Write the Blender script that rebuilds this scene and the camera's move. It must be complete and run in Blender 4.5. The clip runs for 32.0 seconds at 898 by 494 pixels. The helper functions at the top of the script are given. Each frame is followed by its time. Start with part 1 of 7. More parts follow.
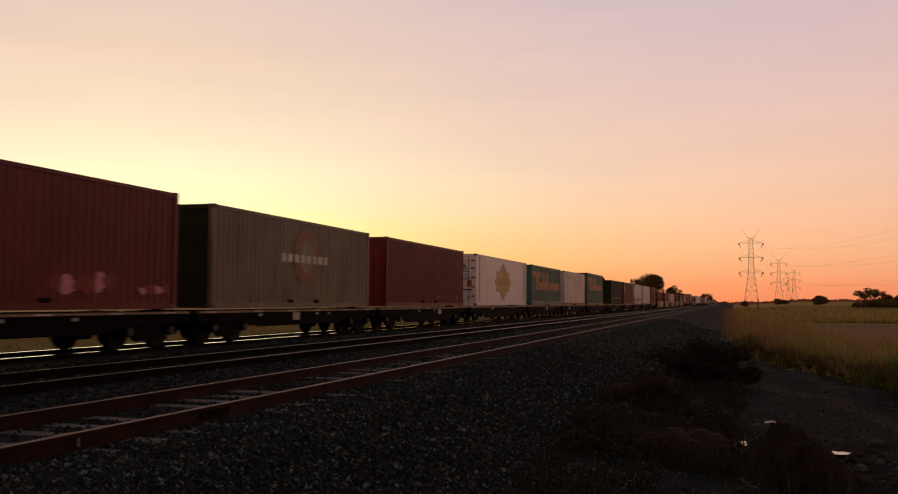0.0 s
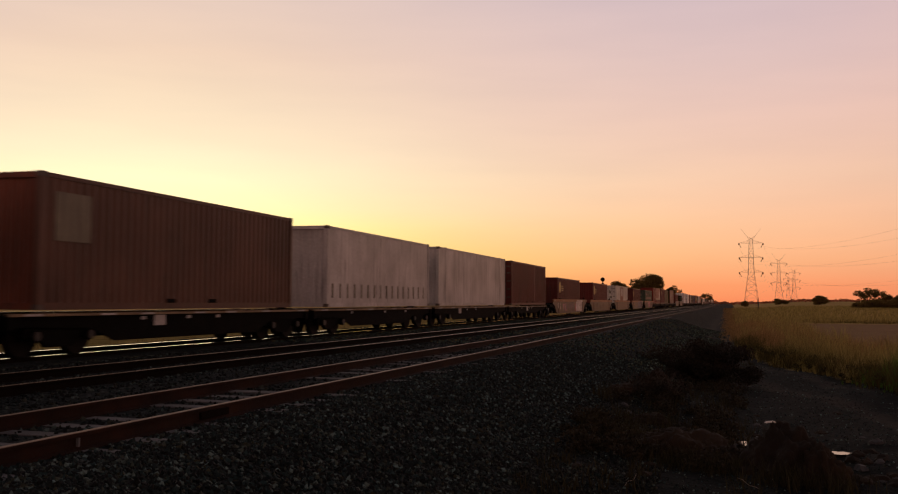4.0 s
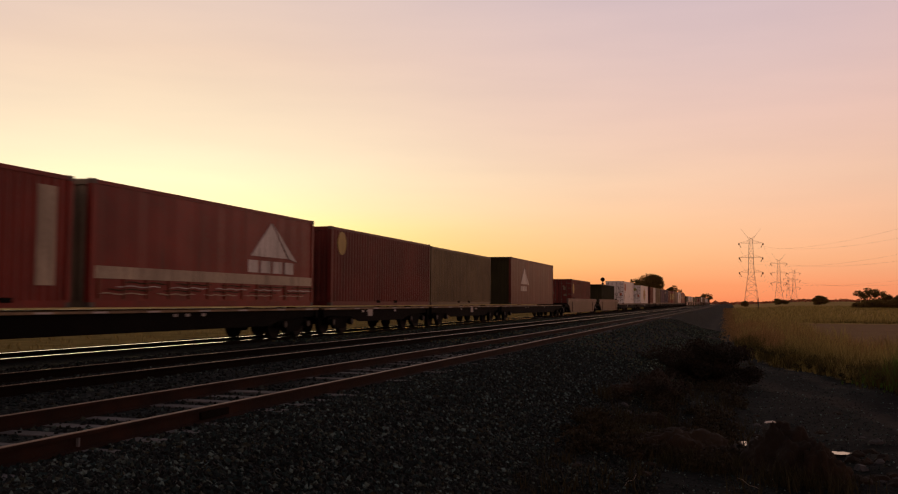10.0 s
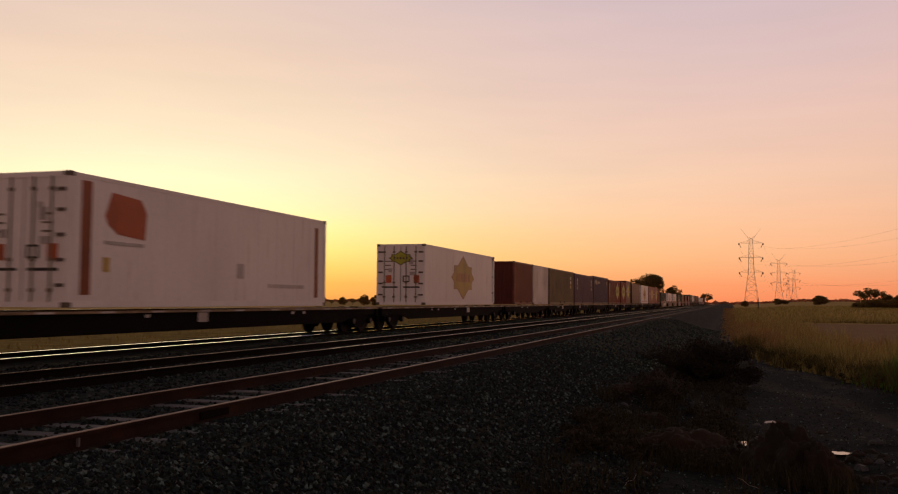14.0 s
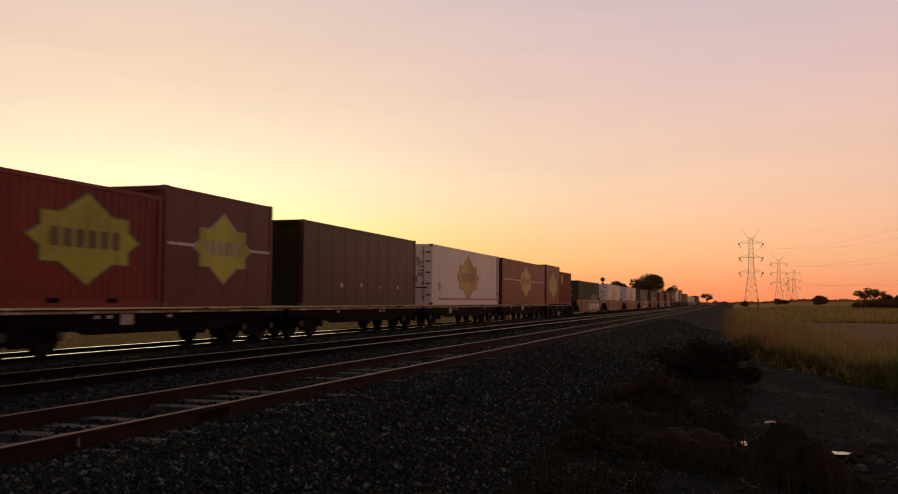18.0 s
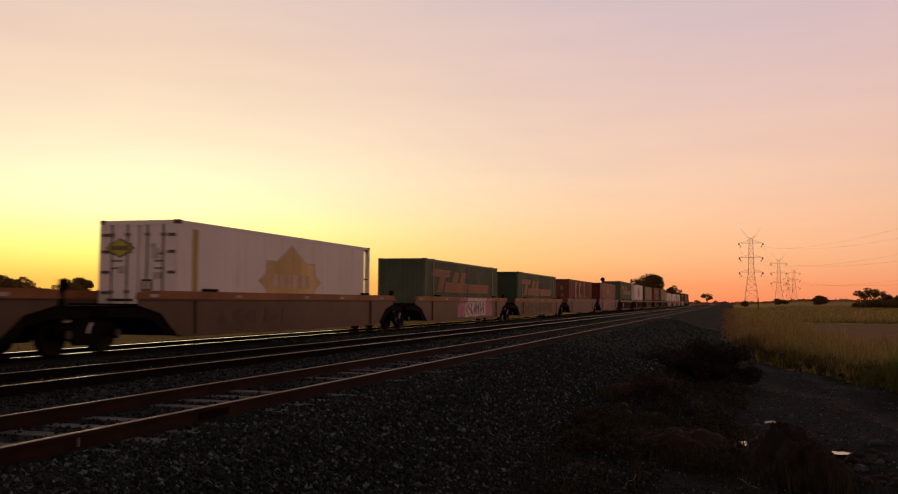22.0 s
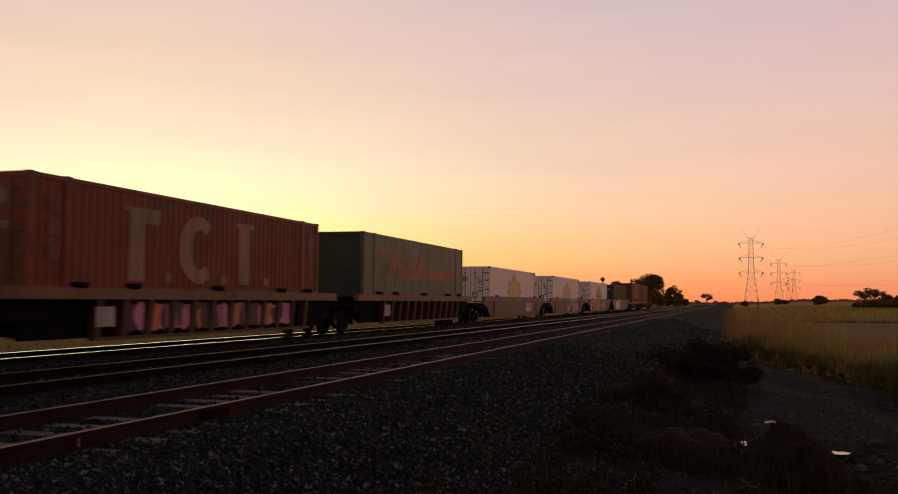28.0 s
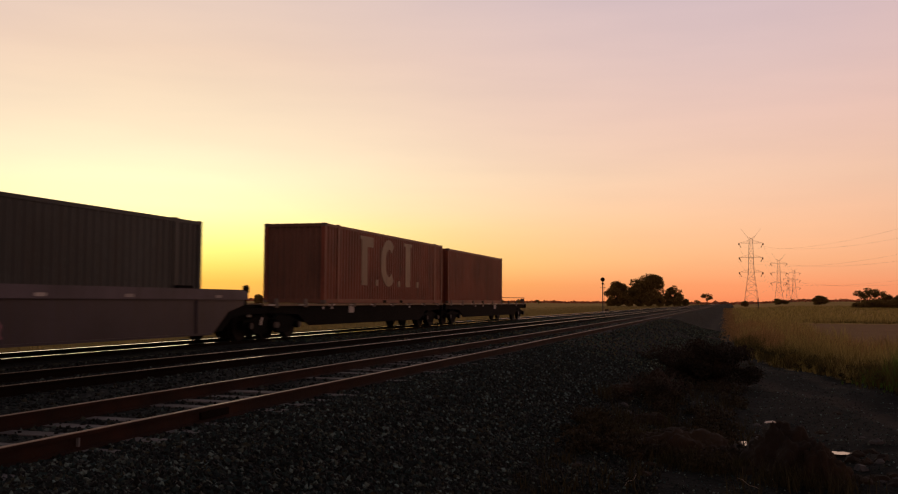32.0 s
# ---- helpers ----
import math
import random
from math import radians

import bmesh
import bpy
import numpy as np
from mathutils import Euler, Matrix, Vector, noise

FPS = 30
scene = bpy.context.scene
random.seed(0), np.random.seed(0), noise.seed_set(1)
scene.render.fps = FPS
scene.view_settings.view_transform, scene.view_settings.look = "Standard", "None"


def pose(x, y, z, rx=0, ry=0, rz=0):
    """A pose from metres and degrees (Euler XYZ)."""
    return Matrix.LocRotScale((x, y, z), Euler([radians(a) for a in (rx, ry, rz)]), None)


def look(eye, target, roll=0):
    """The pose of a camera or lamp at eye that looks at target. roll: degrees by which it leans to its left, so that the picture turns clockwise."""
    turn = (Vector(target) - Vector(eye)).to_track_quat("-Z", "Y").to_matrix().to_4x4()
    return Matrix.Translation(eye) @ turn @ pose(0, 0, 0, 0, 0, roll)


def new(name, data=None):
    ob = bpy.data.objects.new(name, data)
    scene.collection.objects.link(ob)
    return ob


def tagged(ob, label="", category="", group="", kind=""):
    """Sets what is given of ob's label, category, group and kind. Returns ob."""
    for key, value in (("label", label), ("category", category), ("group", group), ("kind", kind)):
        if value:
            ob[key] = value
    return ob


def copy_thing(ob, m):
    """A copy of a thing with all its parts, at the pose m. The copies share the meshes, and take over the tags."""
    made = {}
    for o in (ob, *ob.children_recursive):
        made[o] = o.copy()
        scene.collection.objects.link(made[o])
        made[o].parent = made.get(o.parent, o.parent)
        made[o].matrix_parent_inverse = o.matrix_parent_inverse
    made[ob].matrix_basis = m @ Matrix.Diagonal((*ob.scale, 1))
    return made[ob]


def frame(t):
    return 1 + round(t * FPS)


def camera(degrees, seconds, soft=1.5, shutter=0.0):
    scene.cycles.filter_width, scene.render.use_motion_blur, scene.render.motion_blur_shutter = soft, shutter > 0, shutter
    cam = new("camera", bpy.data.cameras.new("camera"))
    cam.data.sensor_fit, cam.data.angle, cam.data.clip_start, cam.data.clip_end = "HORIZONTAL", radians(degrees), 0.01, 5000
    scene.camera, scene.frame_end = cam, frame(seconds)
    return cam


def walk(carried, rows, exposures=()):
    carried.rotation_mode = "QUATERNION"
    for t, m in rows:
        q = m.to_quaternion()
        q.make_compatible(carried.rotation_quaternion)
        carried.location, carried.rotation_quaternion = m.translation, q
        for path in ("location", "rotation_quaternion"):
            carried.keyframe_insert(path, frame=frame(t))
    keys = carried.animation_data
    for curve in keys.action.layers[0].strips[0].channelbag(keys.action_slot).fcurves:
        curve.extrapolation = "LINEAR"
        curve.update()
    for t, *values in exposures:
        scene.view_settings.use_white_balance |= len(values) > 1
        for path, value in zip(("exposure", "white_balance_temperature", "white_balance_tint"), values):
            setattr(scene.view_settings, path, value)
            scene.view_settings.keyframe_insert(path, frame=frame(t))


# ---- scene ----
# Camera: tripod beside the near track, y runs along the rails, rail top is z = 0.
cam = camera(51.25, 32.0, soft=1.15, shutter=0.2)
EYE = pose(0, 0, 1.298, 93.278, 0, 16.768) @ pose(0, 0, 0, 0, 0, 0.412)
walk(cam, [(0, EYE), (32.0, EYE)])

# ---- sky and light ----
SUN_BEARING = radians(-35.5)   # from +y, to the right positive


def link(nt, a, b):
    nt.links.new(a, b)


def lin(c):
    return tuple((v / 255 / 12.92 if v <= 10 else ((v / 255 + 0.055) / 1.055) ** 2.4) for v in c) + (1.0,)


def ramp_node(nt, stops, fac):
    n = nt.nodes.new("ShaderNodeValToRGB")
    els = n.color_ramp.elements
    while len(els) < len(stops):
        els.new(0.5)
    for e, (p, c) in zip(els, stops):
        e.position, e.color = p, c
    link(nt, fac, n.inputs[0])
    return n.outputs[0]


def math_node(nt, op, a, b=0.0, clamp=False):
    n = nt.nodes.new("ShaderNodeMath")
    n.operation, n.use_clamp = op, clamp
    for i, v in enumerate((a, b)):
        if isinstance(v, (int, float)):
            n.inputs[i].default_value = v
        else:
            link(nt, v, n.inputs[i])
    return n.outputs[0]


def mix_node(nt, fac, a, b, blend="MIX"):
    n = nt.nodes.new("ShaderNodeMix")
    n.data_type, n.blend_type = "RGBA", blend
    for sock, v in ((n.inputs[0], fac), (n.inputs[6], a), (n.inputs[7], b)):
        if isinstance(v, (int, float)):
            sock.default_value = v
        elif isinstance(v, tuple):
            sock.default_value = v if len(v) == 4 else v + (1.0,)
        else:
            link(nt, v, sock)
    return n.outputs[2]


def build_world():
    w = bpy.data.worlds.new("dusk_sky")
    scene.world = w
    w.use_nodes = True
    nt = w.node_tree
    nt.nodes.clear()
    out = nt.nodes.new("ShaderNodeOutputWorld")
    tc = nt.nodes.new("ShaderNodeTexCoord")
    sep = nt.nodes.new("ShaderNodeSeparateXYZ")
    link(nt, tc.outputs["Generated"], sep.inputs[0])
    x, y, z = sep.outputs
    # height above the horizon as sine, spread so that the low sky has most of the ramp
    up = math_node(nt, "MAXIMUM", z, 0.0)
    h = math_node(nt, "POWER", up, 0.5)
    # cosine of the bearing from the sunset
    flat = math_node(nt, "SQRT", math_node(nt, "ADD", math_node(nt, "MULTIPLY", x, x), math_node(nt, "MULTIPLY", y, y)))
    dot = math_node(nt, "ADD", math_node(nt, "MULTIPLY", x, math.sin(SUN_BEARING)), math_node(nt, "MULTIPLY", y, math.cos(SUN_BEARING)))
    cosb = math_node(nt, "DIVIDE", dot, math_node(nt, "MAXIMUM", flat, 0.001))

    def stops(rows):
        return [(math.sqrt(math.sin(radians(e))), lin(c)) for e, c in rows]
    near = ramp_node(nt, stops(SKY_NEAR), h)
    side = ramp_node(nt, stops(SKY_SIDE), h)
    back = ramp_node(nt, stops(SKY_BACK), h)
    # bearing from the sunset in radians: a bell round the glow, then on to the far side
    turn = math_node(nt, "ARCCOSINE", cosb)

    def bell(width):
        k = math_node(nt, "DIVIDE", turn, width)
        return math_node(nt, "EXPONENT", math_node(nt, "MULTIPLY", math_node(nt, "MULTIPLY", k, k), -1.0))
    glow = bell(0.385)
    f2 = nt.nodes.new("ShaderNodeMapRange")
    f2.interpolation_type = "SMOOTHSTEP"
    f2.inputs[1].default_value, f2.inputs[2].default_value = 0.58, 1.65
    link(nt, turn, f2.inputs[0])
    col = mix_node(nt, f2.outputs[0], mix_node(nt, glow, side, near), back)
    # the blinding band just over the set sun
    core = ramp_node(nt, [(math.sqrt(math.sin(radians(e))), tuple(c) + (1.0,)) for e, c in SKY_CORE], h)
    col = mix_node(nt, bell(0.19), col, core, "ADD")
    # thin streaks of high haze
    mp = nt.nodes.new("ShaderNodeMapping")
    mp.inputs["Scale"].default_value = (3, 3, 22)
    link(nt, tc.outputs["Generated"], mp.inputs[0])
    nz = nt.nodes.new("ShaderNodeTexNoise")
    nz.inputs["Scale"].default_value, nz.inputs["Detail"].default_value = 1.6, 4
    link(nt, mp.outputs[0], nz.inputs[0])
    haze = ramp_node(nt, [(0.3, (0.97, 0.97, 0.98, 1)), (0.75, (1.03, 1.02, 1.01, 1))], nz.outputs[0])
    col = mix_node(nt, 1.0, col, haze, "MULTIPLY")
    bg = nt.nodes.new("ShaderNodeBackground")
    link(nt, col, bg.inputs[0])
    bg.inputs[1].default_value = 1.0
    sky = nt.nodes.new("ShaderNodeTexSky")
    sky.sky_type, sky.sun_disc = "NISHITA", False
    sky.sun_elevation, sky.sun_rotation = radians(0.5), SUN_BEARING
    bg2 = nt.nodes.new("ShaderNodeBackground")
    link(nt, sky.outputs[0], bg2.inputs[0])
    bg2.inputs[1].default_value = 0.01
    add = nt.nodes.new("ShaderNodeAddShader")
    link(nt, bg.outputs[0], add.inputs[0])
    link(nt, bg2.outputs[0], add.inputs[1])
    link(nt, add.outputs[0], out.inputs[0])


# elevation in degrees and display colour: towards the sunset, beside it, and behind
SKY_NEAR = [(0, (250, 168, 80)), (1, (253, 197, 88)), (2, (258, 226, 110)), (3, (262, 242, 134)), (4.3, (266, 250, 164)), (5.5, (266, 252, 192)), (7, (262, 248, 202)), (8.5, (257, 240, 202)), (10.5, (251, 229, 196)), (12.5, (245, 219, 190)), (14.5, (239, 210, 186)), (18, (229, 203, 189)), (40, (98, 95, 100)), (90, (40, 48, 60))]
SKY_SIDE = [(0, (248, 132, 88)), (1, (251, 153, 107)), (2.5, (253, 178, 132)), (4.5, (252, 191, 152)), (7.5, (243, 198, 171)), (11, (233, 195, 182)), (14.5, (223, 193, 190)), (18, (211, 187, 192)), (40, (96, 94, 102)), (90, (40, 48, 60))]
SKY_BACK = [(0, (112, 86, 82)), (4, (142, 106, 98)), (9, (194, 142, 126)), (15, (234, 173, 152)), (25, (196, 154, 141)), (38, (116, 103, 102)), (60, (56, 59, 68)), (90, (40, 48, 60))]
SKY_CORE = [(0, (0, 0, 0)), (1.5, (0.03, 0.015, 0)), (3.0, (0.2, 0.16, 0.03)), (4.6, (0.3, 0.26, 0.08)), (6.5, (0.08, 0.07, 0.03)), (10, (0, 0, 0))]
build_world()

sun = new("sun", bpy.data.lights.new("sun", "SUN"))
sun.data.energy, sun.data.angle, sun.data.color = 0.35, radians(24), (1.0, 0.76, 0.48)
sun.matrix_world = look((0, 0, 0), (-math.sin(SUN_BEARING), -math.cos(SUN_BEARING), -math.tan(radians(1.5))))


# ---- materials ----
def material(name, rgb, rough=0.7, metal=0.0, vary=0.25, scale=3.0, dirt=None, dirt_amount=0.0, streak=False, bump=0.1, bump_scale=40.0, spec=0.3):
    """Painted or natural surface: two scales of colour variation, dirt patches or streaks, fine relief."""
    m = bpy.data.materials.new(name)
    m.use_nodes = True
    nt = m.node_tree
    bs = nt.nodes["Principled BSDF"]
    tc = nt.nodes.new("ShaderNodeTexCoord")
    info = nt.nodes.new("ShaderNodeObjectInfo")
    mp = nt.nodes.new("ShaderNodeMapping")
    link(nt, tc.outputs["Object"], mp.inputs[0])
    off = nt.nodes.new("ShaderNodeCombineXYZ")
    link(nt, math_node(nt, "MULTIPLY", info.outputs["Random"], 37.0), off.inputs[1])
    link(nt, off.outputs[0], mp.inputs["Location"])
    big = nt.nodes.new("ShaderNodeTexNoise")
    big.inputs["Scale"].default_value, big.inputs["Detail"].default_value = scale * 0.25, 4
    fine = nt.nodes.new("ShaderNodeTexNoise")
    fine.inputs["Scale"].default_value, fine.inputs["Detail"].default_value = scale * 6, 5
    link(nt, mp.outputs[0], big.inputs[0])
    link(nt, mp.outputs[0], fine.inputs[0])
    lo = tuple(c * (1 - vary) for c in rgb) + (1.0,)
    hi = tuple(min(c * (1 + vary), 0.95) for c in rgb) + (1.0,)
    col = ramp_node(nt, [(0.32, lo), (0.68, hi)], big.outputs[0])
    g = ramp_node(nt, [(0.3, (1 - vary * 0.6,) * 3 + (1.0,)), (0.7, (1 + vary * 0.4,) * 3 + (1.0,))], fine.outputs[0])
    col = mix_node(nt, 1.0, col, g, "MULTIPLY")
    if dirt:
        sm = nt.nodes.new("ShaderNodeMapping")
        sm.inputs["Scale"].default_value = (4.0, 4.0, 0.35) if streak else (1.0, 1.0, 1.0)
        link(nt, mp.outputs[0], sm.inputs[0])
        d = nt.nodes.new("ShaderNodeTexNoise")
        d.inputs["Scale"].default_value, d.inputs["Detail"].default_value, d.inputs["Roughness"].default_value = (1.3 if streak else scale * 0.6), 6, 0.65
        link(nt, sm.outputs[0], d.inputs[0])
        f = ramp_node(nt, [(0.62 - dirt_amount * 0.3, (0, 0, 0, 1)), (0.78, (1, 1, 1, 1))], d.outputs[0])
        col = mix_node(nt, math_node(nt, "MULTIPLY", f, 0.75), col, tuple(dirt))
    link(nt, col, bs.inputs["Base Color"])
    rr = ramp_node(nt, [(0.3, (max(rough - 0.12, 0.05),) * 3 + (1.0,)), (0.7, (min(rough + 0.12, 1.0),) * 3 + (1.0,))], fine.outputs[0])
    link(nt, rr, bs.inputs["Roughness"])
    bs.inputs["Metallic"].default_value = metal
    bs.inputs["Specular IOR Level"].default_value = spec
    if bump:
        bn = nt.nodes.new("ShaderNodeTexNoise")
        bn.inputs["Scale"].default_value, bn.inputs["Detail"].default_value = bump_scale, 4
        link(nt, mp.outputs[0], bn.inputs[0])
        b = nt.nodes.new("ShaderNodeBump")
        b.inputs["Strength"].default_value, b.inputs["Distance"].default_value = bump, 0.02
        link(nt, bn.outputs[0], b.inputs["Height"])
        link(nt, b.outputs[0], bs.inputs["Normal"])
    return m


GRIME = (0.035, 0.026, 0.02)


def paint(name, rgb, amount=0.35, rough=0.45, dirt=GRIME, spec=0.28):
    return material(name, rgb, rough, 0.0, 0.26, 2.0, dirt, amount, True, 0.04, 30.0, spec)


PAINT = {
    "maroon": paint("maroon_paint", (0.105, 0.014, 0.012), 0.2),
    "darkred": paint("dark_red_paint", (0.085, 0.014, 0.011), 0.2),
    "brick": paint("brick_red_paint", (0.17, 0.02, 0.014), 0.2),
    "rust": paint("rust_brown_paint", (0.155, 0.042, 0.023), 0.3),
    "brown": paint("brown_paint", (0.1, 0.047, 0.033)),
    "grey": paint("warm_grey_paint", (0.165, 0.15, 0.11), 0.45),
    "beige": paint("beige_grey_paint", (0.5, 0.49, 0.45), 0.2),
    "pale": paint("pale_grey_paint", (0.48, 0.47, 0.47), 0.3),
    "white": material("white_paint", (0.70, 0.70, 0.71), 0.4, 0.0, 0.07, 1.2, (0.42, 0.36, 0.32), 0.12, True, 0.03, 30.0, 0.2),
    "teal": paint("teal_paint", (0.06, 0.15, 0.13), 0.3),
    "green": paint("dark_green_paint", (0.024, 0.055, 0.036), 0.4),
    "black": material("black_brown_tarpaulin", (0.026, 0.026, 0.0115), 0.7, 0.0, 0.3, 2.0, GRIME, 0.3, True, 0.1, 20.0, 0.12),
    "olive": paint("olive_tan_paint", (0.13, 0.10, 0.05), 0.35),
    "purple": paint("faded_purple_paint", (0.085, 0.05, 0.085), 0.35),
    "slate": paint("dark_slate_paint", (0.034, 0.041, 0.044), 0.3),
    "indigo": paint("dark_indigo_paint", (0.045, 0.034, 0.07), 0.25),
    "fadedrust": paint("faded_rust_paint", (0.048, 0.018, 0.009), 0.4),
    "wellgrey": paint("grey_brown_wagon_paint", (0.055, 0.042, 0.038), 0.4, 0.4, GRIME, 0.35),
    "rib": paint("dark_rib_paint", (0.066, 0.04, 0.03), 0.4),
    "fadedorange": paint("faded_orange_paint", (0.16, 0.062, 0.036), 0.4),
    "vermilion": paint("vermilion_paint", (0.42, 0.095, 0.03), 0.2),
    "lime": paint("lime_yellow_paint", (0.36, 0.39, 0.04), 0.2),
    "yellow": paint("yellow_paint", (0.43, 0.32, 0.085), 0.2),
    "dullyellow": paint("dull_yellow_paint", (0.163, 0.111, 0.0296), 0.35),
    "orange": paint("orange_red_paint", (0.21, 0.052, 0.015), 0.4),
    "cream": paint("cream_paint", (0.378, 0.324, 0.252), 0.35),
    "darkbar": paint("brown_bar_paint", (0.33, 0.17, 0.09), 0.2),
    "pink": paint("pink_spray_paint", (0.46, 0.19, 0.28), 0.3),
    "silver": paint("silver_spray_paint", (0.72, 0.66, 0.65), 0.35),
    "blue": paint("pale_blue_spray_paint", (0.148, 0.192, 0.244), 0.3),
    "red": paint("red_spray_paint", (0.405, 0.081, 0.081), 0.25),
    "spray_orange": paint("orange_spray_paint", (0.5, 0.165, 0.08), 0.3),
    "well": paint("well_wagon_paint", (0.074, 0.043, 0.028), 0.45, 0.4, GRIME, 0.35),
    "wellpurple": paint("faded_plum_wagon_paint", (0.046, 0.028, 0.058), 0.4, 0.4, GRIME, 0.35),
    "chord": paint("rust_orange_chord_paint", (0.235, 0.092, 0.028), 0.3),
    "plumchord": paint("plum_chord_paint", (0.115, 0.066, 0.12), 0.3),
    "greychord": paint("grey_chord_paint", (0.13, 0.10, 0.095), 0.3),
    "greenblue": paint("pale_teal_spray_paint", (0.2, 0.3, 0.28), 0.3),
    "ochre": paint("ochre_edge_paint", (0.26, 0.13, 0.035), 0.3),
    "dullcream": paint("dull_cream_paint", (0.22, 0.16, 0.105), 0.4),
    "greyplum": paint("grey_plum_wagon_paint", (0.038, 0.034, 0.048), 0.4, 0.4, GRIME, 0.35),
    "greyplumchord": paint("grey_plum_chord_paint", (0.085, 0.075, 0.1), 0.3),
    "sage": paint("sage_green_paint", (0.078, 0.122, 0.078), 0.3),
    "rustorange": paint("faded_rust_orange_paint", (0.2, 0.062, 0.02), 0.4),
    "paleyellow": paint("faded_yellow_paint", (0.58, 0.43, 0.17), 0.2),
    "sand": paint("faded_badge_rim_paint", (0.56, 0.46, 0.36), 0.2),
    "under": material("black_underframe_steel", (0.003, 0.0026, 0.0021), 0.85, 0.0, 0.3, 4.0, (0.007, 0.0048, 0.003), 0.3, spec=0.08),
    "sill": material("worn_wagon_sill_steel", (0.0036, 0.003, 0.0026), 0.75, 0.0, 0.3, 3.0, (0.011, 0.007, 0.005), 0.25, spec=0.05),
    "castings": material("worn_corner_steel", (0.10, 0.08, 0.07), 0.6, 0.2, 0.3, 6.0),
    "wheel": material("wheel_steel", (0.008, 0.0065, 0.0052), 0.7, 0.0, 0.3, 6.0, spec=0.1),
    # deck edge: the sky's glint along the flange is put into this pale tone
    "deckedge": material("glint_toned_deck_edge_steel", (0.20, 0.145, 0.09), 0.4, 0.2, 0.3, 3.0, (0.06, 0.04, 0.03), 0.4),
    "cap": material("greasy_bearing_cap", (0.035, 0.032, 0.03), 0.5, 0.1, 0.2, 6.0),
    "plate": paint("grey_placard_paint", (0.378, 0.36, 0.36), 0.2),
    "window": material("dark_vent_mesh", (0.02, 0.02, 0.022), 0.5, 0.0, 0.2, 6.0),
}
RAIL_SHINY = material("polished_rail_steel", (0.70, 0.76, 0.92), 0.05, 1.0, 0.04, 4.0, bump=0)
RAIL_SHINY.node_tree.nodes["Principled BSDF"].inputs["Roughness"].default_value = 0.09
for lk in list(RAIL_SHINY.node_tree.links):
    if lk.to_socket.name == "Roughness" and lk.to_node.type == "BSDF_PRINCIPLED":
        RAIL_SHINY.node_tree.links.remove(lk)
RAIL_WORN = material("half_worn_rail_head_steel", (0.36, 0.25, 0.15), 0.27, 0.9, 0.2, 5.0, (0.10, 0.05, 0.03), 0.3, bump=0)
RAIL_DULL = material("dull_rail_head_steel", (0.24, 0.155, 0.10), 0.5, 0.5, 0.2, 5.0, (0.16, 0.07, 0.035), 0.4)
RAIL_RUST = material("rusty_rail_web_steel", (0.019, 0.0066, 0.0032), 0.8, 0.0, 0.5, 5.0, (0.009, 0.004, 0.0028), 0.45, spec=0.15)
RAIL_DARK = material("dark_oily_rail_steel", (0.0065, 0.004, 0.0025), 0.85, 0.0, 0.35, 4.0, (0.003, 0.002, 0.0015), 0.4, spec=0.04)
SLEEPER = material("weathered_sleeper", (0.11, 0.11, 0.116), 0.9, 0.0, 0.3, 5.0, (0.06, 0.055, 0.055), 0.5, bump=0.3)
STONE = material("ballast_stone", (0.055, 0.056, 0.06), 0.85, 0.0, 0.5, 3.0, (0.03, 0.03, 0.033), 0.5, bump=0.3)
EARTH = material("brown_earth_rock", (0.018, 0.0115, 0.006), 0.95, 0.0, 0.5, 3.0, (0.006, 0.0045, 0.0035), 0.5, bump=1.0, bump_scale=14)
BARK = material("grey_brown_bark", (0.05, 0.038, 0.03), 0.95, 0.0, 0.3, 6.0, bump=0.5)
GALV = material("galvanised_steel", (0.20, 0.19, 0.18), 0.55, 0.6, 0.15, 4.0)
CABLE = material("dark_cable", (0.06, 0.05, 0.05), 0.6, 0.3, 0.1, 2.0, bump=0)
POST = material("weathered_timber_post", (0.07, 0.05, 0.04), 0.9, 0.0, 0.3, 6.0)
GLASS_LENS = material("dark_signal_lens", (0.02, 0.01, 0.01), 0.1, 0.0, 0.1, 6.0, spec=0.6)
DRYWOOD = material("dry_grey_wood", (0.22, 0.19, 0.15), 0.9, 0.0, 0.2, 8.0)
PAPER = material("white_litter", (0.65, 0.62, 0.58), 0.8, 0.0, 0.15, 8.0)


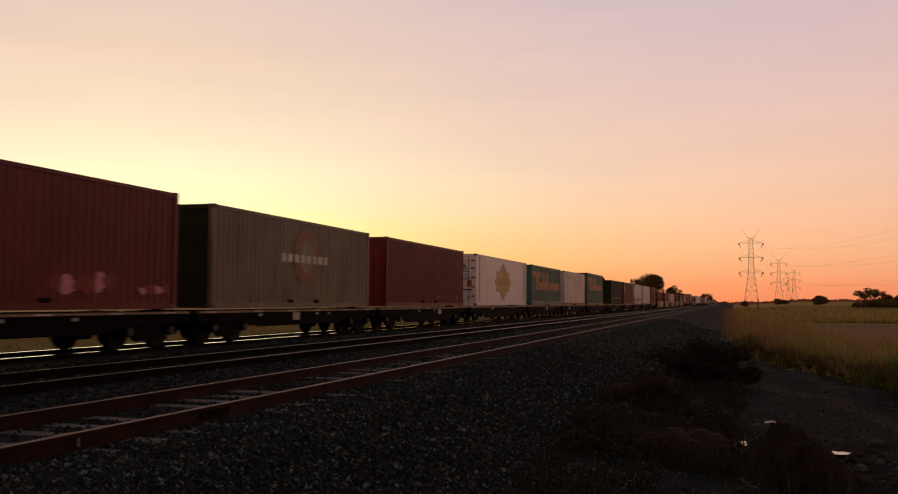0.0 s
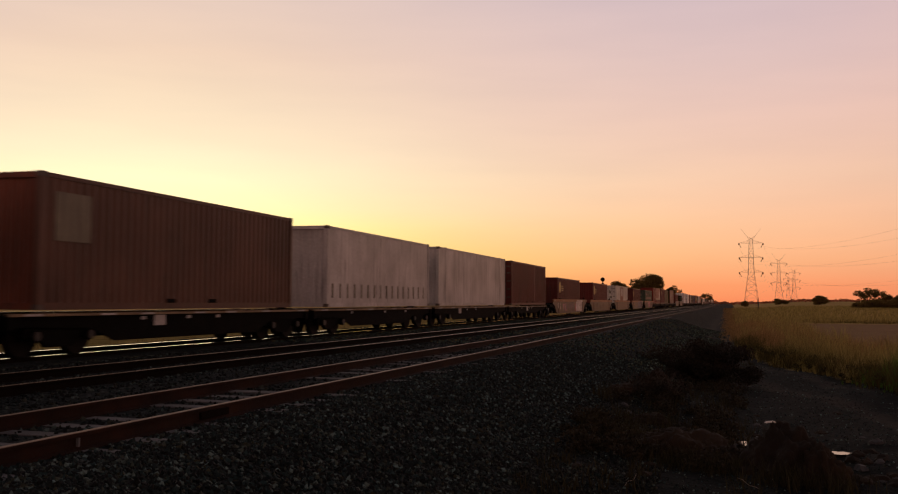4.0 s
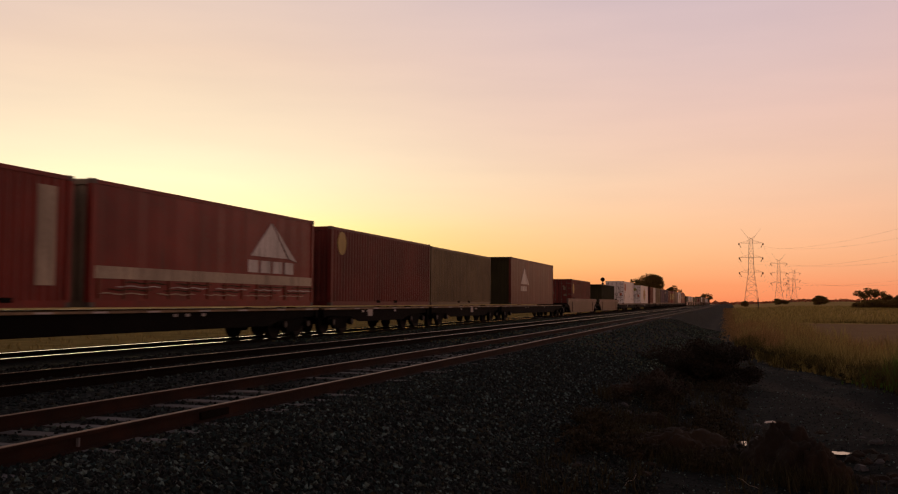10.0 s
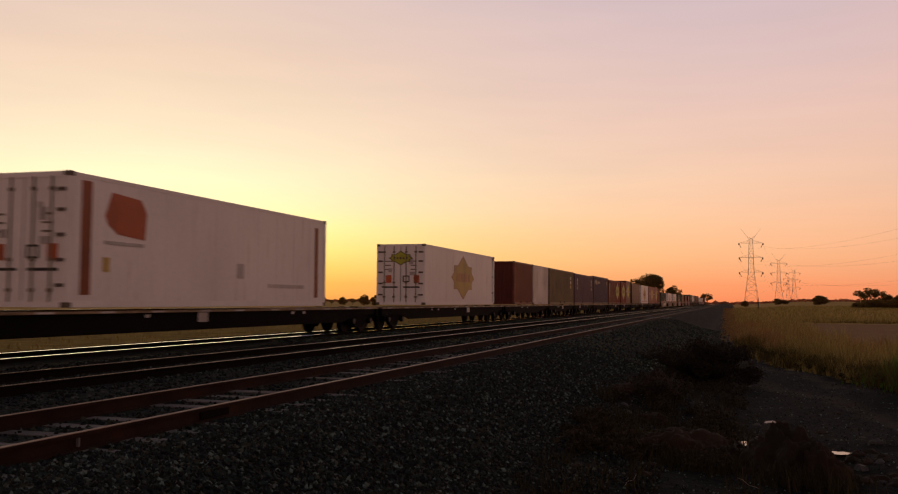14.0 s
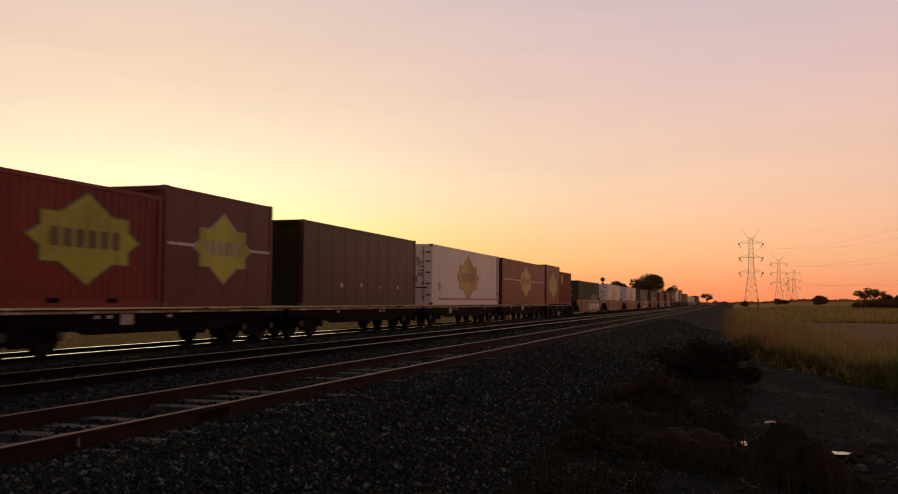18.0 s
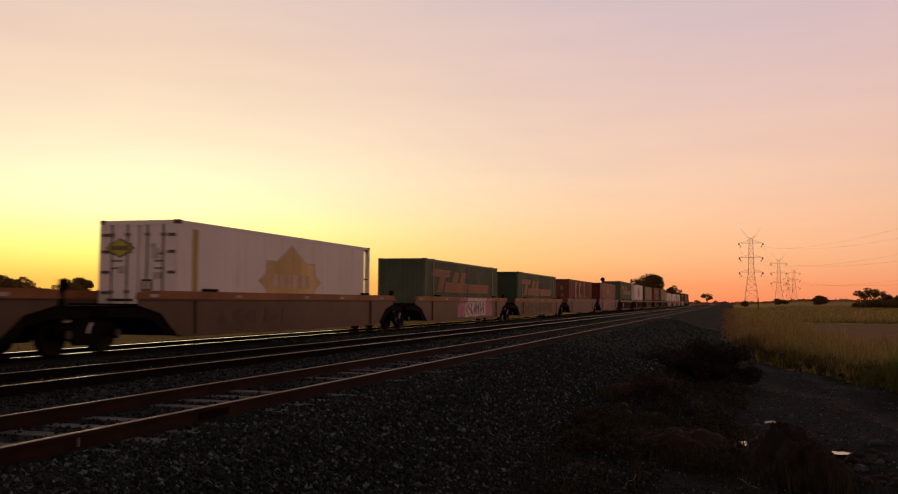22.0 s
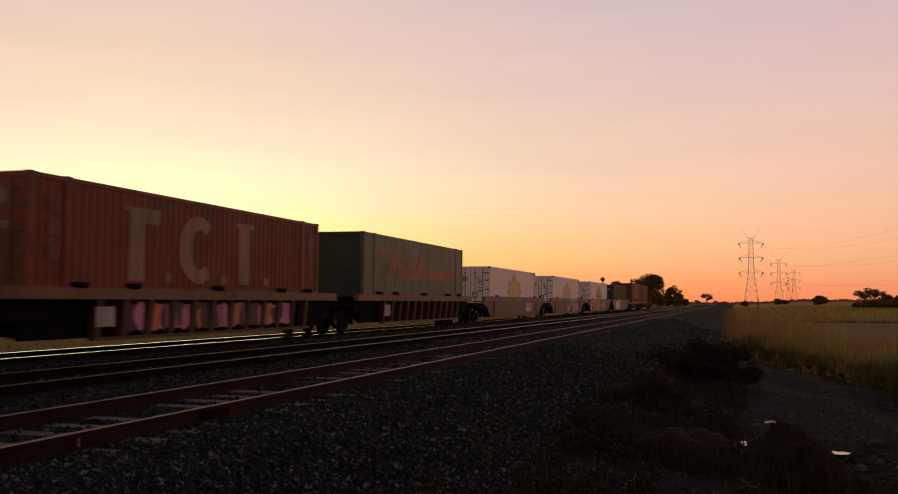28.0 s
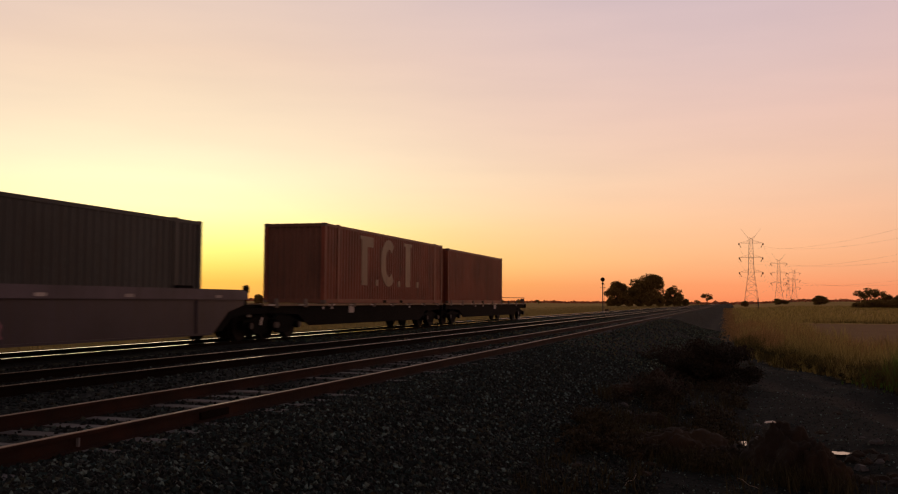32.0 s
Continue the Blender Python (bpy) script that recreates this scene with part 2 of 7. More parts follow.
def leafy(name, rgb, vary=0.5, trans=0.35):
    """Leaves and grass: colour varies from piece to piece, some light passes through."""
    m = bpy.data.materials.new(name)
    m.use_nodes = True
    nt = m.node_tree
    bs = nt.nodes["Principled BSDF"]
    geo = nt.nodes.new("ShaderNodeNewGeometry")
    lo = tuple(c * (1 - vary) for c in rgb) + (1.0,)
    hi = tuple(c * (1 + vary) for c in rgb) + (1.0,)
    col = ramp_node(nt, [(0.0, lo), (1.0, hi)], geo.outputs["Random Per Island"])
    link(nt, col, bs.inputs["Base Color"])
    bs.inputs["Roughness"].default_value = 0.7
    bs.inputs["Specular IOR Level"].default_value = 0.2
    tr = nt.nodes.new("ShaderNodeBsdfTranslucent")
    link(nt, col, tr.inputs[0])
    mx = nt.nodes.new("ShaderNodeMixShader")
    mx.inputs[0].default_value = trans
    out = nt.nodes["Material Output"]
    link(nt, bs.outputs[0], mx.inputs[1])
    link(nt, tr.outputs[0], mx.inputs[2])
    link(nt, mx.outputs[0], out.inputs[0])
    return m


LEAF = leafy("gum_leaves", (0.20, 0.14, 0.045), 0.5, 0.5)
GRASS_OLIVE = leafy("olive_tussock_grass", (0.085, 0.07, 0.02), 0.5, 0.3)
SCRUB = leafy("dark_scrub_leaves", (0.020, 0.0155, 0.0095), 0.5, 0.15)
FAR_WOOD = leafy("far_wood_leaves", (0.28, 0.10, 0.05), 0.4, 0.3)
GRASS_GOLD = leafy("dry_golden_grass", (0.30, 0.24, 0.08), 0.5, 0.45)
GRASS_BROWN = leafy("brown_dry_grass", (0.28, 0.175, 0.07), 0.5, 0.4)
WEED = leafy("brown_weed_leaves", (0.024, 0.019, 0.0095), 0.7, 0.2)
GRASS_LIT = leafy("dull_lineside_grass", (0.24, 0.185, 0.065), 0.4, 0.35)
VERGE_LEAF = leafy("olive_verge_weed_leaves", (0.05, 0.048, 0.015), 0.6, 0.3)
GRASS_GREEN = leafy("green_grass", (0.09, 0.18, 0.025), 0.45, 0.4)
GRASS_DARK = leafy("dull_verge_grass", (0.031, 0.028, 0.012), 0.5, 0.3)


def ground_material():
    """Fields, ballast bed, cess and dirt track on one sheet, told apart by where they lie."""
    m = bpy.data.materials.new("field_and_trackbed")
    m.use_nodes = True
    nt = m.node_tree
    bs = nt.nodes["Principled BSDF"]
    tc = nt.nodes.new("ShaderNodeTexCoord")
    sep = nt.nodes.new("ShaderNodeSeparateXYZ")
    link(nt, tc.outputs["Object"], sep.inputs[0])
    x, y = sep.outputs[0], sep.outputs[1]

    def noise_tex(scale, detail=5):
        n = nt.nodes.new("ShaderNodeTexNoise")
        n.inputs["Scale"].default_value, n.inputs["Detail"].default_value = scale, detail
        link(nt, tc.outputs["Object"], n.inputs[0])
        return n.outputs[0]
    n_big, n_mid, n_fine = noise_tex(0.02), noise_tex(0.7), noise_tex(9.0, 8)
    field = ramp_node(nt, [(0.35, (0.42, 0.30, 0.12, 1)), (0.5, (0.52, 0.38, 0.16, 1)), (0.68, (0.36, 0.31, 0.12, 1))], n_big)
    field = mix_node(nt, 0.5, field, ramp_node(nt, [(0.3, (0.22, 0.16, 0.06, 1)), (0.7, (0.46, 0.34, 0.16, 1))], n_mid))
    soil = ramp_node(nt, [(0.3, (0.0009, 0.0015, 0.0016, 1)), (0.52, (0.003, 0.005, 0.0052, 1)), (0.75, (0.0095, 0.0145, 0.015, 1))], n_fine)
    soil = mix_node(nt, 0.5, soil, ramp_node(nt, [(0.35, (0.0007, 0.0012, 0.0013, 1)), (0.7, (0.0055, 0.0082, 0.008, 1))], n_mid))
    vor = nt.nodes.new("ShaderNodeTexVoronoi")
    vor.inputs["Scale"].default_value = 16.0
    link(nt, tc.outputs["Object"], vor.inputs["Vector"])
    gravel = mix_node(nt, 1.0, ramp_node(nt, [(0.0, (0.006, 0.009, 0.0095, 1)), (0.5, (0.022, 0.032, 0.034, 1)), (1.0, (0.075, 0.085, 0.083, 1))], vor.outputs["Color"]),
                      ramp_node(nt, [(0.0, (1, 1, 1, 1)), (0.75, (0.35, 0.35, 0.35, 1))], vor.outputs["Distance"]), "MULTIPLY")
    xw = math_node(nt, "ADD", x, math_node(nt, "MULTIPLY", math_node(nt, "SUBTRACT", n_mid, 0.5), 2.2))

    def step(v, a, b):
        r = nt.nodes.new("ShaderNodeMapRange")
        r.interpolation_type = "SMOOTHSTEP"
        link(nt, v, r.inputs[0])
        r.inputs[1].default_value, r.inputs[2].default_value = a, b
        return r.outputs[0]
    # the gravel turns browner and darker further along the rails
    tinted = mix_node(nt, 1.0, gravel, (0.92, 0.72, 0.52), "MULTIPLY")
    gravel = mix_node(nt, step(y, 40.0, 110.0), gravel, tinted)
    is_gravel = math_node(nt, "MULTIPLY", step(xw, -19.2, -18.6), math_node(nt, "SUBTRACT", 1.0, step(xw, -3.0, -1.8)))
    # the dirt track runs along the cess and widens towards the camera
    edge = math_node(nt, "ADD", 1.4, math_node(nt, "MULTIPLY", math_node(nt, "MAXIMUM", math_node(nt, "SUBTRACT", 40.0, y), 0.0), 0.27))
    past = math_node(nt, "SUBTRACT", xw, edge)
    is_soil = math_node(nt, "MULTIPLY", step(xw, -20.0, -19.0), math_node(nt, "SUBTRACT", 1.0, step(past, -0.3, 0.5)))
    # dull short grass beyond the main line, and a bare mown strip in the field
    rough_grass = ramp_node(nt, [(0.3, (0.30, 0.225, 0.09, 1)), (0.7, (0.52, 0.39, 0.17, 1))], n_mid)
    verge = ramp_node(nt, [(0.3, (0.15, 0.12, 0.045, 1)), (0.7, (0.30, 0.23, 0.085, 1))], n_mid)
    rough_grass = mix_node(nt, step(x, -75.0, -30.0), rough_grass, verge)
    field = mix_node(nt, math_node(nt, "SUBTRACT", 1.0, step(xw, -22.0, -12.0)), field, rough_grass)
    bare = math_node(nt, "MULTIPLY", step(xw, 5.0, 7.5), math_node(nt, "MULTIPLY", step(y, 44.0, 58.0), math_node(nt, "SUBTRACT", 1.0, step(y, 115.0, 121.0))))
    mown = mix_node(nt, 0.5, ramp_node(nt, [(0.3, (0.22, 0.145, 0.085, 1)), (0.7, (0.34, 0.235, 0.14, 1))], n_mid), ramp_node(nt, [(0.3, (0.18, 0.12, 0.07, 1)), (0.7, (0.36, 0.25, 0.15, 1))], n_fine))
    field = mix_node(nt, bare, field, mown)
    rut = math_node(nt, "ADD", math_node(nt, "MULTIPLY", step(past, -1.5, -1.15), math_node(nt, "SUBTRACT", 1.0, step(past, -0.95, -0.55))),
                    math_node(nt, "MULTIPLY", step(past, -3.6, -3.1), math_node(nt, "SUBTRACT", 1.0, step(past, -2.9, -2.4))))
    soil = mix_node(nt, math_node(nt, "MULTIPLY", rut, math_node(nt, "MULTIPLY", n_mid, 0.9)), soil, (0.042, 0.034, 0.026))
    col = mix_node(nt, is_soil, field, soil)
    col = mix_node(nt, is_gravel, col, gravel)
    link(nt, col, bs.inputs["Base Color"])
    bs.inputs["Roughness"].default_value = 0.9
    link(nt, math_node(nt, "MULTIPLY", math_node(nt, "MAXIMUM", is_gravel, is_soil), 0.07), bs.inputs["Specular IOR Level"])
    b = nt.nodes.new("ShaderNodeBump")
    b.inputs["Strength"].default_value, b.inputs["Distance"].default_value = 0.8, 0.05
    hgt = math_node(nt, "SUBTRACT", n_fine, math_node(nt, "MULTIPLY", vor.outputs["Distance"], is_gravel))
    link(nt, hgt, b.inputs["Height"])
    link(nt, b.outputs[0], bs.inputs["Normal"])
    return m


def water_material():
    m = bpy.data.materials.new("puddle_water")
    m.use_nodes = True
    bs = m.node_tree.nodes["Principled BSDF"]
    bs.inputs["Base Color"].default_value = (0.02, 0.018, 0.015, 1)
    bs.inputs["Roughness"].default_value = 0.06
    bs.inputs["Specular IOR Level"].default_value = 0.8
    return m


# ---- mesh helpers ----
def box(bm, x0, x1, y0, y1, z0, z1):
    v = [bm.verts.new((x, y, z)) for x in (x0, x1) for y in (y0, y1) for z in (z0, z1)]
    for f in ((0, 1, 3, 2), (4, 6, 7, 5), (0, 4, 5, 1), (2, 3, 7, 6), (0, 2, 6, 4), (1, 5, 7, 3)):
        bm.faces.new([v[i] for i in f])


def prism_x(bm, pts, x0, x1):
    """Prism of a (y, z) outline between x0 and x1."""
    a = [bm.verts.new((x0, y, z)) for y, z in pts]
    b = [bm.verts.new((x1, y, z)) for y, z in pts]
    n = len(pts)
    bm.faces.new(a)
    bm.faces.new(b[::-1])
    for i in range(n):
        bm.faces.new((a[i], b[i], b[(i + 1) % n], a[(i + 1) % n]))


def prism_y(bm, pts, y0, y1):
    """Prism of an (x, z) outline between y0 and y1."""
    a = [bm.verts.new((x, y0, z)) for x, z in pts]
    b = [bm.verts.new((x, y1, z)) for x, z in pts]
    n = len(pts)
    bm.faces.new(a)
    bm.faces.new(b[::-1])
    for i in range(n):
        bm.faces.new((a[i], b[i], b[(i + 1) % n], a[(i + 1) % n]))


def tube(bm, p, q, r0, r1=None, n=6):
    p, q = Vector(p), Vector(q)
    r1 = r0 if r1 is None else r1
    d = (q - p).normalized()
    u = d.orthogonal().normalized()
    w = d.cross(u)
    a, b = [], []
    for i in range(n):
        c = u * math.cos(6.2832 * i / n) + w * math.sin(6.2832 * i / n)
        a.append(bm.verts.new(p + c * r0))
        b.append(bm.verts.new(q + c * r1))
    for i in range(n):
        bm.faces.new((a[i], a[(i + 1) % n], b[(i + 1) % n], b[i]))
    bm.faces.new(a[::-1])
    bm.faces.new(b)


def disc_x(bm, cy, cz, r, x0, x1, n=20):
    prism_x(bm, [(cy + r * math.cos(6.2832 * i / n), cz + r * math.sin(6.2832 * i / n)) for i in range(n)], x0, x1)


def mesh_of(name, bm, mat, smooth=False):
    bmesh.ops.recalc_face_normals(bm, faces=bm.faces)
    me = bpy.data.meshes.new(name)
    bm.to_mesh(me)
    bm.free()
    me.materials.append(mat)
    if smooth:
        for p in me.polygons:
            p.use_smooth = True
    return me


def part(name, bm, mat, parent, label="", smooth=False):
    me = bm if isinstance(bm, bpy.types.Mesh) else mesh_of(name, bm, mat, smooth)
    ob = new(name, me)
    ob.parent = parent
    if label:
        ob["label"] = label
    return ob


def raw_mesh(name, verts, faces, mat):
    me = bpy.data.meshes.new(name)
    me.from_pydata(verts, [], faces)
    me.materials.append(mat)
    return me


# ---- plan ----
TRACK_X, MID_X, NEAR_X = -15.545, -9.99, -6.465
MID_Z, NEAR_Z = 0.13, 0.08


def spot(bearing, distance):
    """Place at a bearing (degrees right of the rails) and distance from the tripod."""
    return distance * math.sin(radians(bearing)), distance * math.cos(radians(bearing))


def ground_height(x, y):
    """Height of the ground sheet: the track bed, its shoulders and the fields."""
    rows = ((-5000, -0.9), (-60, -0.9), (-22, -0.85), (-18.6, -0.16), (-17.0, -0.10), (-14.0, -0.10), (-12.6, -0.08), (-11.3, -0.02), (-8.6, -0.02),
            (-8.2, -0.085), (-4.9, -0.09), (-4.3, -0.16), (-2.2, -0.85), (-1.0, -1.05), (0.5, -1.12), (12, -1.1), (40, -1.0), (5000, -1.0))
    z = rows[0][1]
    for (xa, za), (xb, zb) in zip(rows, rows[1:]):
        if xa <= x <= xb:
            z = za + (zb - za) * (x - xa) / (xb - xa)
            break
    if y > 150 and x > 0:   # the far field climbs a little
        k = min(1.0, x / y / 0.08)
        z += 0.004 * (y - 150) * k * k * (3 - 2 * k)
    if -3.8 < x < 14 and -5 < y < 70:
        k = min(1.0, (x + 3.8) / 2.0)
        z += k * (0.16 * noise.noise((x * 0.45, y * 0.3, 1.7)) + 0.07 * noise.noise((x * 1.7, y * 1.3, 5.1)))
    return z


def build_ground():
    xs = [-4500, -2200, -1000, -500, -250, -120, -60, -40, -30, -22, -20, -18.6, -17, -15.5, -14, -12.6, -11.3, -10, -8.6, -8.2, -7, -6, -4.9, -4.3]
    xs += [-3.9 + 0.3 * i for i in range(40)] + [8.6, 10, 12, 16, 22, 30, 40, 60, 120, 250, 500, 1000, 2200, 4500]
    ys = [-4500, -2000, -900, -400, -150, -60, -25, -8, 0, 3] + [5 + 0.4 * i for i in range(90)] + [42, 44, 47, 50, 55, 60, 66, 75, 90, 110, 140, 180, 240, 320, 450, 650, 950, 1400, 2200, 4600]
    verts = [(x, y, ground_height(x, y)) for y in ys for x in xs]
    n = len(xs)
    faces = [(j * n + i, j * n + i + 1, (j + 1) * n + i + 1, (j + 1) * n + i) for j in range(len(ys) - 1) for i in range(n - 1)]
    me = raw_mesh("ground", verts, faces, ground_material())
    for p in me.polygons:
        p.use_smooth = True
    tagged(new("ground", me), "dry grass fields, dark ballast bed and a dirt track at dusk", "ground", kind="structure")


build_ground()


# ---- tracks ----
RAIL_Y = [-1100, -600, -300, -150, -60, -20] + [4.0 * i for i in range(40)] + [160 + 20.0 * i for i in range(20)] + [600, 800, 1000, 1300, 1600]


def rail_strip(pts, mat, name, parent):
    """A rail section swept along the track in short lengths."""
    n = len(pts)
    verts = [(x, y, z) for y in RAIL_Y for x, z in pts]
    faces = [(j * n + i, j * n + (i + 1) % n, (j + 1) * n + (i + 1) % n, (j + 1) * n + i) for j in range(len(RAIL_Y) - 1) for i in range(n)]
    me = raw_mesh(name, verts, faces, mat)
    return part(name, me, None, parent)


def rail_parts(parent, x, z, head_mat, web_mat):
    rail_strip([(x + 0.036, z - 0.038), (x + 0.036, z - 0.010), (x + 0.032, z - 0.005), (x - 0.032, z - 0.005), (x - 0.036, z - 0.010), (x - 0.036, z - 0.038)], web_mat, "rail_head", parent)
    rail_strip([(x + 0.032, z - 0.006), (x + 0.026, z - 0.0004), (x + 0.014, z), (x - 0.014, z), (x - 0.026, z - 0.0004), (x - 0.032, z - 0.006)], head_mat, "running_band", parent)
    rail_strip([(x + 0.069, z - 0.17), (x + 0.069, z - 0.158), (x + 0.012, z - 0.14), (x + 0.012, z - 0.036), (x - 0.012, z - 0.036), (x - 0.012, z - 0.14),
                (x - 0.069, z - 0.158), (x - 0.069, z - 0.17)], web_mat, "rail_web", parent)


def track(x, z, head_mat, label, sleepers, web_mat, sunk=0.0):
    t = tagged(new("railway_track"), label, "railway track", "parallel tracks", "structure")
    for side in (-1, 1):
        rail_parts(t, x + side * 0.7525, z, head_mat, web_mat)
    rng = random.Random(int(-x * 10))
    bm = bmesh.new()
    prism_y(bm, [(-1.25, -0.13), (-1.22, 0.0), (1.22, 0.0), (1.25, -0.13)], -0.12, 0.12)
    me = mesh_of("sleeper", bm, SLEEPER)
    for y in sleepers:
        ob = part("sleeper", me, None, t)
        ob.matrix_basis = pose(x + rng.uniform(-0.03, 0.03), y + rng.uniform(-0.03, 0.03), z - 0.168 - sunk + rng.uniform(-0.022, 0.008), 0, 0, rng.uniform(-0.7, 0.7))
    return t


near_track = track(NEAR_X, NEAR_Z, RAIL_DULL, "rusty little-used track on weathered half-buried sleepers", [4 + 0.66 * i for i in range(130)], RAIL_RUST, -0.012)
mid_track = track(MID_X, MID_Z, RAIL_WORN, "dull rusty track between the two others", [6 + 0.66 * i for i in range(60)], RAIL_DARK, 0.04)
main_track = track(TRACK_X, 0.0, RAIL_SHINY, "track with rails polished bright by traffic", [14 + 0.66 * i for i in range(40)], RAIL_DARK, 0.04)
# a pale bond strip and a bolted joint on the near rail
for y, half, mat in ((7.25, 0.012, SLEEPER), (9.6, 0.3, RAIL_DARK)):
    bm = bmesh.new()
    box(bm, NEAR_X + 0.7525 + 0.012, NEAR_X + 0.7525 + 0.04, y - half, y + half, NEAR_Z - 0.13, NEAR_Z - 0.05)
    part("fish_plate", bm, mat, near_track)


# ---- rolling stock ----
MESHES = {}


def cached(key, make):
    if key not in MESHES:
        MESHES[key] = make()
    return MESHES[key]


def s_of(t):
    """Metres that the train has rolled by t seconds: about 104 km/h, slowing a little."""
    return 28.964 * t - 0.01766 * t * t


ROLLING = []   # (thing, place along the train, height)


def side_profile(style, half):
    """(y, depth) along a container side."""
    pts = []
    if style == "corrugated":
        n = max(4, int(2 * half / 0.278))
        p = 2 * half / n
        for i in range(n):
            y = -half + i * p
            pts += [(y, 0.0), (y + p * 0.26, 0.0), (y + p * 0.5, 0.036), (y + p * 0.76, 0.036)]
        pts.append((half, 0.0))
    elif style == "panelled":
        n = max(3, int(2 * half / 1.18))
        p = 2 * half / n
        for i in range(n):
            y = -half + i * p
            pts += [(y, 0.0), (y + 0.05, 0.0), (y + 0.06, 0.007), (y + p - 0.01, 0.007)]
        pts.append((half, 0.0))
    else:   # curtain: shallow folds
        n = int(2 * half / 0.42)
        for i in range(n + 1):
            y = -half + 2 * half * i / n
            pts.append((y, 0.012 + 0.014 * math.sin(i * 2.1) * math.cos(i * 0.7)))
    return pts


def side_mesh(style, half, z0, z1, x, mat):
    pts = side_profile(style, half)
    v, f = [], []
    for y, d in pts:
        v += [(x - d, y, z0), (x - d, y, z1)]
    for i in range(len(pts) - 1):
        f.append((2 * i, 2 * i + 2, 2 * i + 3, 2 * i + 1))
    b = len(v)
    v += [(x - 0.06, -half, z0), (x - 0.06, -half, z1), (x - 0.06, half, z0), (x - 0.06, half, z1)]
    f += [(b, b + 1, b + 3, b + 2), (0, 1, b + 1, b), (2 * len(pts) - 2, b + 2, b + 3, 2 * len(pts) - 1)]
    return raw_mesh("side_panel", v, f, mat)


def end_mesh(half_w, z0, z1, y, mat, n=9):
    v, f = [], []
    pts = []
    p = 2 * half_w / n
    for i in range(n):
        x = -half_w + i * p
        pts += [(x, 0.0), (x + p * 0.3, 0.0), (x + p * 0.5, 0.04), (x + p * 0.8, 0.04)]
    pts.append((half_w, 0.0))
    for x, d in pts:
        v += [(x, y + d, z0), (x, y + d, z1)]
    for i in range(len(pts) - 1):
        f.append((2 * i, 2 * i + 1, 2 * i + 3, 2 * i + 2))
    return raw_mesh("end_panel", v, f, mat)


def box_mesh(name, mat, *dims):
    def make():
        bm = bmesh.new()
        box(bm, *dims)
        return mesh_of(name, bm, mat)
    return cached((name, mat.name) + tuple(round(d, 3) for d in dims), make)


def plate(thing, name, pts, x, mat, label="", thick=0.008):
    bm = bmesh.new()
    prism_x(bm, pts, x - 0.02, x + thick)
    return part(name, bm, PAINT[mat], thing, label)


def rect(y0, y1, z0, z1, slant=0.0):
    return [(y0, z0), (y1, z0), (y1 + slant, z1), (y0 + slant, z1)]


def burst(r):
    """Outline of a four-pointed badge on a square."""
    a, b = 0.78, 0.53
    q = [(0, 1), (1 - b, b), (a, b), (a, 1 - a), (1, 0)]
    full = q + [(y, -z) for y, z in q[-2::-1]]
    full += [(-y, z) for y, z in full[-2:0:-1]]
    return [(r * y, r * z) for y, z in full]


def ellipse(cy, cz, ry, rz, n=22):
    return [(cy + ry * math.cos(6.2832 * i / n), cz + rz * math.sin(6.2832 * i / n)) for i in range(n)]


def badge(thing, x, cy, cz, r, rim="darkbar", fill="yellow", bars=True, wide=1.88):
    plate(thing, "badge_rim", [(cy + y * wide, cz + z) for y, z in burst(r * 1.06)], x, rim, thick=0.004)
    plate(thing, "badge", [(cy + y * wide, cz + z) for y, z in burst(r)], x, fill, "yellow pointed badge", thick=0.009)
    if bars:
        for i in range(6):
            y = cy + r * wide * (-0.64 + i * 0.22)
            plate(thing, "badge_bar", rect(y, y + r * wide * 0.15, cz - r * 0.2, cz + r * 0.2), x, rim, thick=0.014)


def slanted_logo(thing, x, y0, z0, ky, kz, mat="orange"):
    """Leaning block shapes rising from a bar, with a long bar after them."""
    rim = mat in ("orange", "rustorange")
    shapes = ((0.0, 2.1, 1.2, 1.6, 0.12), (0.6, 1.2, 0.0, 1.2, 0.42), (1.5, 4.45, 0.0, 0.64, 0.22), (2.5, 3.02, 0.64, 1.52, 0.38), (3.5, 4.02, 0.64, 1.52, 0.38),
              (4.72, 7.8, 0.0, 0.62, 0.2))
    for i, (a, b, c, d, s) in enumerate(shapes):
        plate(thing, "logo_block", rect(y0 + a * ky, y0 + b * ky, z0 + c * kz, z0 + d * kz, s * ky), x, mat)
        if rim:
            plate(thing, "logo_edge", rect(y0 + a * ky - 0.07, y0 + b * ky + 0.07, z0 + c * kz - 0.045, z0 + d * kz + 0.045, s * ky), x, "ochre", thick=0.0025 + 0.0006 * i)


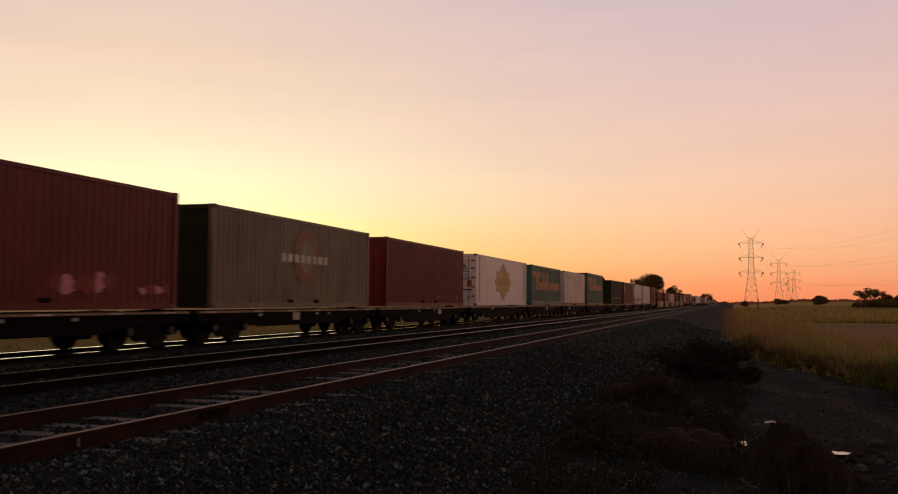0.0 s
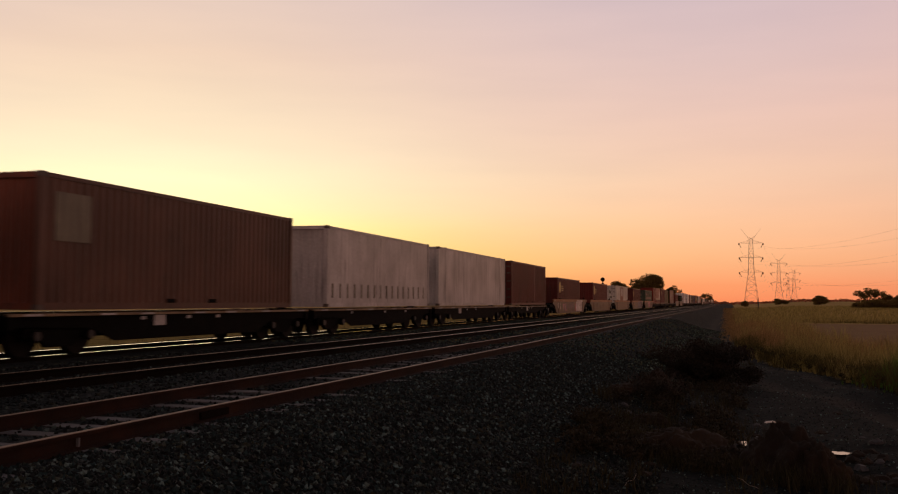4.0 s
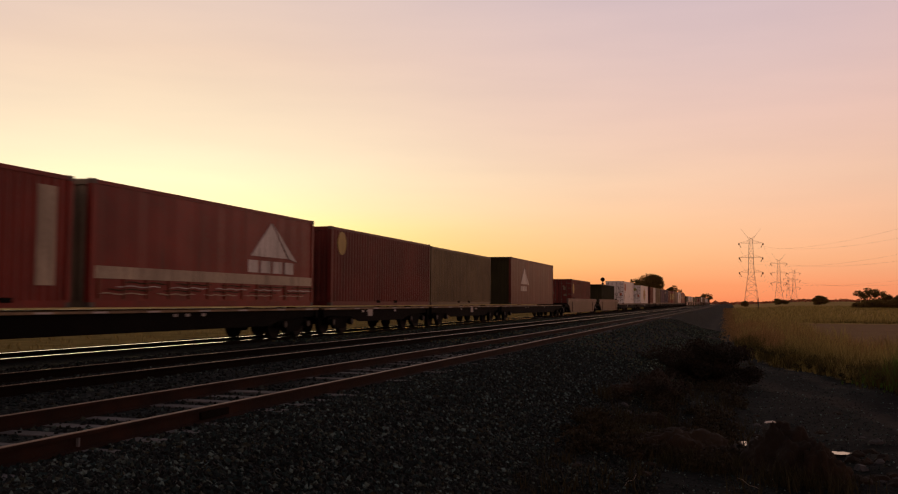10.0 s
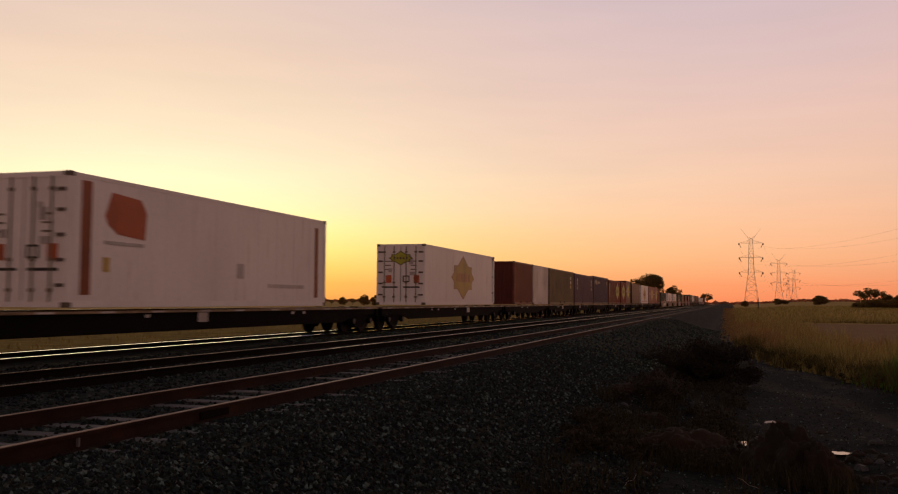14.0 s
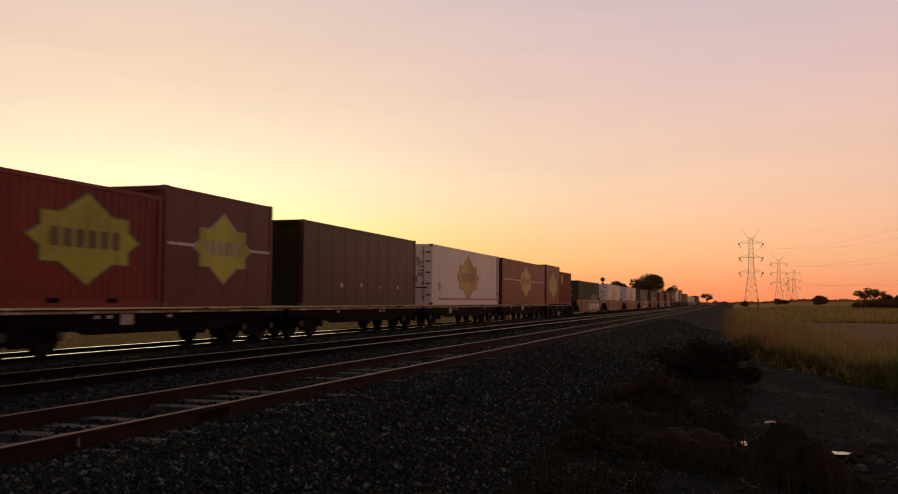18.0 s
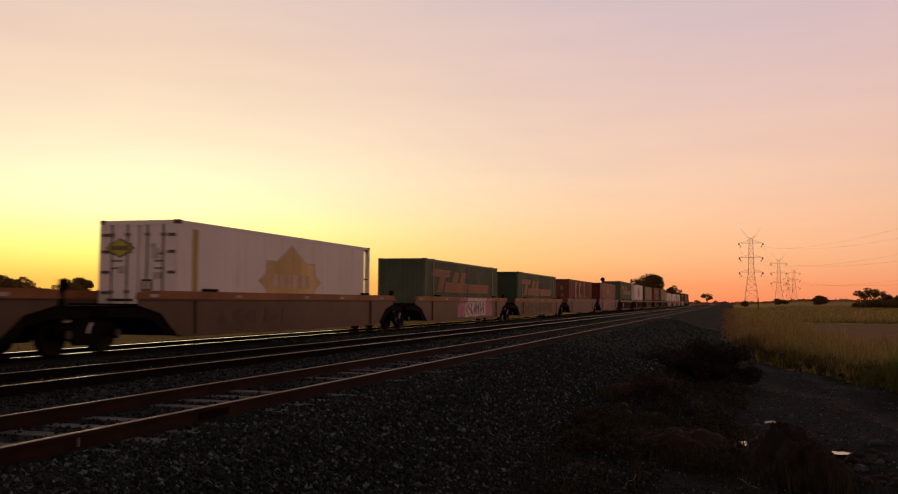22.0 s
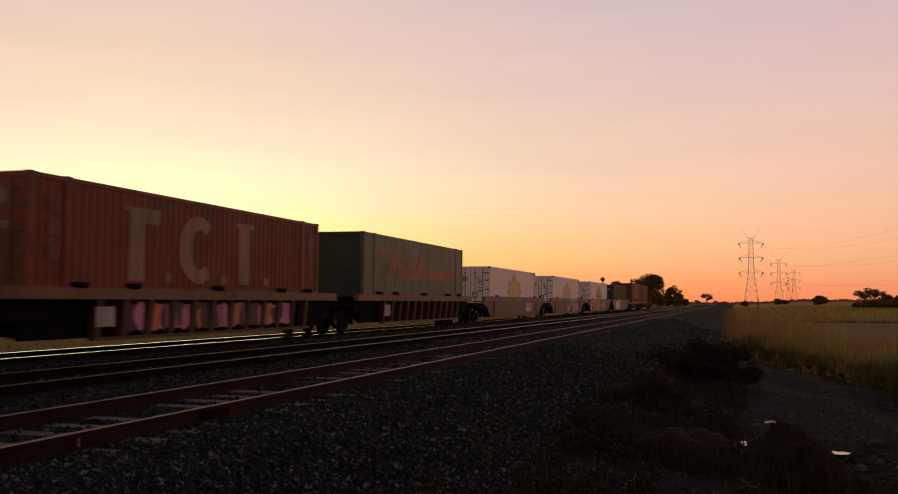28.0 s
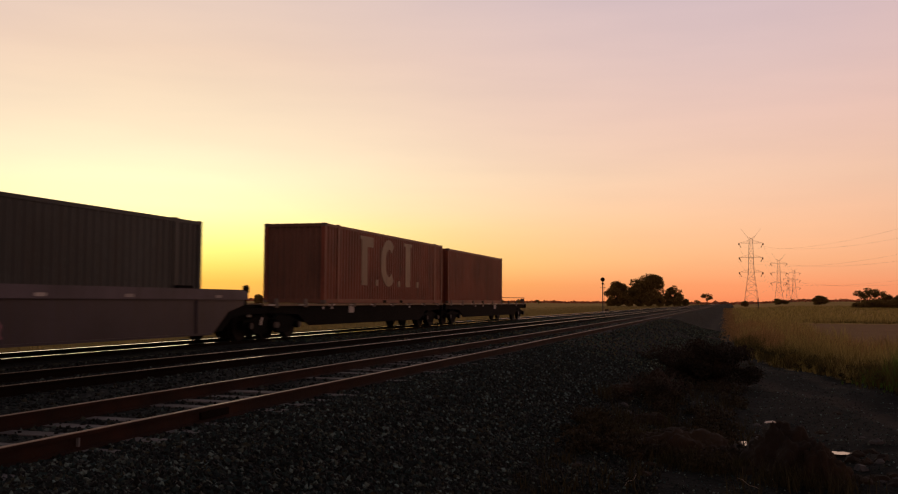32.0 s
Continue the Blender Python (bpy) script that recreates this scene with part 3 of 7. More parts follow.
def block_logo(thing, x, y0, z0, ky, kz, mat="dullcream"):
    """Three tall plain shapes, two flagged slabs and an open ring, with square stops between."""
    arc = [math.radians(48 + 264 * i / 18) for i in range(19)]
    ring = [(3.05 + 0.8 * math.cos(a), 1.0 + 1.02 * math.sin(a)) for a in arc] + [(3.1 + 0.36 * math.cos(a), 1.0 + 0.6 * math.sin(a)) for a in arc[::-1]]
    for pts in ([(0.45, 0.0), (0.98, 0.0), (0.98, 1.58), (1.5, 1.58), (1.5, 2.0), (0.3, 2.0), (0.3, 1.86), (0.45, 1.86)], ring,
                [(4.9, 0.0), (5.45, 0.0), (5.45, 1.86), (5.65, 1.86), (5.65, 2.0), (4.7, 2.0), (4.7, 1.86), (4.9, 1.86)],
                rect(1.75, 2.0, 0, 0.26), rect(4.05, 4.3, 0, 0.26), rect(6.2, 6.45, 0, 0.26)):
        plate(thing, "logo_block", [(y0 + y * ky, z0 + z * kz) for y, z in pts], x, mat)


def spray(thing, x, y0, y1, z0, z1, mats, seed, n=14, size=0.45, under=None):
    """Unreadable sprayed paint: overlapping ragged patches and strokes."""
    rng = random.Random(seed)
    if under:
        m = max(4, int((y1 - y0) / 0.3))
        low = [(y0 + (y1 - y0) * i / m, z0 + rng.uniform(0, 0.1)) for i in range(m + 1)]
        high = [(y, z1 - rng.uniform(0, 0.12)) for y, _ in low]
        plate(thing, "sprayed_patch", low + high[::-1], x, under, thick=0.003)
    for i in range(n):
        cy = y0 + (y1 - y0) * (i + rng.uniform(0.2, 0.8)) / n
        cz = rng.uniform(z0 + (z1 - z0) * 0.35, z1 - (z1 - z0) * 0.35)
        ry, rz = size * rng.uniform(0.5, 1.1), (z1 - z0) * rng.uniform(0.28, 0.5)
        m = 15
        pts = []
        ph = rng.uniform(0, 6)
        for j in range(m):
            a = 6.2832 * j / m
            r = 1 + 0.22 * math.sin(3 * a + ph) + rng.uniform(-0.1, 0.1)
            pts.append((cy + ry * r * math.cos(a), min(z1, max(z0, cz + rz * r * math.sin(a)))))
        plate(thing, "sprayed_patch", pts, x, mats[i % len(mats)], thick=0.004 + 0.0012 * i)


def many_plates(thing, name, polys, x, mat, base=0.004):
    """Several painted shapes in one mesh, each a hair prouder than the last."""
    bm = bmesh.new()
    for i, pts in enumerate(polys):
        if len(pts) > 2:
            prism_x(bm, pts, x - 0.01, x + base + 0.0004 * (i % 9))
    return tagged(part(name, bm, PAINT[mat], thing), kind="stuff")


def cut(pts, z, above):
    """The piece of an outline above or below a height."""
    out = []
    for (ya, za), (yb, zb) in zip(pts, pts[1:] + pts[:1]):
        ia, ib = (za >= z) == above, (zb >= z) == above
        if ia:
            out.append((ya, za))
        if ia != ib:
            k = (z - za) / (zb - za)
            out.append((ya + k * (yb - ya), z))
    return out


def ribbon(path, w):
    """A stroke of even width with rounded ends along a path."""
    up, dn = [], []
    for i, (y, z) in enumerate(path):
        (ya, za), (yb, zb) = path[max(i - 1, 0)], path[min(i + 1, len(path) - 1)]
        ln = math.hypot(yb - ya, zb - za) or 1.0
        k = w * (0.62 if i in (0, len(path) - 1) else 1.0)
        up.append((y - (zb - za) / ln * k, z + (yb - ya) / ln * k))
        dn.append((y + (zb - za) / ln * k, z - (yb - ya) / ln * k))
    return up + dn[::-1]


def ragged(rng, y0, y1, z0, z1, amp=0.1):
    """A cloud with an uneven rim, wider at its foot."""
    m = max(6, int((y1 - y0) / 0.22))
    low = [(y0 + (y1 - y0) * i / m, z0 + rng.uniform(0, amp)) for i in range(m + 1)]
    high = [(y0 + 0.3 + (y1 - y0 - 0.6) * i / m, z1 - rng.uniform(0, amp)) for i in range(m + 1)]
    side = [(y1 - 0.3 * k + rng.uniform(-1.2, 2) * amp, z0 + (z1 - z0) * k) for k in (0.15, 0.3, 0.45, 0.6, 0.75, 0.9)]
    back = [(y0 + 0.3 * k - rng.uniform(-1.2, 2) * amp, z0 + (z1 - z0) * k) for k in (0.9, 0.75, 0.6, 0.45, 0.3, 0.15)]
    return low + side + high[::-1] + back


def graffiti(thing, y0, y1, z0, z1, fill, edge, seed, pitch=1.1, wide=0.13, halo=None, spread=0.5, faces=(1.307, 1.386), bubble=False):
    """Fat sprayed strokes with dark edges in front of a ragged cloud of another colour, over the plate and the chord; they spell nothing."""
    rng = random.Random(seed)
    h = z1 - z0
    layers = []
    if halo:
        layers.append(("sprayed_cloud", [ragged(rng, y0 - spread, y1 + spread, z0, z1)], halo, 0.002))
    thin, fat = [], []
    n = max(1, int((y1 - y0) / pitch))
    for i in range(n):
        c = y0 + (y1 - y0) * (i + 0.5) / n
        for k in range(3):
            lean, bulge = rng.uniform(-0.25, 0.25) * pitch, rng.choice((-1, 1)) * rng.uniform(0.08, 0.4) * pitch
            o = (k - 1) * pitch * 0.36
            zl, zh = (z0 + wide * 0.9, z1 - wide * 0.9)
            if k == 1:   # a shorter linking stroke
                zl, zh = z0 + h * rng.uniform(0.12, 0.4), z0 + h * rng.uniform(0.5, 0.85)
                lean *= 3
            path = [(c + o + lean * (q - 0.5) + bulge * math.sin(3.1416 * q) * (1 if k != 1 else 0.5), zl + (zh - zl) * q) for q in (0, 0.17, 0.33, 0.5, 0.67, 0.83, 1)]
            w = wide * rng.uniform(0.75, 1.2)
            fat.append(ribbon(path, w + 0.035))
            thin.append(ribbon(path, w))
    holes = []
    if bubble:   # swollen rounded shapes with small gaps in them instead of strokes
        thin, fat = [], []
        for i in range(n):
            c, ry, rz, ph = y0 + (y1 - y0) * (i + 0.5) / n, pitch * rng.uniform(0.5, 0.58), h * rng.uniform(0.43, 0.47), rng.uniform(0, 6)
            for grow, out in ((0.05, fat), (0.0, thin)):
                pts = []
                for k in range(28):
                    a = 6.2832 * k / 28
                    ca, sa = math.cos(a), math.sin(a)
                    q = (abs(ca) ** 3 + abs(sa) ** 3) ** (-1 / 3) * (1 + 0.07 * math.sin(3 * a + ph) + 0.04 * math.sin(5 * a + 2 * ph))
                    pts.append((c + (ry + grow) * q * ca + 0.12 * sa, min(z1 + 0.03, max(z0 - 0.03, (z0 + z1) / 2 + (rz + grow) * q * sa))))
                out.append(pts)
            for k in range(2):
                y, z, t = c + rng.uniform(-0.2, 0.2) * pitch, z0 + h * (0.3 + 0.42 * k + rng.uniform(-0.06, 0.06)), rng.uniform(-0.4, 0.4)
                w, l = rng.uniform(0.05, 0.1), rng.uniform(0.1, 0.2)
                holes.append([(y - w, z - l), (y + w, z - l * 0.7), (y + w + t * l, z + l), (y - w * 0.6 + t * l, z + l * 0.8)])
    layers += [("sprayed_edge", fat, edge, 0.005), ("sprayed_stroke", thin, fill, 0.010)] + ([("sprayed_gap", holes, edge, 0.015)] if holes else [])
    for name, polys, mat, base in layers:
        for x, above in zip(faces, (False, True)):
            got = [p for p in (cut(q, 1.285, above) for q in polys) if len(p) > 2]
            if got:
                many_plates(thing, name, got, x, mat, base)


def scribble(thing, x, y0, y1, z0, z1, mat, seed, n=9, wide=0.022):
    """Thin looping sprayed lines."""
    rng = random.Random(seed)
    polys = []
    for i in range(n):
        cy, cz = y0 + (y1 - y0) * (i + 0.5) / n, (z0 + z1) / 2 + rng.uniform(-0.1, 0.1) * (z1 - z0)
        r, a0, a1 = rng.uniform(0.28, 0.5) * (z1 - z0), rng.uniform(0, 6.28), rng.uniform(2.5, 5.5)
        polys.append(ribbon([(cy + r * rng.uniform(0.85, 1.1) * math.cos(a0 + a1 * q / 9), min(z1, max(z0, cz + r * math.sin(a0 + a1 * q / 9)))) for q in range(10)], wide * rng.uniform(0.7, 1.4)))
    many_plates(thing, "sprayed_line", polys, x, mat, 0.012)


def container(u, length, height, zb, colour, label, style="corrugated", width=2.44, doors=False, end=None, inner=None, recess=0.0, emblem=None):
    """A freight container with its near end at u along the train."""
    half, hw, mat = length / 2, width / 2, PAINT[colour]
    emat = PAINT[end or colour]
    thing = tagged(new("freight_container"), label, "shipping container", "containers of the freight train")
    foot = 0.0 if zb != FLAT or u > 900 else (-0.14 if u < 200 else -0.09)   # older flats have lower decks
    key = (round(length, 2), height, style, width, recess, foot)
    z0, z1 = 0.15 + foot, height - 0.10
    part("side_panel", cached(("side", colour) + key, lambda: side_mesh(style, half - 0.1 - recess / 2, z0, z1, hw - 0.01, mat)), None, thing).matrix_basis = pose(0, -recess / 2, 0)
    part("side_panel", cached(("side", colour) + key, None), None, thing).matrix_basis = pose(0, -recess / 2, 0, 0, 0, 180)
    part("roof", box_mesh("roof", mat, -hw + 0.03, hw - 0.03, -half + 0.05, half - 0.05 - recess, height - 0.06, height - 0.02), None, thing)
    part("floor", box_mesh("floor", PAINT["under"], -hw + 0.06, hw - 0.06, -half + 0.06, half - 0.06, 0.04 + foot, 0.15 + foot), None, thing)
    for s in (-1, 1):
        part("top_rail", box_mesh("top_rail", mat, -0.04, 0.04, -half + 0.1, half - 0.1, height - 0.11, height - 0.015), None, thing).matrix_basis = pose(s * (hw - 0.045), 0, 0)
        part("bottom_rail", box_mesh("bottom_rail", mat, -0.045, 0.045, -half + 0.1, half - 0.1, foot, 0.16 + foot), None, thing).matrix_basis = pose(s * (hw - 0.05), 0, 0)
        part("header", box_mesh("header", emat, -hw + 0.08, hw - 0.08, -0.05, 0.05, height - 0.14, height - 0.01), None, thing).matrix_basis = pose(0, s * (half - 0.055), 0)
        part("sill", box_mesh("sill", emat, -hw + 0.08, hw - 0.08, -0.05, 0.05, foot, 0.15 + foot), None, thing).matrix_basis = pose(0, s * (half - 0.055), 0)
        for e in (-1, 1):
            part("corner_post", box_mesh("corner_post", mat, -0.075, 0.075, -0.08, 0.08, 0.1 + foot, height - 0.1), None, thing).matrix_basis = pose(s * (hw - 0.075), e * (half - 0.08), 0)
            for z in (foot, height - 0.118):
                part("corner_casting", box_mesh("corner_casting", PAINT["castings"], -0.081, 0.081, -0.089, 0.089, 0, 0.118), None, thing).matrix_basis = pose(s * (hw - 0.079), e * (half - 0.087), z)
            if inner:
                part("inner_post", box_mesh("inner_post", mat, -0.04, 0.055, -0.11, 0.11, 0.02 + foot, height - 0.005), None, thing).matrix_basis = pose(s * (hw - 0.05), e * 6.05, 0)
                part("lifting_casting", box_mesh("lifting_casting", PAINT["castings"], -0.085, 0.085, -0.09, 0.09, 0, 0.03), None, thing).matrix_basis = pose(s * (hw - 0.085), e * 6.05, height - 0.02)
    part("end_panel", cached(("endb", end or colour, height, width, foot), lambda: end_mesh(hw - 0.14, 0.12 + foot, height - 0.12, 0.0, emat)), None, thing).matrix_basis = pose(0, half - 0.05 - recess, 0, 0, 0, 180)
    if doors:
        for s in (-1, 1):
            d = part("door", box_mesh("door", emat, -hw / 2 + 0.08, hw / 2 - 0.08, -0.025, 0.025, 0.14 + foot, height - 0.14), None, thing)
            d.matrix_basis = pose(s * (hw / 2 - 0.06), -half + 0.045, 0)
            for k in (-0.28, 0.22):
                def rod():
                    bm = bmesh.new()
                    tube(bm, (0, 0, 0.12 + foot), (0, 0, height - 0.12), 0.022, n=6)
                    for z in (0.3, 1.0, height - 0.4):
                        box(bm, -0.06, 0.06, -0.03, 0.03, z - 0.04, z + 0.04)
                    return mesh_of("lock_rod", bm, PAINT["grey" if colour == "white" else "castings"])
                part("lock_rod", cached(("rod", height, colour == "white", foot), rod), None, d).matrix_basis = pose(k, -0.05, 0)
            for px, pz, pw, ph in ((-0.02, 1.9, 0.22, 0.3), (0.06, 1.35, 0.3, 0.18), (-0.1, 2.2, 0.16, 0.12)) if s > 0 else ((0.02, 1.5, 0.2, 0.2),):
                part("door_placard", box_mesh("door_placard", PAINT["plate" if colour == "white" else "grey"], -pw / 2, pw / 2, -0.008, 0.008, 0, ph), None, d).matrix_basis = pose(px, -0.03, pz)
            if colour == "white":
                part("kick_band", box_mesh("kick_band", PAINT["window"], -hw / 2 + 0.2, hw / 2 - 0.2, -0.006, 0.006, 0, 0.07), None, d).matrix_basis = pose(0, -0.03, 0.74)
                if emblem != -0.58:
                    part("orange_placard", box_mesh("orange_placard", PAINT["vermilion"], -0.14, 0.14, -0.009, 0.009, 0, 0.38), None, d, "orange placard").matrix_basis = pose(s * 0.16 + 0.1, -0.032, 0.98)
                for k in range(3):
                    part("lettering_bar", box_mesh("door_bar", PAINT["grey"], -0.15, 0.15, -0.006, 0.006, 0, 0.05), None, d).matrix_basis = pose(s * 0.1, -0.029, 1.62 + 0.2 * k)
                if s > 0:
                    for px, pz, pw, ph in ((0, 0, 0.34, 0.05), (0, 0.27, 0.34, 0.05), (-0.145, 0.05, 0.05, 0.22), (0.145, 0.05, 0.05, 0.22)):
                        part("placard_frame", box_mesh("placard_frame", PAINT["window"], -pw / 2, pw / 2, -0.009, 0.009, 0, ph), None, d).matrix_basis = pose(-0.28 + px, -0.032, 1.02 + pz)
            for z in (0.4, 0.95, 1.5, 2.05, 2.5):
                part("hinge", box_mesh("hinge", PAINT["castings"], -0.12, 0.12, -0.02, 0.02, -0.04, 0.04), None, d).matrix_basis = pose(s * (hw / 2 - 0.14), -0.04, z * height / 2.9)
    else:
        part("end_panel", cached(("endb", end or colour, height, width, foot), None), None, thing).matrix_basis = pose(0, -half + 0.05, 0)
    if emblem is not None:
        for k, col, yy, name in ((1.0, "olive", -0.012, "emblem_rim"), (0.86, "lime", -0.02, "emblem")):
            bm = bmesh.new()
            prism_y(bm, [(px * 1.75, pz) for px, pz in burst((0.36 if emblem == 0 else 0.27) * k)], yy, 0.012)
            part(name, bm, PAINT[col], thing).matrix_basis = pose(emblem, -half + 0.012, 2.2)
        for k in range(5):
            part("emblem_bar", box_mesh("emblem_bar", PAINT["olive"], -0.05, 0.05, -0.004, 0.004, -0.06, 0.06), None, thing).matrix_basis = pose(emblem + (0.16 if emblem == 0 else 0.12) * (k - 2), -half - 0.01, 2.2)
    if recess:   # an open frame stands clear of the machinery end
        for sx in (-1, 1):
            part("frame_gusset", cached("gusset", gusset_mesh), None, thing).matrix_basis = pose(sx * (hw - 0.06), half - recess, height - 0.12)
            part("frame_tie", box_mesh("frame_tie", PAINT["castings"], -0.03, 0.03, -recess + 0.06, 0, -0.025, 0.025), None, thing).matrix_basis = pose(sx * (hw - 0.05), half - 0.1, height * 0.56)
            part("frame_foot", box_mesh("frame_foot", PAINT["castings"], -0.03, 0.03, -recess + 0.06, 0, -0.04, 0.04), None, thing).matrix_basis = pose(sx * (hw - 0.05), half - 0.1, 0.62)
    if style == "corrugated":
        for y in (-1.05, 1.05):
            part("fork_pocket", box_mesh("fork_pocket", PAINT["under"], -0.01, 0.012, -0.2, 0.2, 0.015, 0.125), None, thing).matrix_basis = pose(hw - 0.008, y, 0)
    ROLLING.append((thing, u + half, zb))
    return thing


def gusset_mesh():
    bm = bmesh.new()
    prism_x(bm, [(0.0, 0.0), (0.5, 0.0), (0.5, -0.16), (0.36, -0.05), (0.0, -0.05)], -0.03, 0.03)
    return mesh_of("frame_gusset", bm, PAINT["castings"])


def bogie(parent, y, worn=False):
    b = new("bogie", cached("bogie_bolster", lambda: bolster_mesh()))
    b.parent = parent
    b.matrix_basis = pose(0, y, 0)
    for s in (-1, 1):
        part("side_frame", cached("side_frame", frame_mesh), None, b).matrix_basis = pose(s * 1.0, 0, 0)
    for w in (-0.89, 0.89):
        part("axle", cached("axle", axle_mesh), None, b).matrix_basis = pose(0, w, 0.46)
        part("axle_cap", cached("axle_cap", cap_mesh), None, b).matrix_basis = pose(1.2, w, 0.46)
        for s in (-1, 1):
            part("wheel", cached("wheel", wheel_mesh), None, b).matrix_basis = pose(s * 0.7525, w, 0.46, 0, 0, 0 if s > 0 else 180)
    # these bogies get pale strips that stand for bright glints on their steel
    if worn:
        part("wear_plate", cached("glint_low", lambda: arc_mesh(-0.8, 0.46, 0.36, 1.2, 1.9)), None, b, "pale strip imitating a glint on bogie steel")
        part("wear_plate", cached("glint_mid", lambda: arc_mesh(0.34, 0.42, 0.42, 2.3, 3.0)), None, b, "pale strip imitating a glint on bogie steel")
    return b


def arc_mesh(cy, cz, r, a0, a1):
    """A short curved strip on the outer face of a bogie frame."""
    bm = bmesh.new()
    arc = [(a0 + (a1 - a0) * i / 7) for i in range(8)]
    prism_x(bm, [(cy + r * math.cos(a), cz + r * math.sin(a)) for a in arc] + [(cy + (r - 0.07) * math.cos(a), cz + (r - 0.07) * math.sin(a)) for a in arc[::-1]], 1.06, 1.1)
    return mesh_of("wear_plate", bm, PAINT["beige"])


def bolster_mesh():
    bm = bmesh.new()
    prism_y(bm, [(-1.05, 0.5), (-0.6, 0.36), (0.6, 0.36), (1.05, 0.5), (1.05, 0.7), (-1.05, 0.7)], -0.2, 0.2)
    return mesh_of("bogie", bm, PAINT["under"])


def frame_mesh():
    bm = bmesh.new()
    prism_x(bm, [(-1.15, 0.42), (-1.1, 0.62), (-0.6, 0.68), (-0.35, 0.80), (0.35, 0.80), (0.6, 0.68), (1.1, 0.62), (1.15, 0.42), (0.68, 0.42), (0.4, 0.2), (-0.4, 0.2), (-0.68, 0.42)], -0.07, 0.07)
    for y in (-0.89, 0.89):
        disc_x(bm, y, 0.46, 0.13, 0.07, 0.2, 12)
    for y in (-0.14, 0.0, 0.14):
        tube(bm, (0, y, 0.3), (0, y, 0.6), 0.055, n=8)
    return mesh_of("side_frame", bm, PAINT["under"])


def cap_mesh():
    bm = bmesh.new()
    disc_x(bm, 0, 0, 0.1, 0, 0.04, 12)
    return mesh_of("axle_cap", bm, PAINT["cap"])


def axle_mesh():
    bm = bmesh.new()
    tube(bm, (-1.05, 0, 0), (1.05, 0, 0), 0.08, n=10)
    return mesh_of("axle", bm, PAINT["wheel"])


def wheel_mesh():
    bm = bmesh.new()
    disc_x(bm, 0, 0, 0.46, -0.06, 0.07, 26)
    disc_x(bm, 0, 0, 0.488, -0.09, -0.06, 26)
    disc_x(bm, 0, 0, 0.12, 0.07, 0.12, 14)
    return mesh_of("wheel", bm, PAINT["wheel"])


def coupler(parent, y, sgn):
    bm = bmesh.new()
    box(bm, -0.09, 0.09, min(y, y - sgn * 0.7), max(y, y - sgn * 0.7), 0.78, 0.98)
    box(bm, -0.16, 0.16, min(y, y + sgn * 0.12), max(y, y + sgn * 0.12), 0.74, 1.02)
    part("coupler", bm, PAINT["under"], parent)


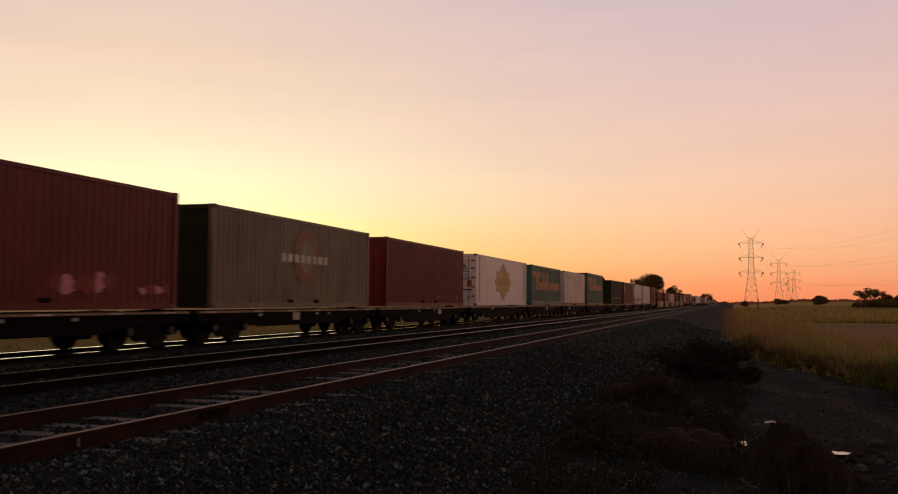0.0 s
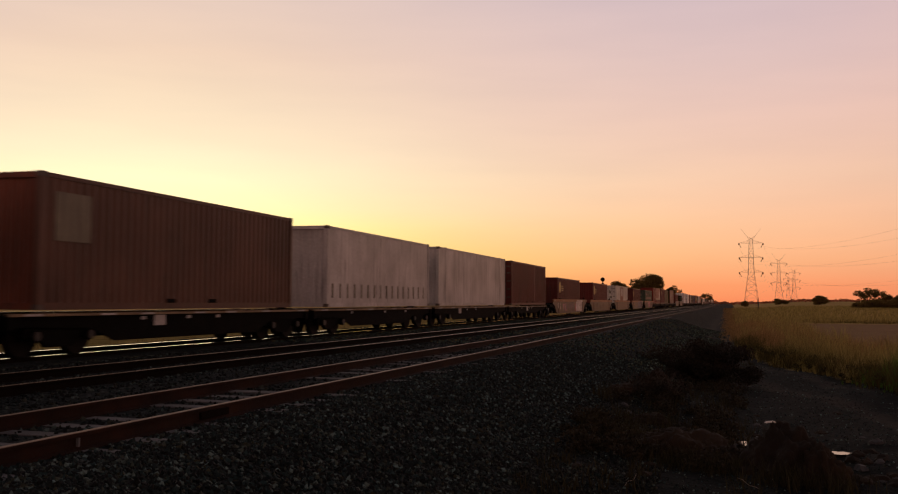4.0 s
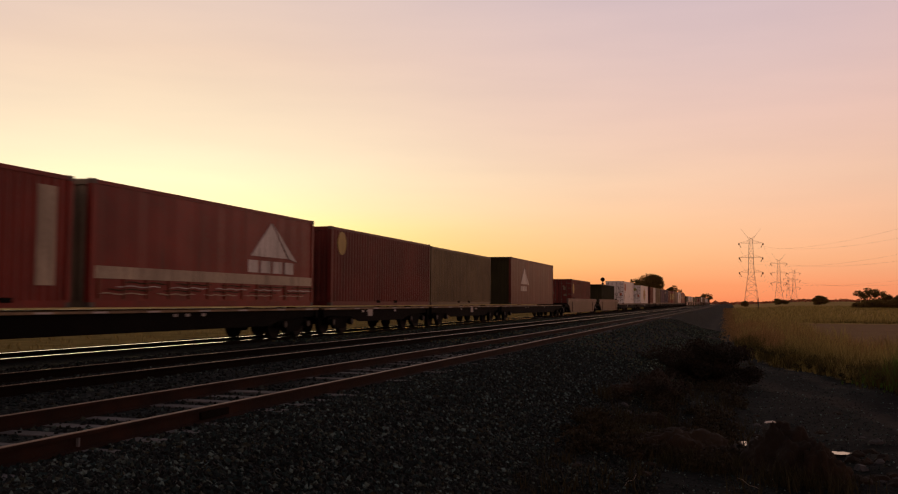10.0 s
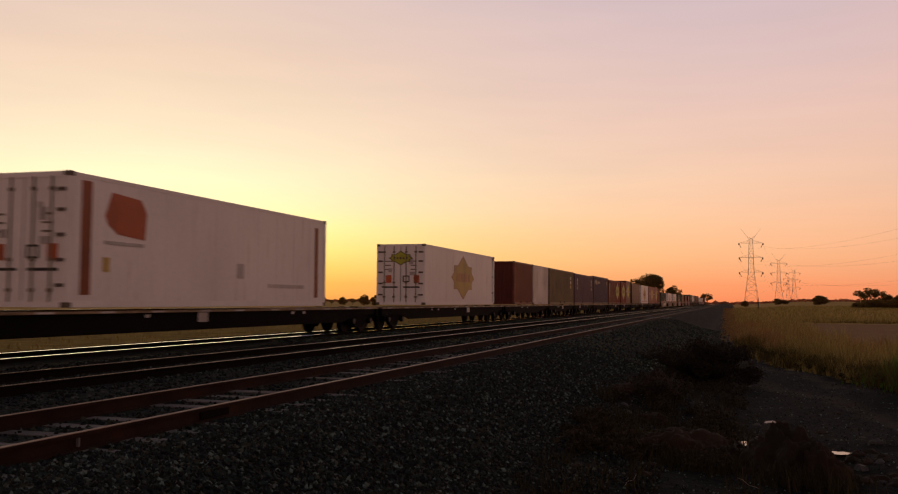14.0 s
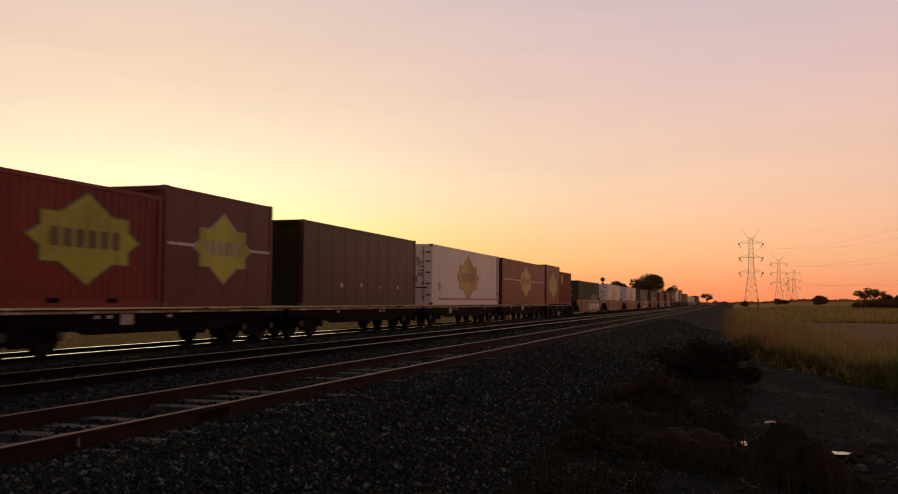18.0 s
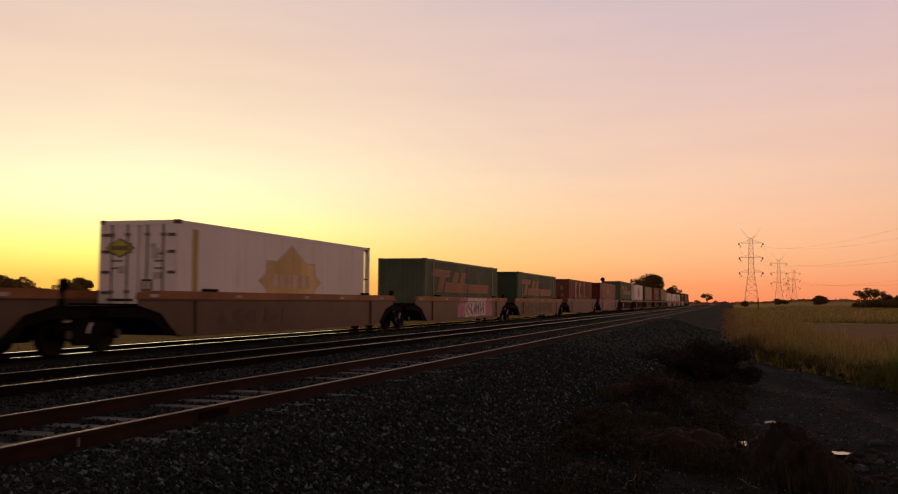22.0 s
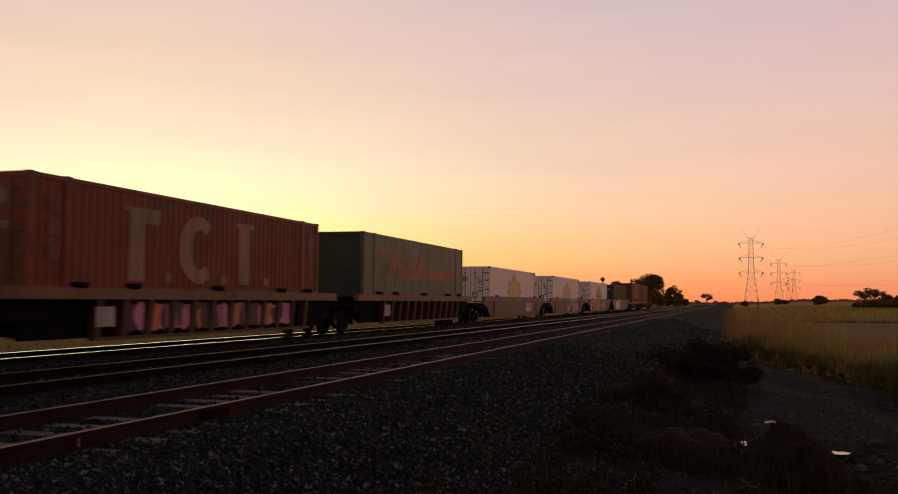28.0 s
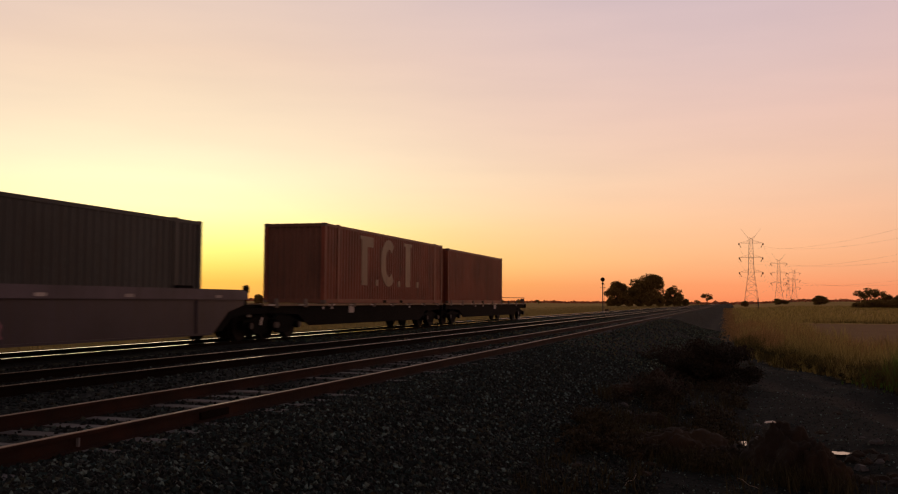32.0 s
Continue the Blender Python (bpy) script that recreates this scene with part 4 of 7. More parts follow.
def flat_wagon(u0, u1, seed, placards=((0.3, 0.5),), colour="sill", deck=0.955):
    """Skeletal container flat between u0 and u1 along the train."""
    length = u1 - u0
    half = length / 2 - 0.25
    w = tagged(new("container_flat_wagon"), "black skeletal container flat wagon with grimy bogies on the rails", "rail wagon", "wagons of the freight train")
    key = (round(half, 1), deck)
    deep = 0.38 if deck > 1 else (0.27 if u1 < 200 and length > 14.2 else 0.43)   # the long old flats have deeper bellies
    belly = [(-half, deck), (-half, deck - 0.27), (-half + 2.7, deck - 0.33), (-half + 3.6, deep), (half - 3.6, deep), (half - 2.7, deck - 0.33), (half, deck - 0.27), (half, deck)]

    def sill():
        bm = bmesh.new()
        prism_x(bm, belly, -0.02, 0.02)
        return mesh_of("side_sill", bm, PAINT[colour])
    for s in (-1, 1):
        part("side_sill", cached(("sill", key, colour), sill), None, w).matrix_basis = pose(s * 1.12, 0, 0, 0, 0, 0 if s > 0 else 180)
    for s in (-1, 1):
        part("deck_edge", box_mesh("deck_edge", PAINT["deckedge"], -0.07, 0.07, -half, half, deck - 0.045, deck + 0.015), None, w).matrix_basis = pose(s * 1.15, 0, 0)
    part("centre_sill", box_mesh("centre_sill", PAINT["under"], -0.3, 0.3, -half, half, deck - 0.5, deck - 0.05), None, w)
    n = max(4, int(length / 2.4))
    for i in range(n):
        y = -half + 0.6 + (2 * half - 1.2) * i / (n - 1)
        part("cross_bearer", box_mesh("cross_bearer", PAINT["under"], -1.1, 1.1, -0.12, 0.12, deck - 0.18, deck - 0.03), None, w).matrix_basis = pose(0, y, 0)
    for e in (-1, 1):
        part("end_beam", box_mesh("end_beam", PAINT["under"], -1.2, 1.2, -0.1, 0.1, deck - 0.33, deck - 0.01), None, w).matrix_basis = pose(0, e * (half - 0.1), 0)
        coupler(w, e * (half + 0.2), e)
        for s in (-1, 1):
            part("twist_lock", box_mesh("twist_lock", PAINT["castings"], -0.1, 0.1, -0.12, 0.12, deck, deck + 0.035), None, w).matrix_basis = pose(s * 1.1, e * (half - 1.0), 0)
        bogie(w, e * (half - 1.75))
    part("brake_cylinder", cached("brake_cyl", brake_mesh), None, w).matrix_basis = pose(0.75, half * 0.25, 0)
    rng = random.Random(seed)
    for f, wd in placards:
        y = -half + 2 * half * f
        part("placard", box_mesh("placard", PAINT["plate"], 0, 0.02, -wd / 2, wd / 2, deck - 0.33, deck - 0.06), None, w, "pale placard").matrix_basis = pose(1.145, y, 0)
    for k in range(int(half)):
        y = -half + 0.9 + k * (2 * half - 1.8) / (int(half) - 1) + rng.uniform(-0.3, 0.3)
        part("deck_marker", box_mesh("deck_marker", PAINT["plate"], 0, 0.012, -0.28, 0.28, deck - 0.038, deck + 0.005), None, w, "worn pale edge marking").matrix_basis = pose(1.212, y, 0)
    for k in range(3):
        y = rng.uniform(-half + 3, half - 3)
        part("reflector", box_mesh("reflector", PAINT["plate"], 0, 0.015, -0.09, 0.09, deck - 0.17, deck - 0.09), None, w).matrix_basis = pose(1.145, y, 0)
    ROLLING.append((w, (u0 + u1) / 2, 0.0))
    return w


def brake_mesh():
    bm = bmesh.new()
    tube(bm, (0, -0.5, 0.6), (0, 0.5, 0.6), 0.18, n=12)
    box(bm, -0.08, 0.08, -0.2, 0.2, 0.7, 0.93)
    return mesh_of("brake_cylinder", bm, PAINT["under"])


def well_wagon(c, body, chord, label, first=False, pitch=21.55):
    """One unit of an articulated well wagon: deep side plates between shared bogies."""
    w = tagged(new("well_wagon"), label, "rail wagon", "wagons of the freight train")
    mat, cm = PAINT[body], PAINT[chord]
    hi = 1.5 if chord == "chord" else 1.58

    def side():
        bm = bmesh.new()
        prism_x(bm, [(-9.25, 1.3), (-9.25, 1.12), (-8.3, 0.92), (-7.45, 0.30), (7.45, 0.30), (8.3, 0.92), (9.25, 1.12), (9.25, 1.3)], -0.012, 0.012)
        return mesh_of("side_plate", bm, mat)

    def top():
        bm = bmesh.new()
        prism_x(bm, [(-9.35, 1.28), (-9.3, hi - 0.06), (-9.0, hi), (9.0, hi), (9.3, hi - 0.06), (9.35, 1.28)], -0.02, 0.09)
        return mesh_of("top_chord", bm, cm)

    def rib():
        bm = bmesh.new()
        box(bm, 0, 0.05, -0.05, 0.05, 0.32, 1.27)
        return mesh_of("stake", bm, mat)
    for s in (-1, 1):
        turn = 0 if s > 0 else 180
        part("side_plate", cached(("wside", body), side), None, w).matrix_basis = pose(s * 1.295, 0, 0, 0, 0, turn)
        part("top_chord", cached(("wtop", chord), top), None, w).matrix_basis = pose(s * 1.295, 0, 0, 0, 0, turn)
        for y in (-6.6, 6.6):
            part("stake", cached(("wrib", body), rib), None, w).matrix_basis = pose(s * 1.305, y * s, 0, 0, 0, turn)
        part("bottom_angle", box_mesh("bottom_angle", mat, -0.06, 0.05, -7.4, 7.4, 0.27, 0.33), None, w).matrix_basis = pose(s * 1.29, 0, 0)
        for y in (-8.7, -4.4, 0.3, 3.4, 7.6):
            part("reflector", box_mesh("reflector", PAINT["plate"], 0, 0.012, -0.17, 0.17, 1.33, 1.41), None, w).matrix_basis = pose(s * 1.388, y, 0)
        for e in (-1, 1):
            part("guide_bracket", box_mesh("guide_bracket", PAINT["under"], -0.05, 0.05, -0.35, 0.35, hi, hi + 0.08), None, w).matrix_basis = pose(s * 1.33, e * 5.9, 0)
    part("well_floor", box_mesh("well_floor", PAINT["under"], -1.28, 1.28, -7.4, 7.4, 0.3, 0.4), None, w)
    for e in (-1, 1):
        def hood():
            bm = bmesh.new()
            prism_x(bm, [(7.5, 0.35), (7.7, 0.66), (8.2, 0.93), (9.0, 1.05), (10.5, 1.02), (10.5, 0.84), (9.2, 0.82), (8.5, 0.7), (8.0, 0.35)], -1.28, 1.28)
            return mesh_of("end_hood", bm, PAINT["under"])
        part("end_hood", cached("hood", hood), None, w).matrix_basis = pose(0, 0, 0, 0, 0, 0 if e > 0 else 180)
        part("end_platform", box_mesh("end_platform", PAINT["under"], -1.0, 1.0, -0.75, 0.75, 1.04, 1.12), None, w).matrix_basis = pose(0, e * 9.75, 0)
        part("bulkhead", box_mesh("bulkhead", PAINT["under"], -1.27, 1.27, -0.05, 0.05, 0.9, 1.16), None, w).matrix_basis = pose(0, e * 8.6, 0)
    part("brake_stand", cached("brake_stand", stand_mesh), None, w).matrix_basis = pose(0.95, 9.9, 1.1)
    bogie(w, pitch / 2, True)
    if first:
        bogie(w, -pitch / 2 + 0.6, True)
        coupler(w, -pitch / 2 - 0.1, -1)
    ROLLING.append((w, c + 0.45, 0.0))
    return w


def stand_mesh():
    bm = bmesh.new()
    box(bm, -0.05, 0.05, -0.05, 0.05, 0, 0.62)
    disc_x(bm, 0, 0.5, 0.15, 0.05, 0.08, 14)
    return mesh_of("brake_stand", bm, PAINT["under"])


def ribbed_wagon(c, label, first=False, pitch=19.05):
    """One unit of an articulated skeletal wagon with deep ribbed sides."""
    w = tagged(new("ribbed_container_wagon"), label, "rail wagon", "wagons of the freight train")
    mat = PAINT["well"]

    def chord():
        bm = bmesh.new()
        prism_x(bm, [(-8.45, 1.27), (-8.45, 1.5), (-8.3, 1.54), (8.3, 1.54), (8.45, 1.5), (8.45, 1.27)], -0.1, 0.1)
        return mesh_of("top_chord", bm, PAINT["chordbrown"])

    def rib():
        bm = bmesh.new()
        prism_y(bm, [(-0.22, 0.35), (0.0, 0.35), (0.1, 1.27), (-0.2, 1.27)], -0.12, 0.12)
        return mesh_of("rib", bm, PAINT["rib"])
    for s in (-1, 1):
        turn = 0 if s > 0 else 180
        part("top_chord", cached("rchord", chord), None, w).matrix_basis = pose(s * 1.27, 0, 0, 0, 0, turn)
        part("side_web", box_mesh("side_web", PAINT["under"], -0.03, 0.03, -7.6, 7.6, 0.36, 1.28), None, w).matrix_basis = pose(s * 1.0, 0, 0)
        part("bottom_angle", box_mesh("bottom_angle", mat, -0.08, 0.08, -5.4, 6.3, 0.29, 0.37), None, w).matrix_basis = pose(s * 1.18, 0, 0)
        for i in range(12):
            part("rib", cached("rrib", rib), None, w).matrix_basis = pose(s * 1.2, -5.2 + i * 1.02, 0, 0, 0, turn)
        for y in (-6, -4, 0, 4, 6):
            part("twist_lock", box_mesh("twist_lock_black", PAINT["under"], -0.1, 0.1, -0.2, 0.2, 1.53, 1.66), None, w).matrix_basis = pose(s * 1.31, y, 0)
    part("spine", box_mesh("spine", PAINT["under"], -0.6, 0.6, -9.2, 9.2, 0.85, 1.2), None, w)
    part("deck", box_mesh("ribbed_deck", PAINT["under"], -1.2, 1.2, -8.3, 8.3, 1.34, 1.41), None, w)
    for e in (-1, 1):
        part("end_platform", box_mesh("end_platform", PAINT["under"], -1.0, 1.0, -0.55, 0.55, 1.04, 1.12), None, w).matrix_basis = pose(0, e * 8.9, 0)
        part("end_housing", box_mesh("end_housing", PAINT["under"], -1.12, 1.12, -0.9, 0.9, 0.78, 1.27), None, w).matrix_basis = pose(0, e * 7.4, 0)
    part("placard", box_mesh("tall_placard", PAINT["plate"], 0, 0.02, -0.35, 0.35, 0.62, 1.1), None, w, "pale placard").matrix_basis = pose(1.33, -5.1, 0)
    bogie(w, pitch / 2)
    if first:
        bogie(w, -pitch / 2 + 0.6)
    ROLLING.append((w, c + 0.3, 0.0))
    return w


PAINT["chordbrown"] = paint("brown_chord_paint", (0.15, 0.088, 0.062), 0.35)

# ---- the consist, front to tail; u is metres along the train ----
FLAT = 1.17
X44, X50 = 1.22 - 0.01, 1.25 - 0.01


def consist():
    c = container(9.9, 12.19, 2.98, FLAT, "maroon", "dark maroon corrugated container with pale scuffs near its base")
    spray(c, X44, 1.2, 3.4, 0.2, 0.75, ["brick", "pink", "brick"], 3, 6, 0.3)
    spray(c, X44, 4.5, 5.8, 0.22, 0.5, ["pink", "brick"], 4, 4, 0.25)
    c = container(23.9, 12.19, 2.9, FLAT, "grey", "weathered grey corrugated container with a faded orange oval and pale bar", end="black")
    plate(c, "oval_mark", ellipse(0.15, 1.63, 1.0, 1.0), X44, "fadedorange")
    plate(c, "oval_centre", ellipse(0.15, 1.63, 0.5, 0.6), X44, "grey", thick=0.012)
    for i in range(8):
        plate(c, "lettering_bar", rect(-1.75 + i * 0.48, -1.42 + i * 0.48, 1.4, 1.68), X44, "beige", thick=0.016)
    c = container(38.2, 12.19, 2.9, FLAT, "maroon", "maroon corrugated container with a brick red end", end="brick")
    spray(c, X44, 1.0, 5.2, 0.2, 0.42, ["rust", "brick"], 5, 8, 0.16)
    c = container(53.03, 14.02, 2.9, FLAT, "white", "white refrigerated container with a yellow pointed badge", "panelled", 2.5, True, recess=0.5, emblem=0.0)
    badge(c, X50, -0.18, 1.37, 1.14)
    for y in (-6.35, 5.95):
        plate(c, "yellow_stripe", rect(y, y + 0.25, 0.1, 2.75), X50, "yellow")
    c = container(69.33, 12.19, 2.9, FLAT, "teal", "teal corrugated container with leaning orange logo shapes")
    slanted_logo(c, X44, -5.75, 1.09, 1.4, 0.8)
    plate(c, "lower_rail", rect(-5.97, 5.97, -0.1, 0.2), X44, "teal", "smooth teal lower rail")
    plate(c, "rail_seam", rect(-5.97, 5.97, 0.2, 0.225), X44, "under", thick=0.006)
    c = container(83.73, 12.19, 2.9, FLAT, "beige", "dull beige grey container with a rust stained lower rail", "panelled")
    plate(c, "rust_stripe", rect(-5.95, 5.95, -0.13, 0.01), X44, "rustorange", thick=0.014)
    for y in (-1.7, 0.3):
        plate(c, "fork_pocket", rect(y - 0.18, y + 0.18, -0.135, 0.0), X44, "under", "dark fork pocket", thick=0.018)
    for y, z, l in ((-5.3, 2.5, 0.5), (-4.9, 2.36, 0.55), (-4.2, 2.3, 0.9)):
        plate(c, "logo_stroke", rect(y, y + l, z, z + 0.1, 0.1), X44, "fadedorange")
    c = container(97.79, 12.19, 3.15, FLAT, "teal", "teal corrugated container with leaning orange logo shapes", doors=False, end="green")
    slanted_logo(c, X44, -5.3, 1.4, 1.33, 0.78)
    plate(c, "lower_rail", rect(-5.97, 5.97, -0.12, 0.0), X44, "grey", "pale worn lower rail", thick=0.014)
    c = container(118.03, 12.19, 2.85, FLAT, "black", "black brown curtain-sided container with scuffed lower edge", "curtain")
    spray(c, X44, -5, 4.5, 0.5, 0.75, ["grey", "brown"], 9, 10, 0.3)
    c = container(132.38, 12.19, 2.9, FLAT, "brown", "brown corrugated container with a pale door panel", end="rust")
    plate(c, "pale_panel", rect(-5.6, -4.4, 1.4, 2.5), X44, "grey")
    c = container(147.5, 12.19, 2.9, FLAT, "pale", "pale grey curtain-sided container with dark straps", "curtain")
    for i in range(16):
        plate(c, "strap", rect(-5.6 + i * 0.72, -5.5 + i * 0.72, 0.2, 0.75), X44, "grey")
    container(161.25, 14.63, 2.9, FLAT, "pale", "pale grey panelled container with a rusty lower rail", "panelled", 2.5, inner=True)
    c = container(177.99, 12.19, 2.9, FLAT, "darkred", "dark red corrugated container with doors facing forward", doors=True)
    plate(c, "seam", rect(1.6, 1.75, 0.2, 2.75), X44, "maroon")
    # first set of wells
    W1, W2 = 0.48, 2.9
    for u, colour in ((195.76, "darkred"), (217.27, "maroon")):
        c = container(u, 12.19, W2, W1, colour, "dark red corrugated container with a yellow disc, in a well")
        plate(c, "disc_mark", ellipse(-4.9, 2.05, 0.42, 0.48), X44, "yellow")
        for k in range(3):
            plate(c, "lettering_bar", rect(-4.2, -3.4 + 0.3 * (k == 1), 1.75 + k * 0.18, 1.83 + k * 0.18), X44, "yellow")
    c = container(237.79, 14.63, W2 + 0.05, W1, "beige", "beige grey corrugated container with a red block logo", "panelled", 2.5, True, inner=True)
    plate(c, "red_panel", rect(-1.65, 1.6, 0.4, 2.8), X50, "orange")
    for y in (-1.1, -0.35, 0.4):
        plate(c, "logo_block", rect(y, y + 0.58, 1.6, 2.6), X50, "pale", thick=0.014)
    c = container(260.6, 12.19, W2, W1, "darkred", "dark red corrugated container with a yellow disc, in a well")
    plate(c, "disc_mark", ellipse(-4.9, 2.05, 0.42, 0.48), X44, "yellow")
    c = container(281.04, 14.63, W2, W1, "green", "dark green container with faded orange logo shapes", "corrugated", 2.5, True, inner=True)
    slanted_logo(c, X50, -5.6, 1.3, 1.35, 0.66, "fadedrust")
    # flats
    c = container(299.67, 6.06, 2.9, FLAT, "brick", "short brick red container with pale upright panels")
    plate(c, "pale_panel", rect(-1.9, -1.25, 0.4, 2.6), X44, "cream")
    plate(c, "pale_panel", rect(1.9, 2.5, 0.4, 2.6), X44, "cream")
    c = container(306.39, 12.19, 2.95, FLAT, "brick", "red curtain-sided container with a white band and triangle", "curtain", end="grey")
    plate(c, "white_band", rect(-5.98, 5.98, 0.6, 0.9), X44, "cream")
    plate(c, "triangle_mark", [(1.55, 1.49), (4.05, 1.49), (2.87, 2.6)], X44, "pale")
    plate(c, "triangle_edge", [(4.15, 1.49), (4.75, 1.4), (2.95, 2.6)], X44, "pale")
    for i in range(4):
        plate(c, "lettering_bar", rect(1.38 + i * 0.82, 2.03 + i * 0.82, 0.97, 1.36), X44, "pale")
    for i in range(12):
        plate(c, "strap", rect(-5.8 + i * 0.97, -5.74 + i * 0.97, 0.12, 0.6), X44, "rust", thick=0.02)
    for k, (z, col) in enumerate(((0.24, "cream"), (0.34, "black"), (0.42, "pale"), (0.52, "black"))):
        for i in range(5):
            y = -5.7 + i * 2.3 + 0.3 * k
            many_plates(c, "loose_strap", [ribbon([(y + 0.2 * q, z + 0.018 * math.sin(q * (1.3 + 0.3 * i) + 2 * k + i)) for q in range(10)], 0.013)], X44 + 0.012, col)
    c = container(320.16, 12.0, 2.9, FLAT, "maroon", "maroon corrugated container with a yellow disc")
    plate(c, "disc_mark", ellipse(-5.0, 2.3, 0.4, 0.45), X44, "yellow")
    container(332.4, 12.0, 2.85, FLAT, "olive", "olive tan corrugated container with rusty lower rail")
    c = container(350.0, 15.7, 3.14, FLAT, "darkred", "long dark red curtain-sided container with a pale triangle", "curtain", 2.5, end="black")
    plate(c, "triangle_mark", [(-4.7, 1.35), (-2.5, 1.35), (-3.5, 2.5)], X50, "pale")
    plate(c, "triangle_edge", [(-2.4, 1.35), (-1.9, 1.28), (-3.42, 2.5)], X50, "pale")
    for i in range(3):
        plate(c, "lettering_bar", rect(-4.7 + i * 0.7, -4.15 + i * 0.7, 0.85, 1.2), X50, "pale")
    c = container(375.39, 12.19, W2 + 0.03, W1, "maroon", "maroon corrugated container with a yellow disc, in a well wagon", doors=True)
    plate(c, "disc_mark", ellipse(-4.9, 2.05, 0.42, 0.48), X44, "yellow")
    container(396.75, 12.19, W2 - 0.06, W1, "black", "nearly black brown container in a well wagon")
    c = container(419.71, 14.02, 3.02, FLAT, "white", "white refrigerated container with doors and an orange mark", "panelled", 2.5, True, recess=0.0)
    plate(c, "orange_mark", [(-5.7, 2.1), (-5.45, 2.68), (-4.3, 2.6), (-4.05, 2.3), (-4.1, 1.6), (-5.2, 1.68), (-5.6, 1.9)], X50, "vermilion")
    plate(c, "lettering_bar", rect(-5.7, -4.15, 1.42, 1.5), X50, "pale", thick=0.012)
    plate(c, "orange_stripe", rect(-6.55, -6.2, 0.2, 2.85), X50, "orange")
    plate(c, "yellow_label", rect(-5.75, -5.5, 0.75, 1.1), X50, "yellow")
    plate(c, "scuff", rect(0.6, 1.0, 0.75, 1.2), X50, "pale")
    plate(c, "scuff", rect(2.6, 5.2, 0.5, 0.62), X50, "pale")
    plate(c, "orange_stripe", rect(6.1, 6.35, 0.2, 2.7), X50, "orange")
    c = container(445.4, 14.02, 2.9, FLAT, "white", "white refrigerated container with doors and a yellow pointed badge", "panelled", 2.5, True, recess=0.5, emblem=0.0)
    badge(c, X50, -0.1, 1.4, 1.15)
    container(465.4, 6.06, 2.9, FLAT, "rust", "short red brown container with a dark end", end="darkred")
    container(471.76, 6.06, 2.9, FLAT, "pale", "short pale grey container streaked with rust", "panelled")
    c = container(478.48, 12.19, 2.9, FLAT, "olive", "olive tan corrugated container with yellow placards")
    for z in (1.35, 1.75, 2.15):
        plate(c, "placard", rect(4.2, 4.7, z, z + 0.25), X44, "yellow" if z < 1.5 else "beige")
    c = container(491.47, 12.19, 2.85, FLAT, "purple", "faded purple corrugated container with small yellow placards", end="black")
    for y in (-4.6, 4.7):
        for z in (1.3, 1.75, 2.1):
            plate(c, "placard", rect(y, y + 0.35, z, z + 0.28), X44, "yellow" if z < 2 else "pale")
    c = container(504.37, 12.19, 2.95, FLAT, "indigo", "dark indigo corrugated container with pale marks", end="black")
    spray(c, X44, -5.0, -3.2, 2.0, 2.6, ["grey"], 21, 4, 0.4)
    plate(c, "lettering_bar", rect(-3.0, -0.8, 2.15, 2.4), X44, "grey")
    plate(c, "pale_mark", [(4.6, 2.5), (5.4, 2.5), (5.3, 1.8), (4.9, 2.1)], X44, "grey")
    c = container(517.57, 6.06, 2.85, FLAT, "rust", "short red brown container with a pale upright strip", end="darkred")
    plate(c, "pale_strip", rect(-2.2, -1.95, 0.6, 2.4), X44, "pale")
    c = container(523.66, 6.06, 2.85, FLAT, "brick", "short brick red corrugated container with a yellow pointed badge")
    badge(c, X44, 0.05, 1.5, 1.05, "olive", "lime")
    c = container(530.93, 6.06, 2.82, FLAT, "brick", "short brick red corrugated container with a yellow pointed badge", end="darkred")
    badge(c, X44, 0.05, 1.5, 1.05, "olive", "lime")
    c = container(537.1, 6.06, 3.15, FLAT, "maroon", "short maroon container with a yellow pointed badge", "panelled")
    plate(c, "pale_line", rect(-2.9, 2.9, 1.58, 1.66), X44, "pale")
    badge(c, X44, 0.0, 1.6, 1.0, "cream", "lime", True, 1.6)
    c = container(545.52, 12.19, 2.95, FLAT, "fadedrust", "dark brown panelled container with pale scuffs", "panelled", end="black")
    spray(c, X44, -4, 5, 0.6, 0.8, ["brown", "cream"], 31, 9, 0.16)
    c = container(560.16, 14.02, 2.97, FLAT, "white", "white refrigerated container with a large yellow pointed badge", "panelled", 2.5, True, recess=0.5, emblem=-0.58)
    badge(c, X50, -0.17, 1.42, 1.18)
    plate(c, "red_stripe", rect(-5.9, 6.6, 0.17, 0.27), X50, "pink")
    plate(c, "yellow_label", rect(-5.85, -5.5, 0.62, 1.05), X50, "yellow")
    c = container(575.22, 14.63, 2.97, FLAT, "brick", "brick red container with a pale line and yellow badge", "panelled", 2.5, end="darkred")
    plate(c, "pale_line", rect(-7.0, 7.1, 1.55, 1.63), X50, "pale")
    badge(c, X50, 0.0, 1.55, 1.13)
    c = container(590.63, 6.06, 3.12, FLAT, "brick", "tall short brick red container with a yellow pointed badge", "panelled", end="darkred")
    badge(c, X44, 0.0, 1.45, 1.05, "cream", "lime")
    c = container(596.86, 6.06, 2.75, FLAT, "brick", "short brick red corrugated container with a yellow disc")
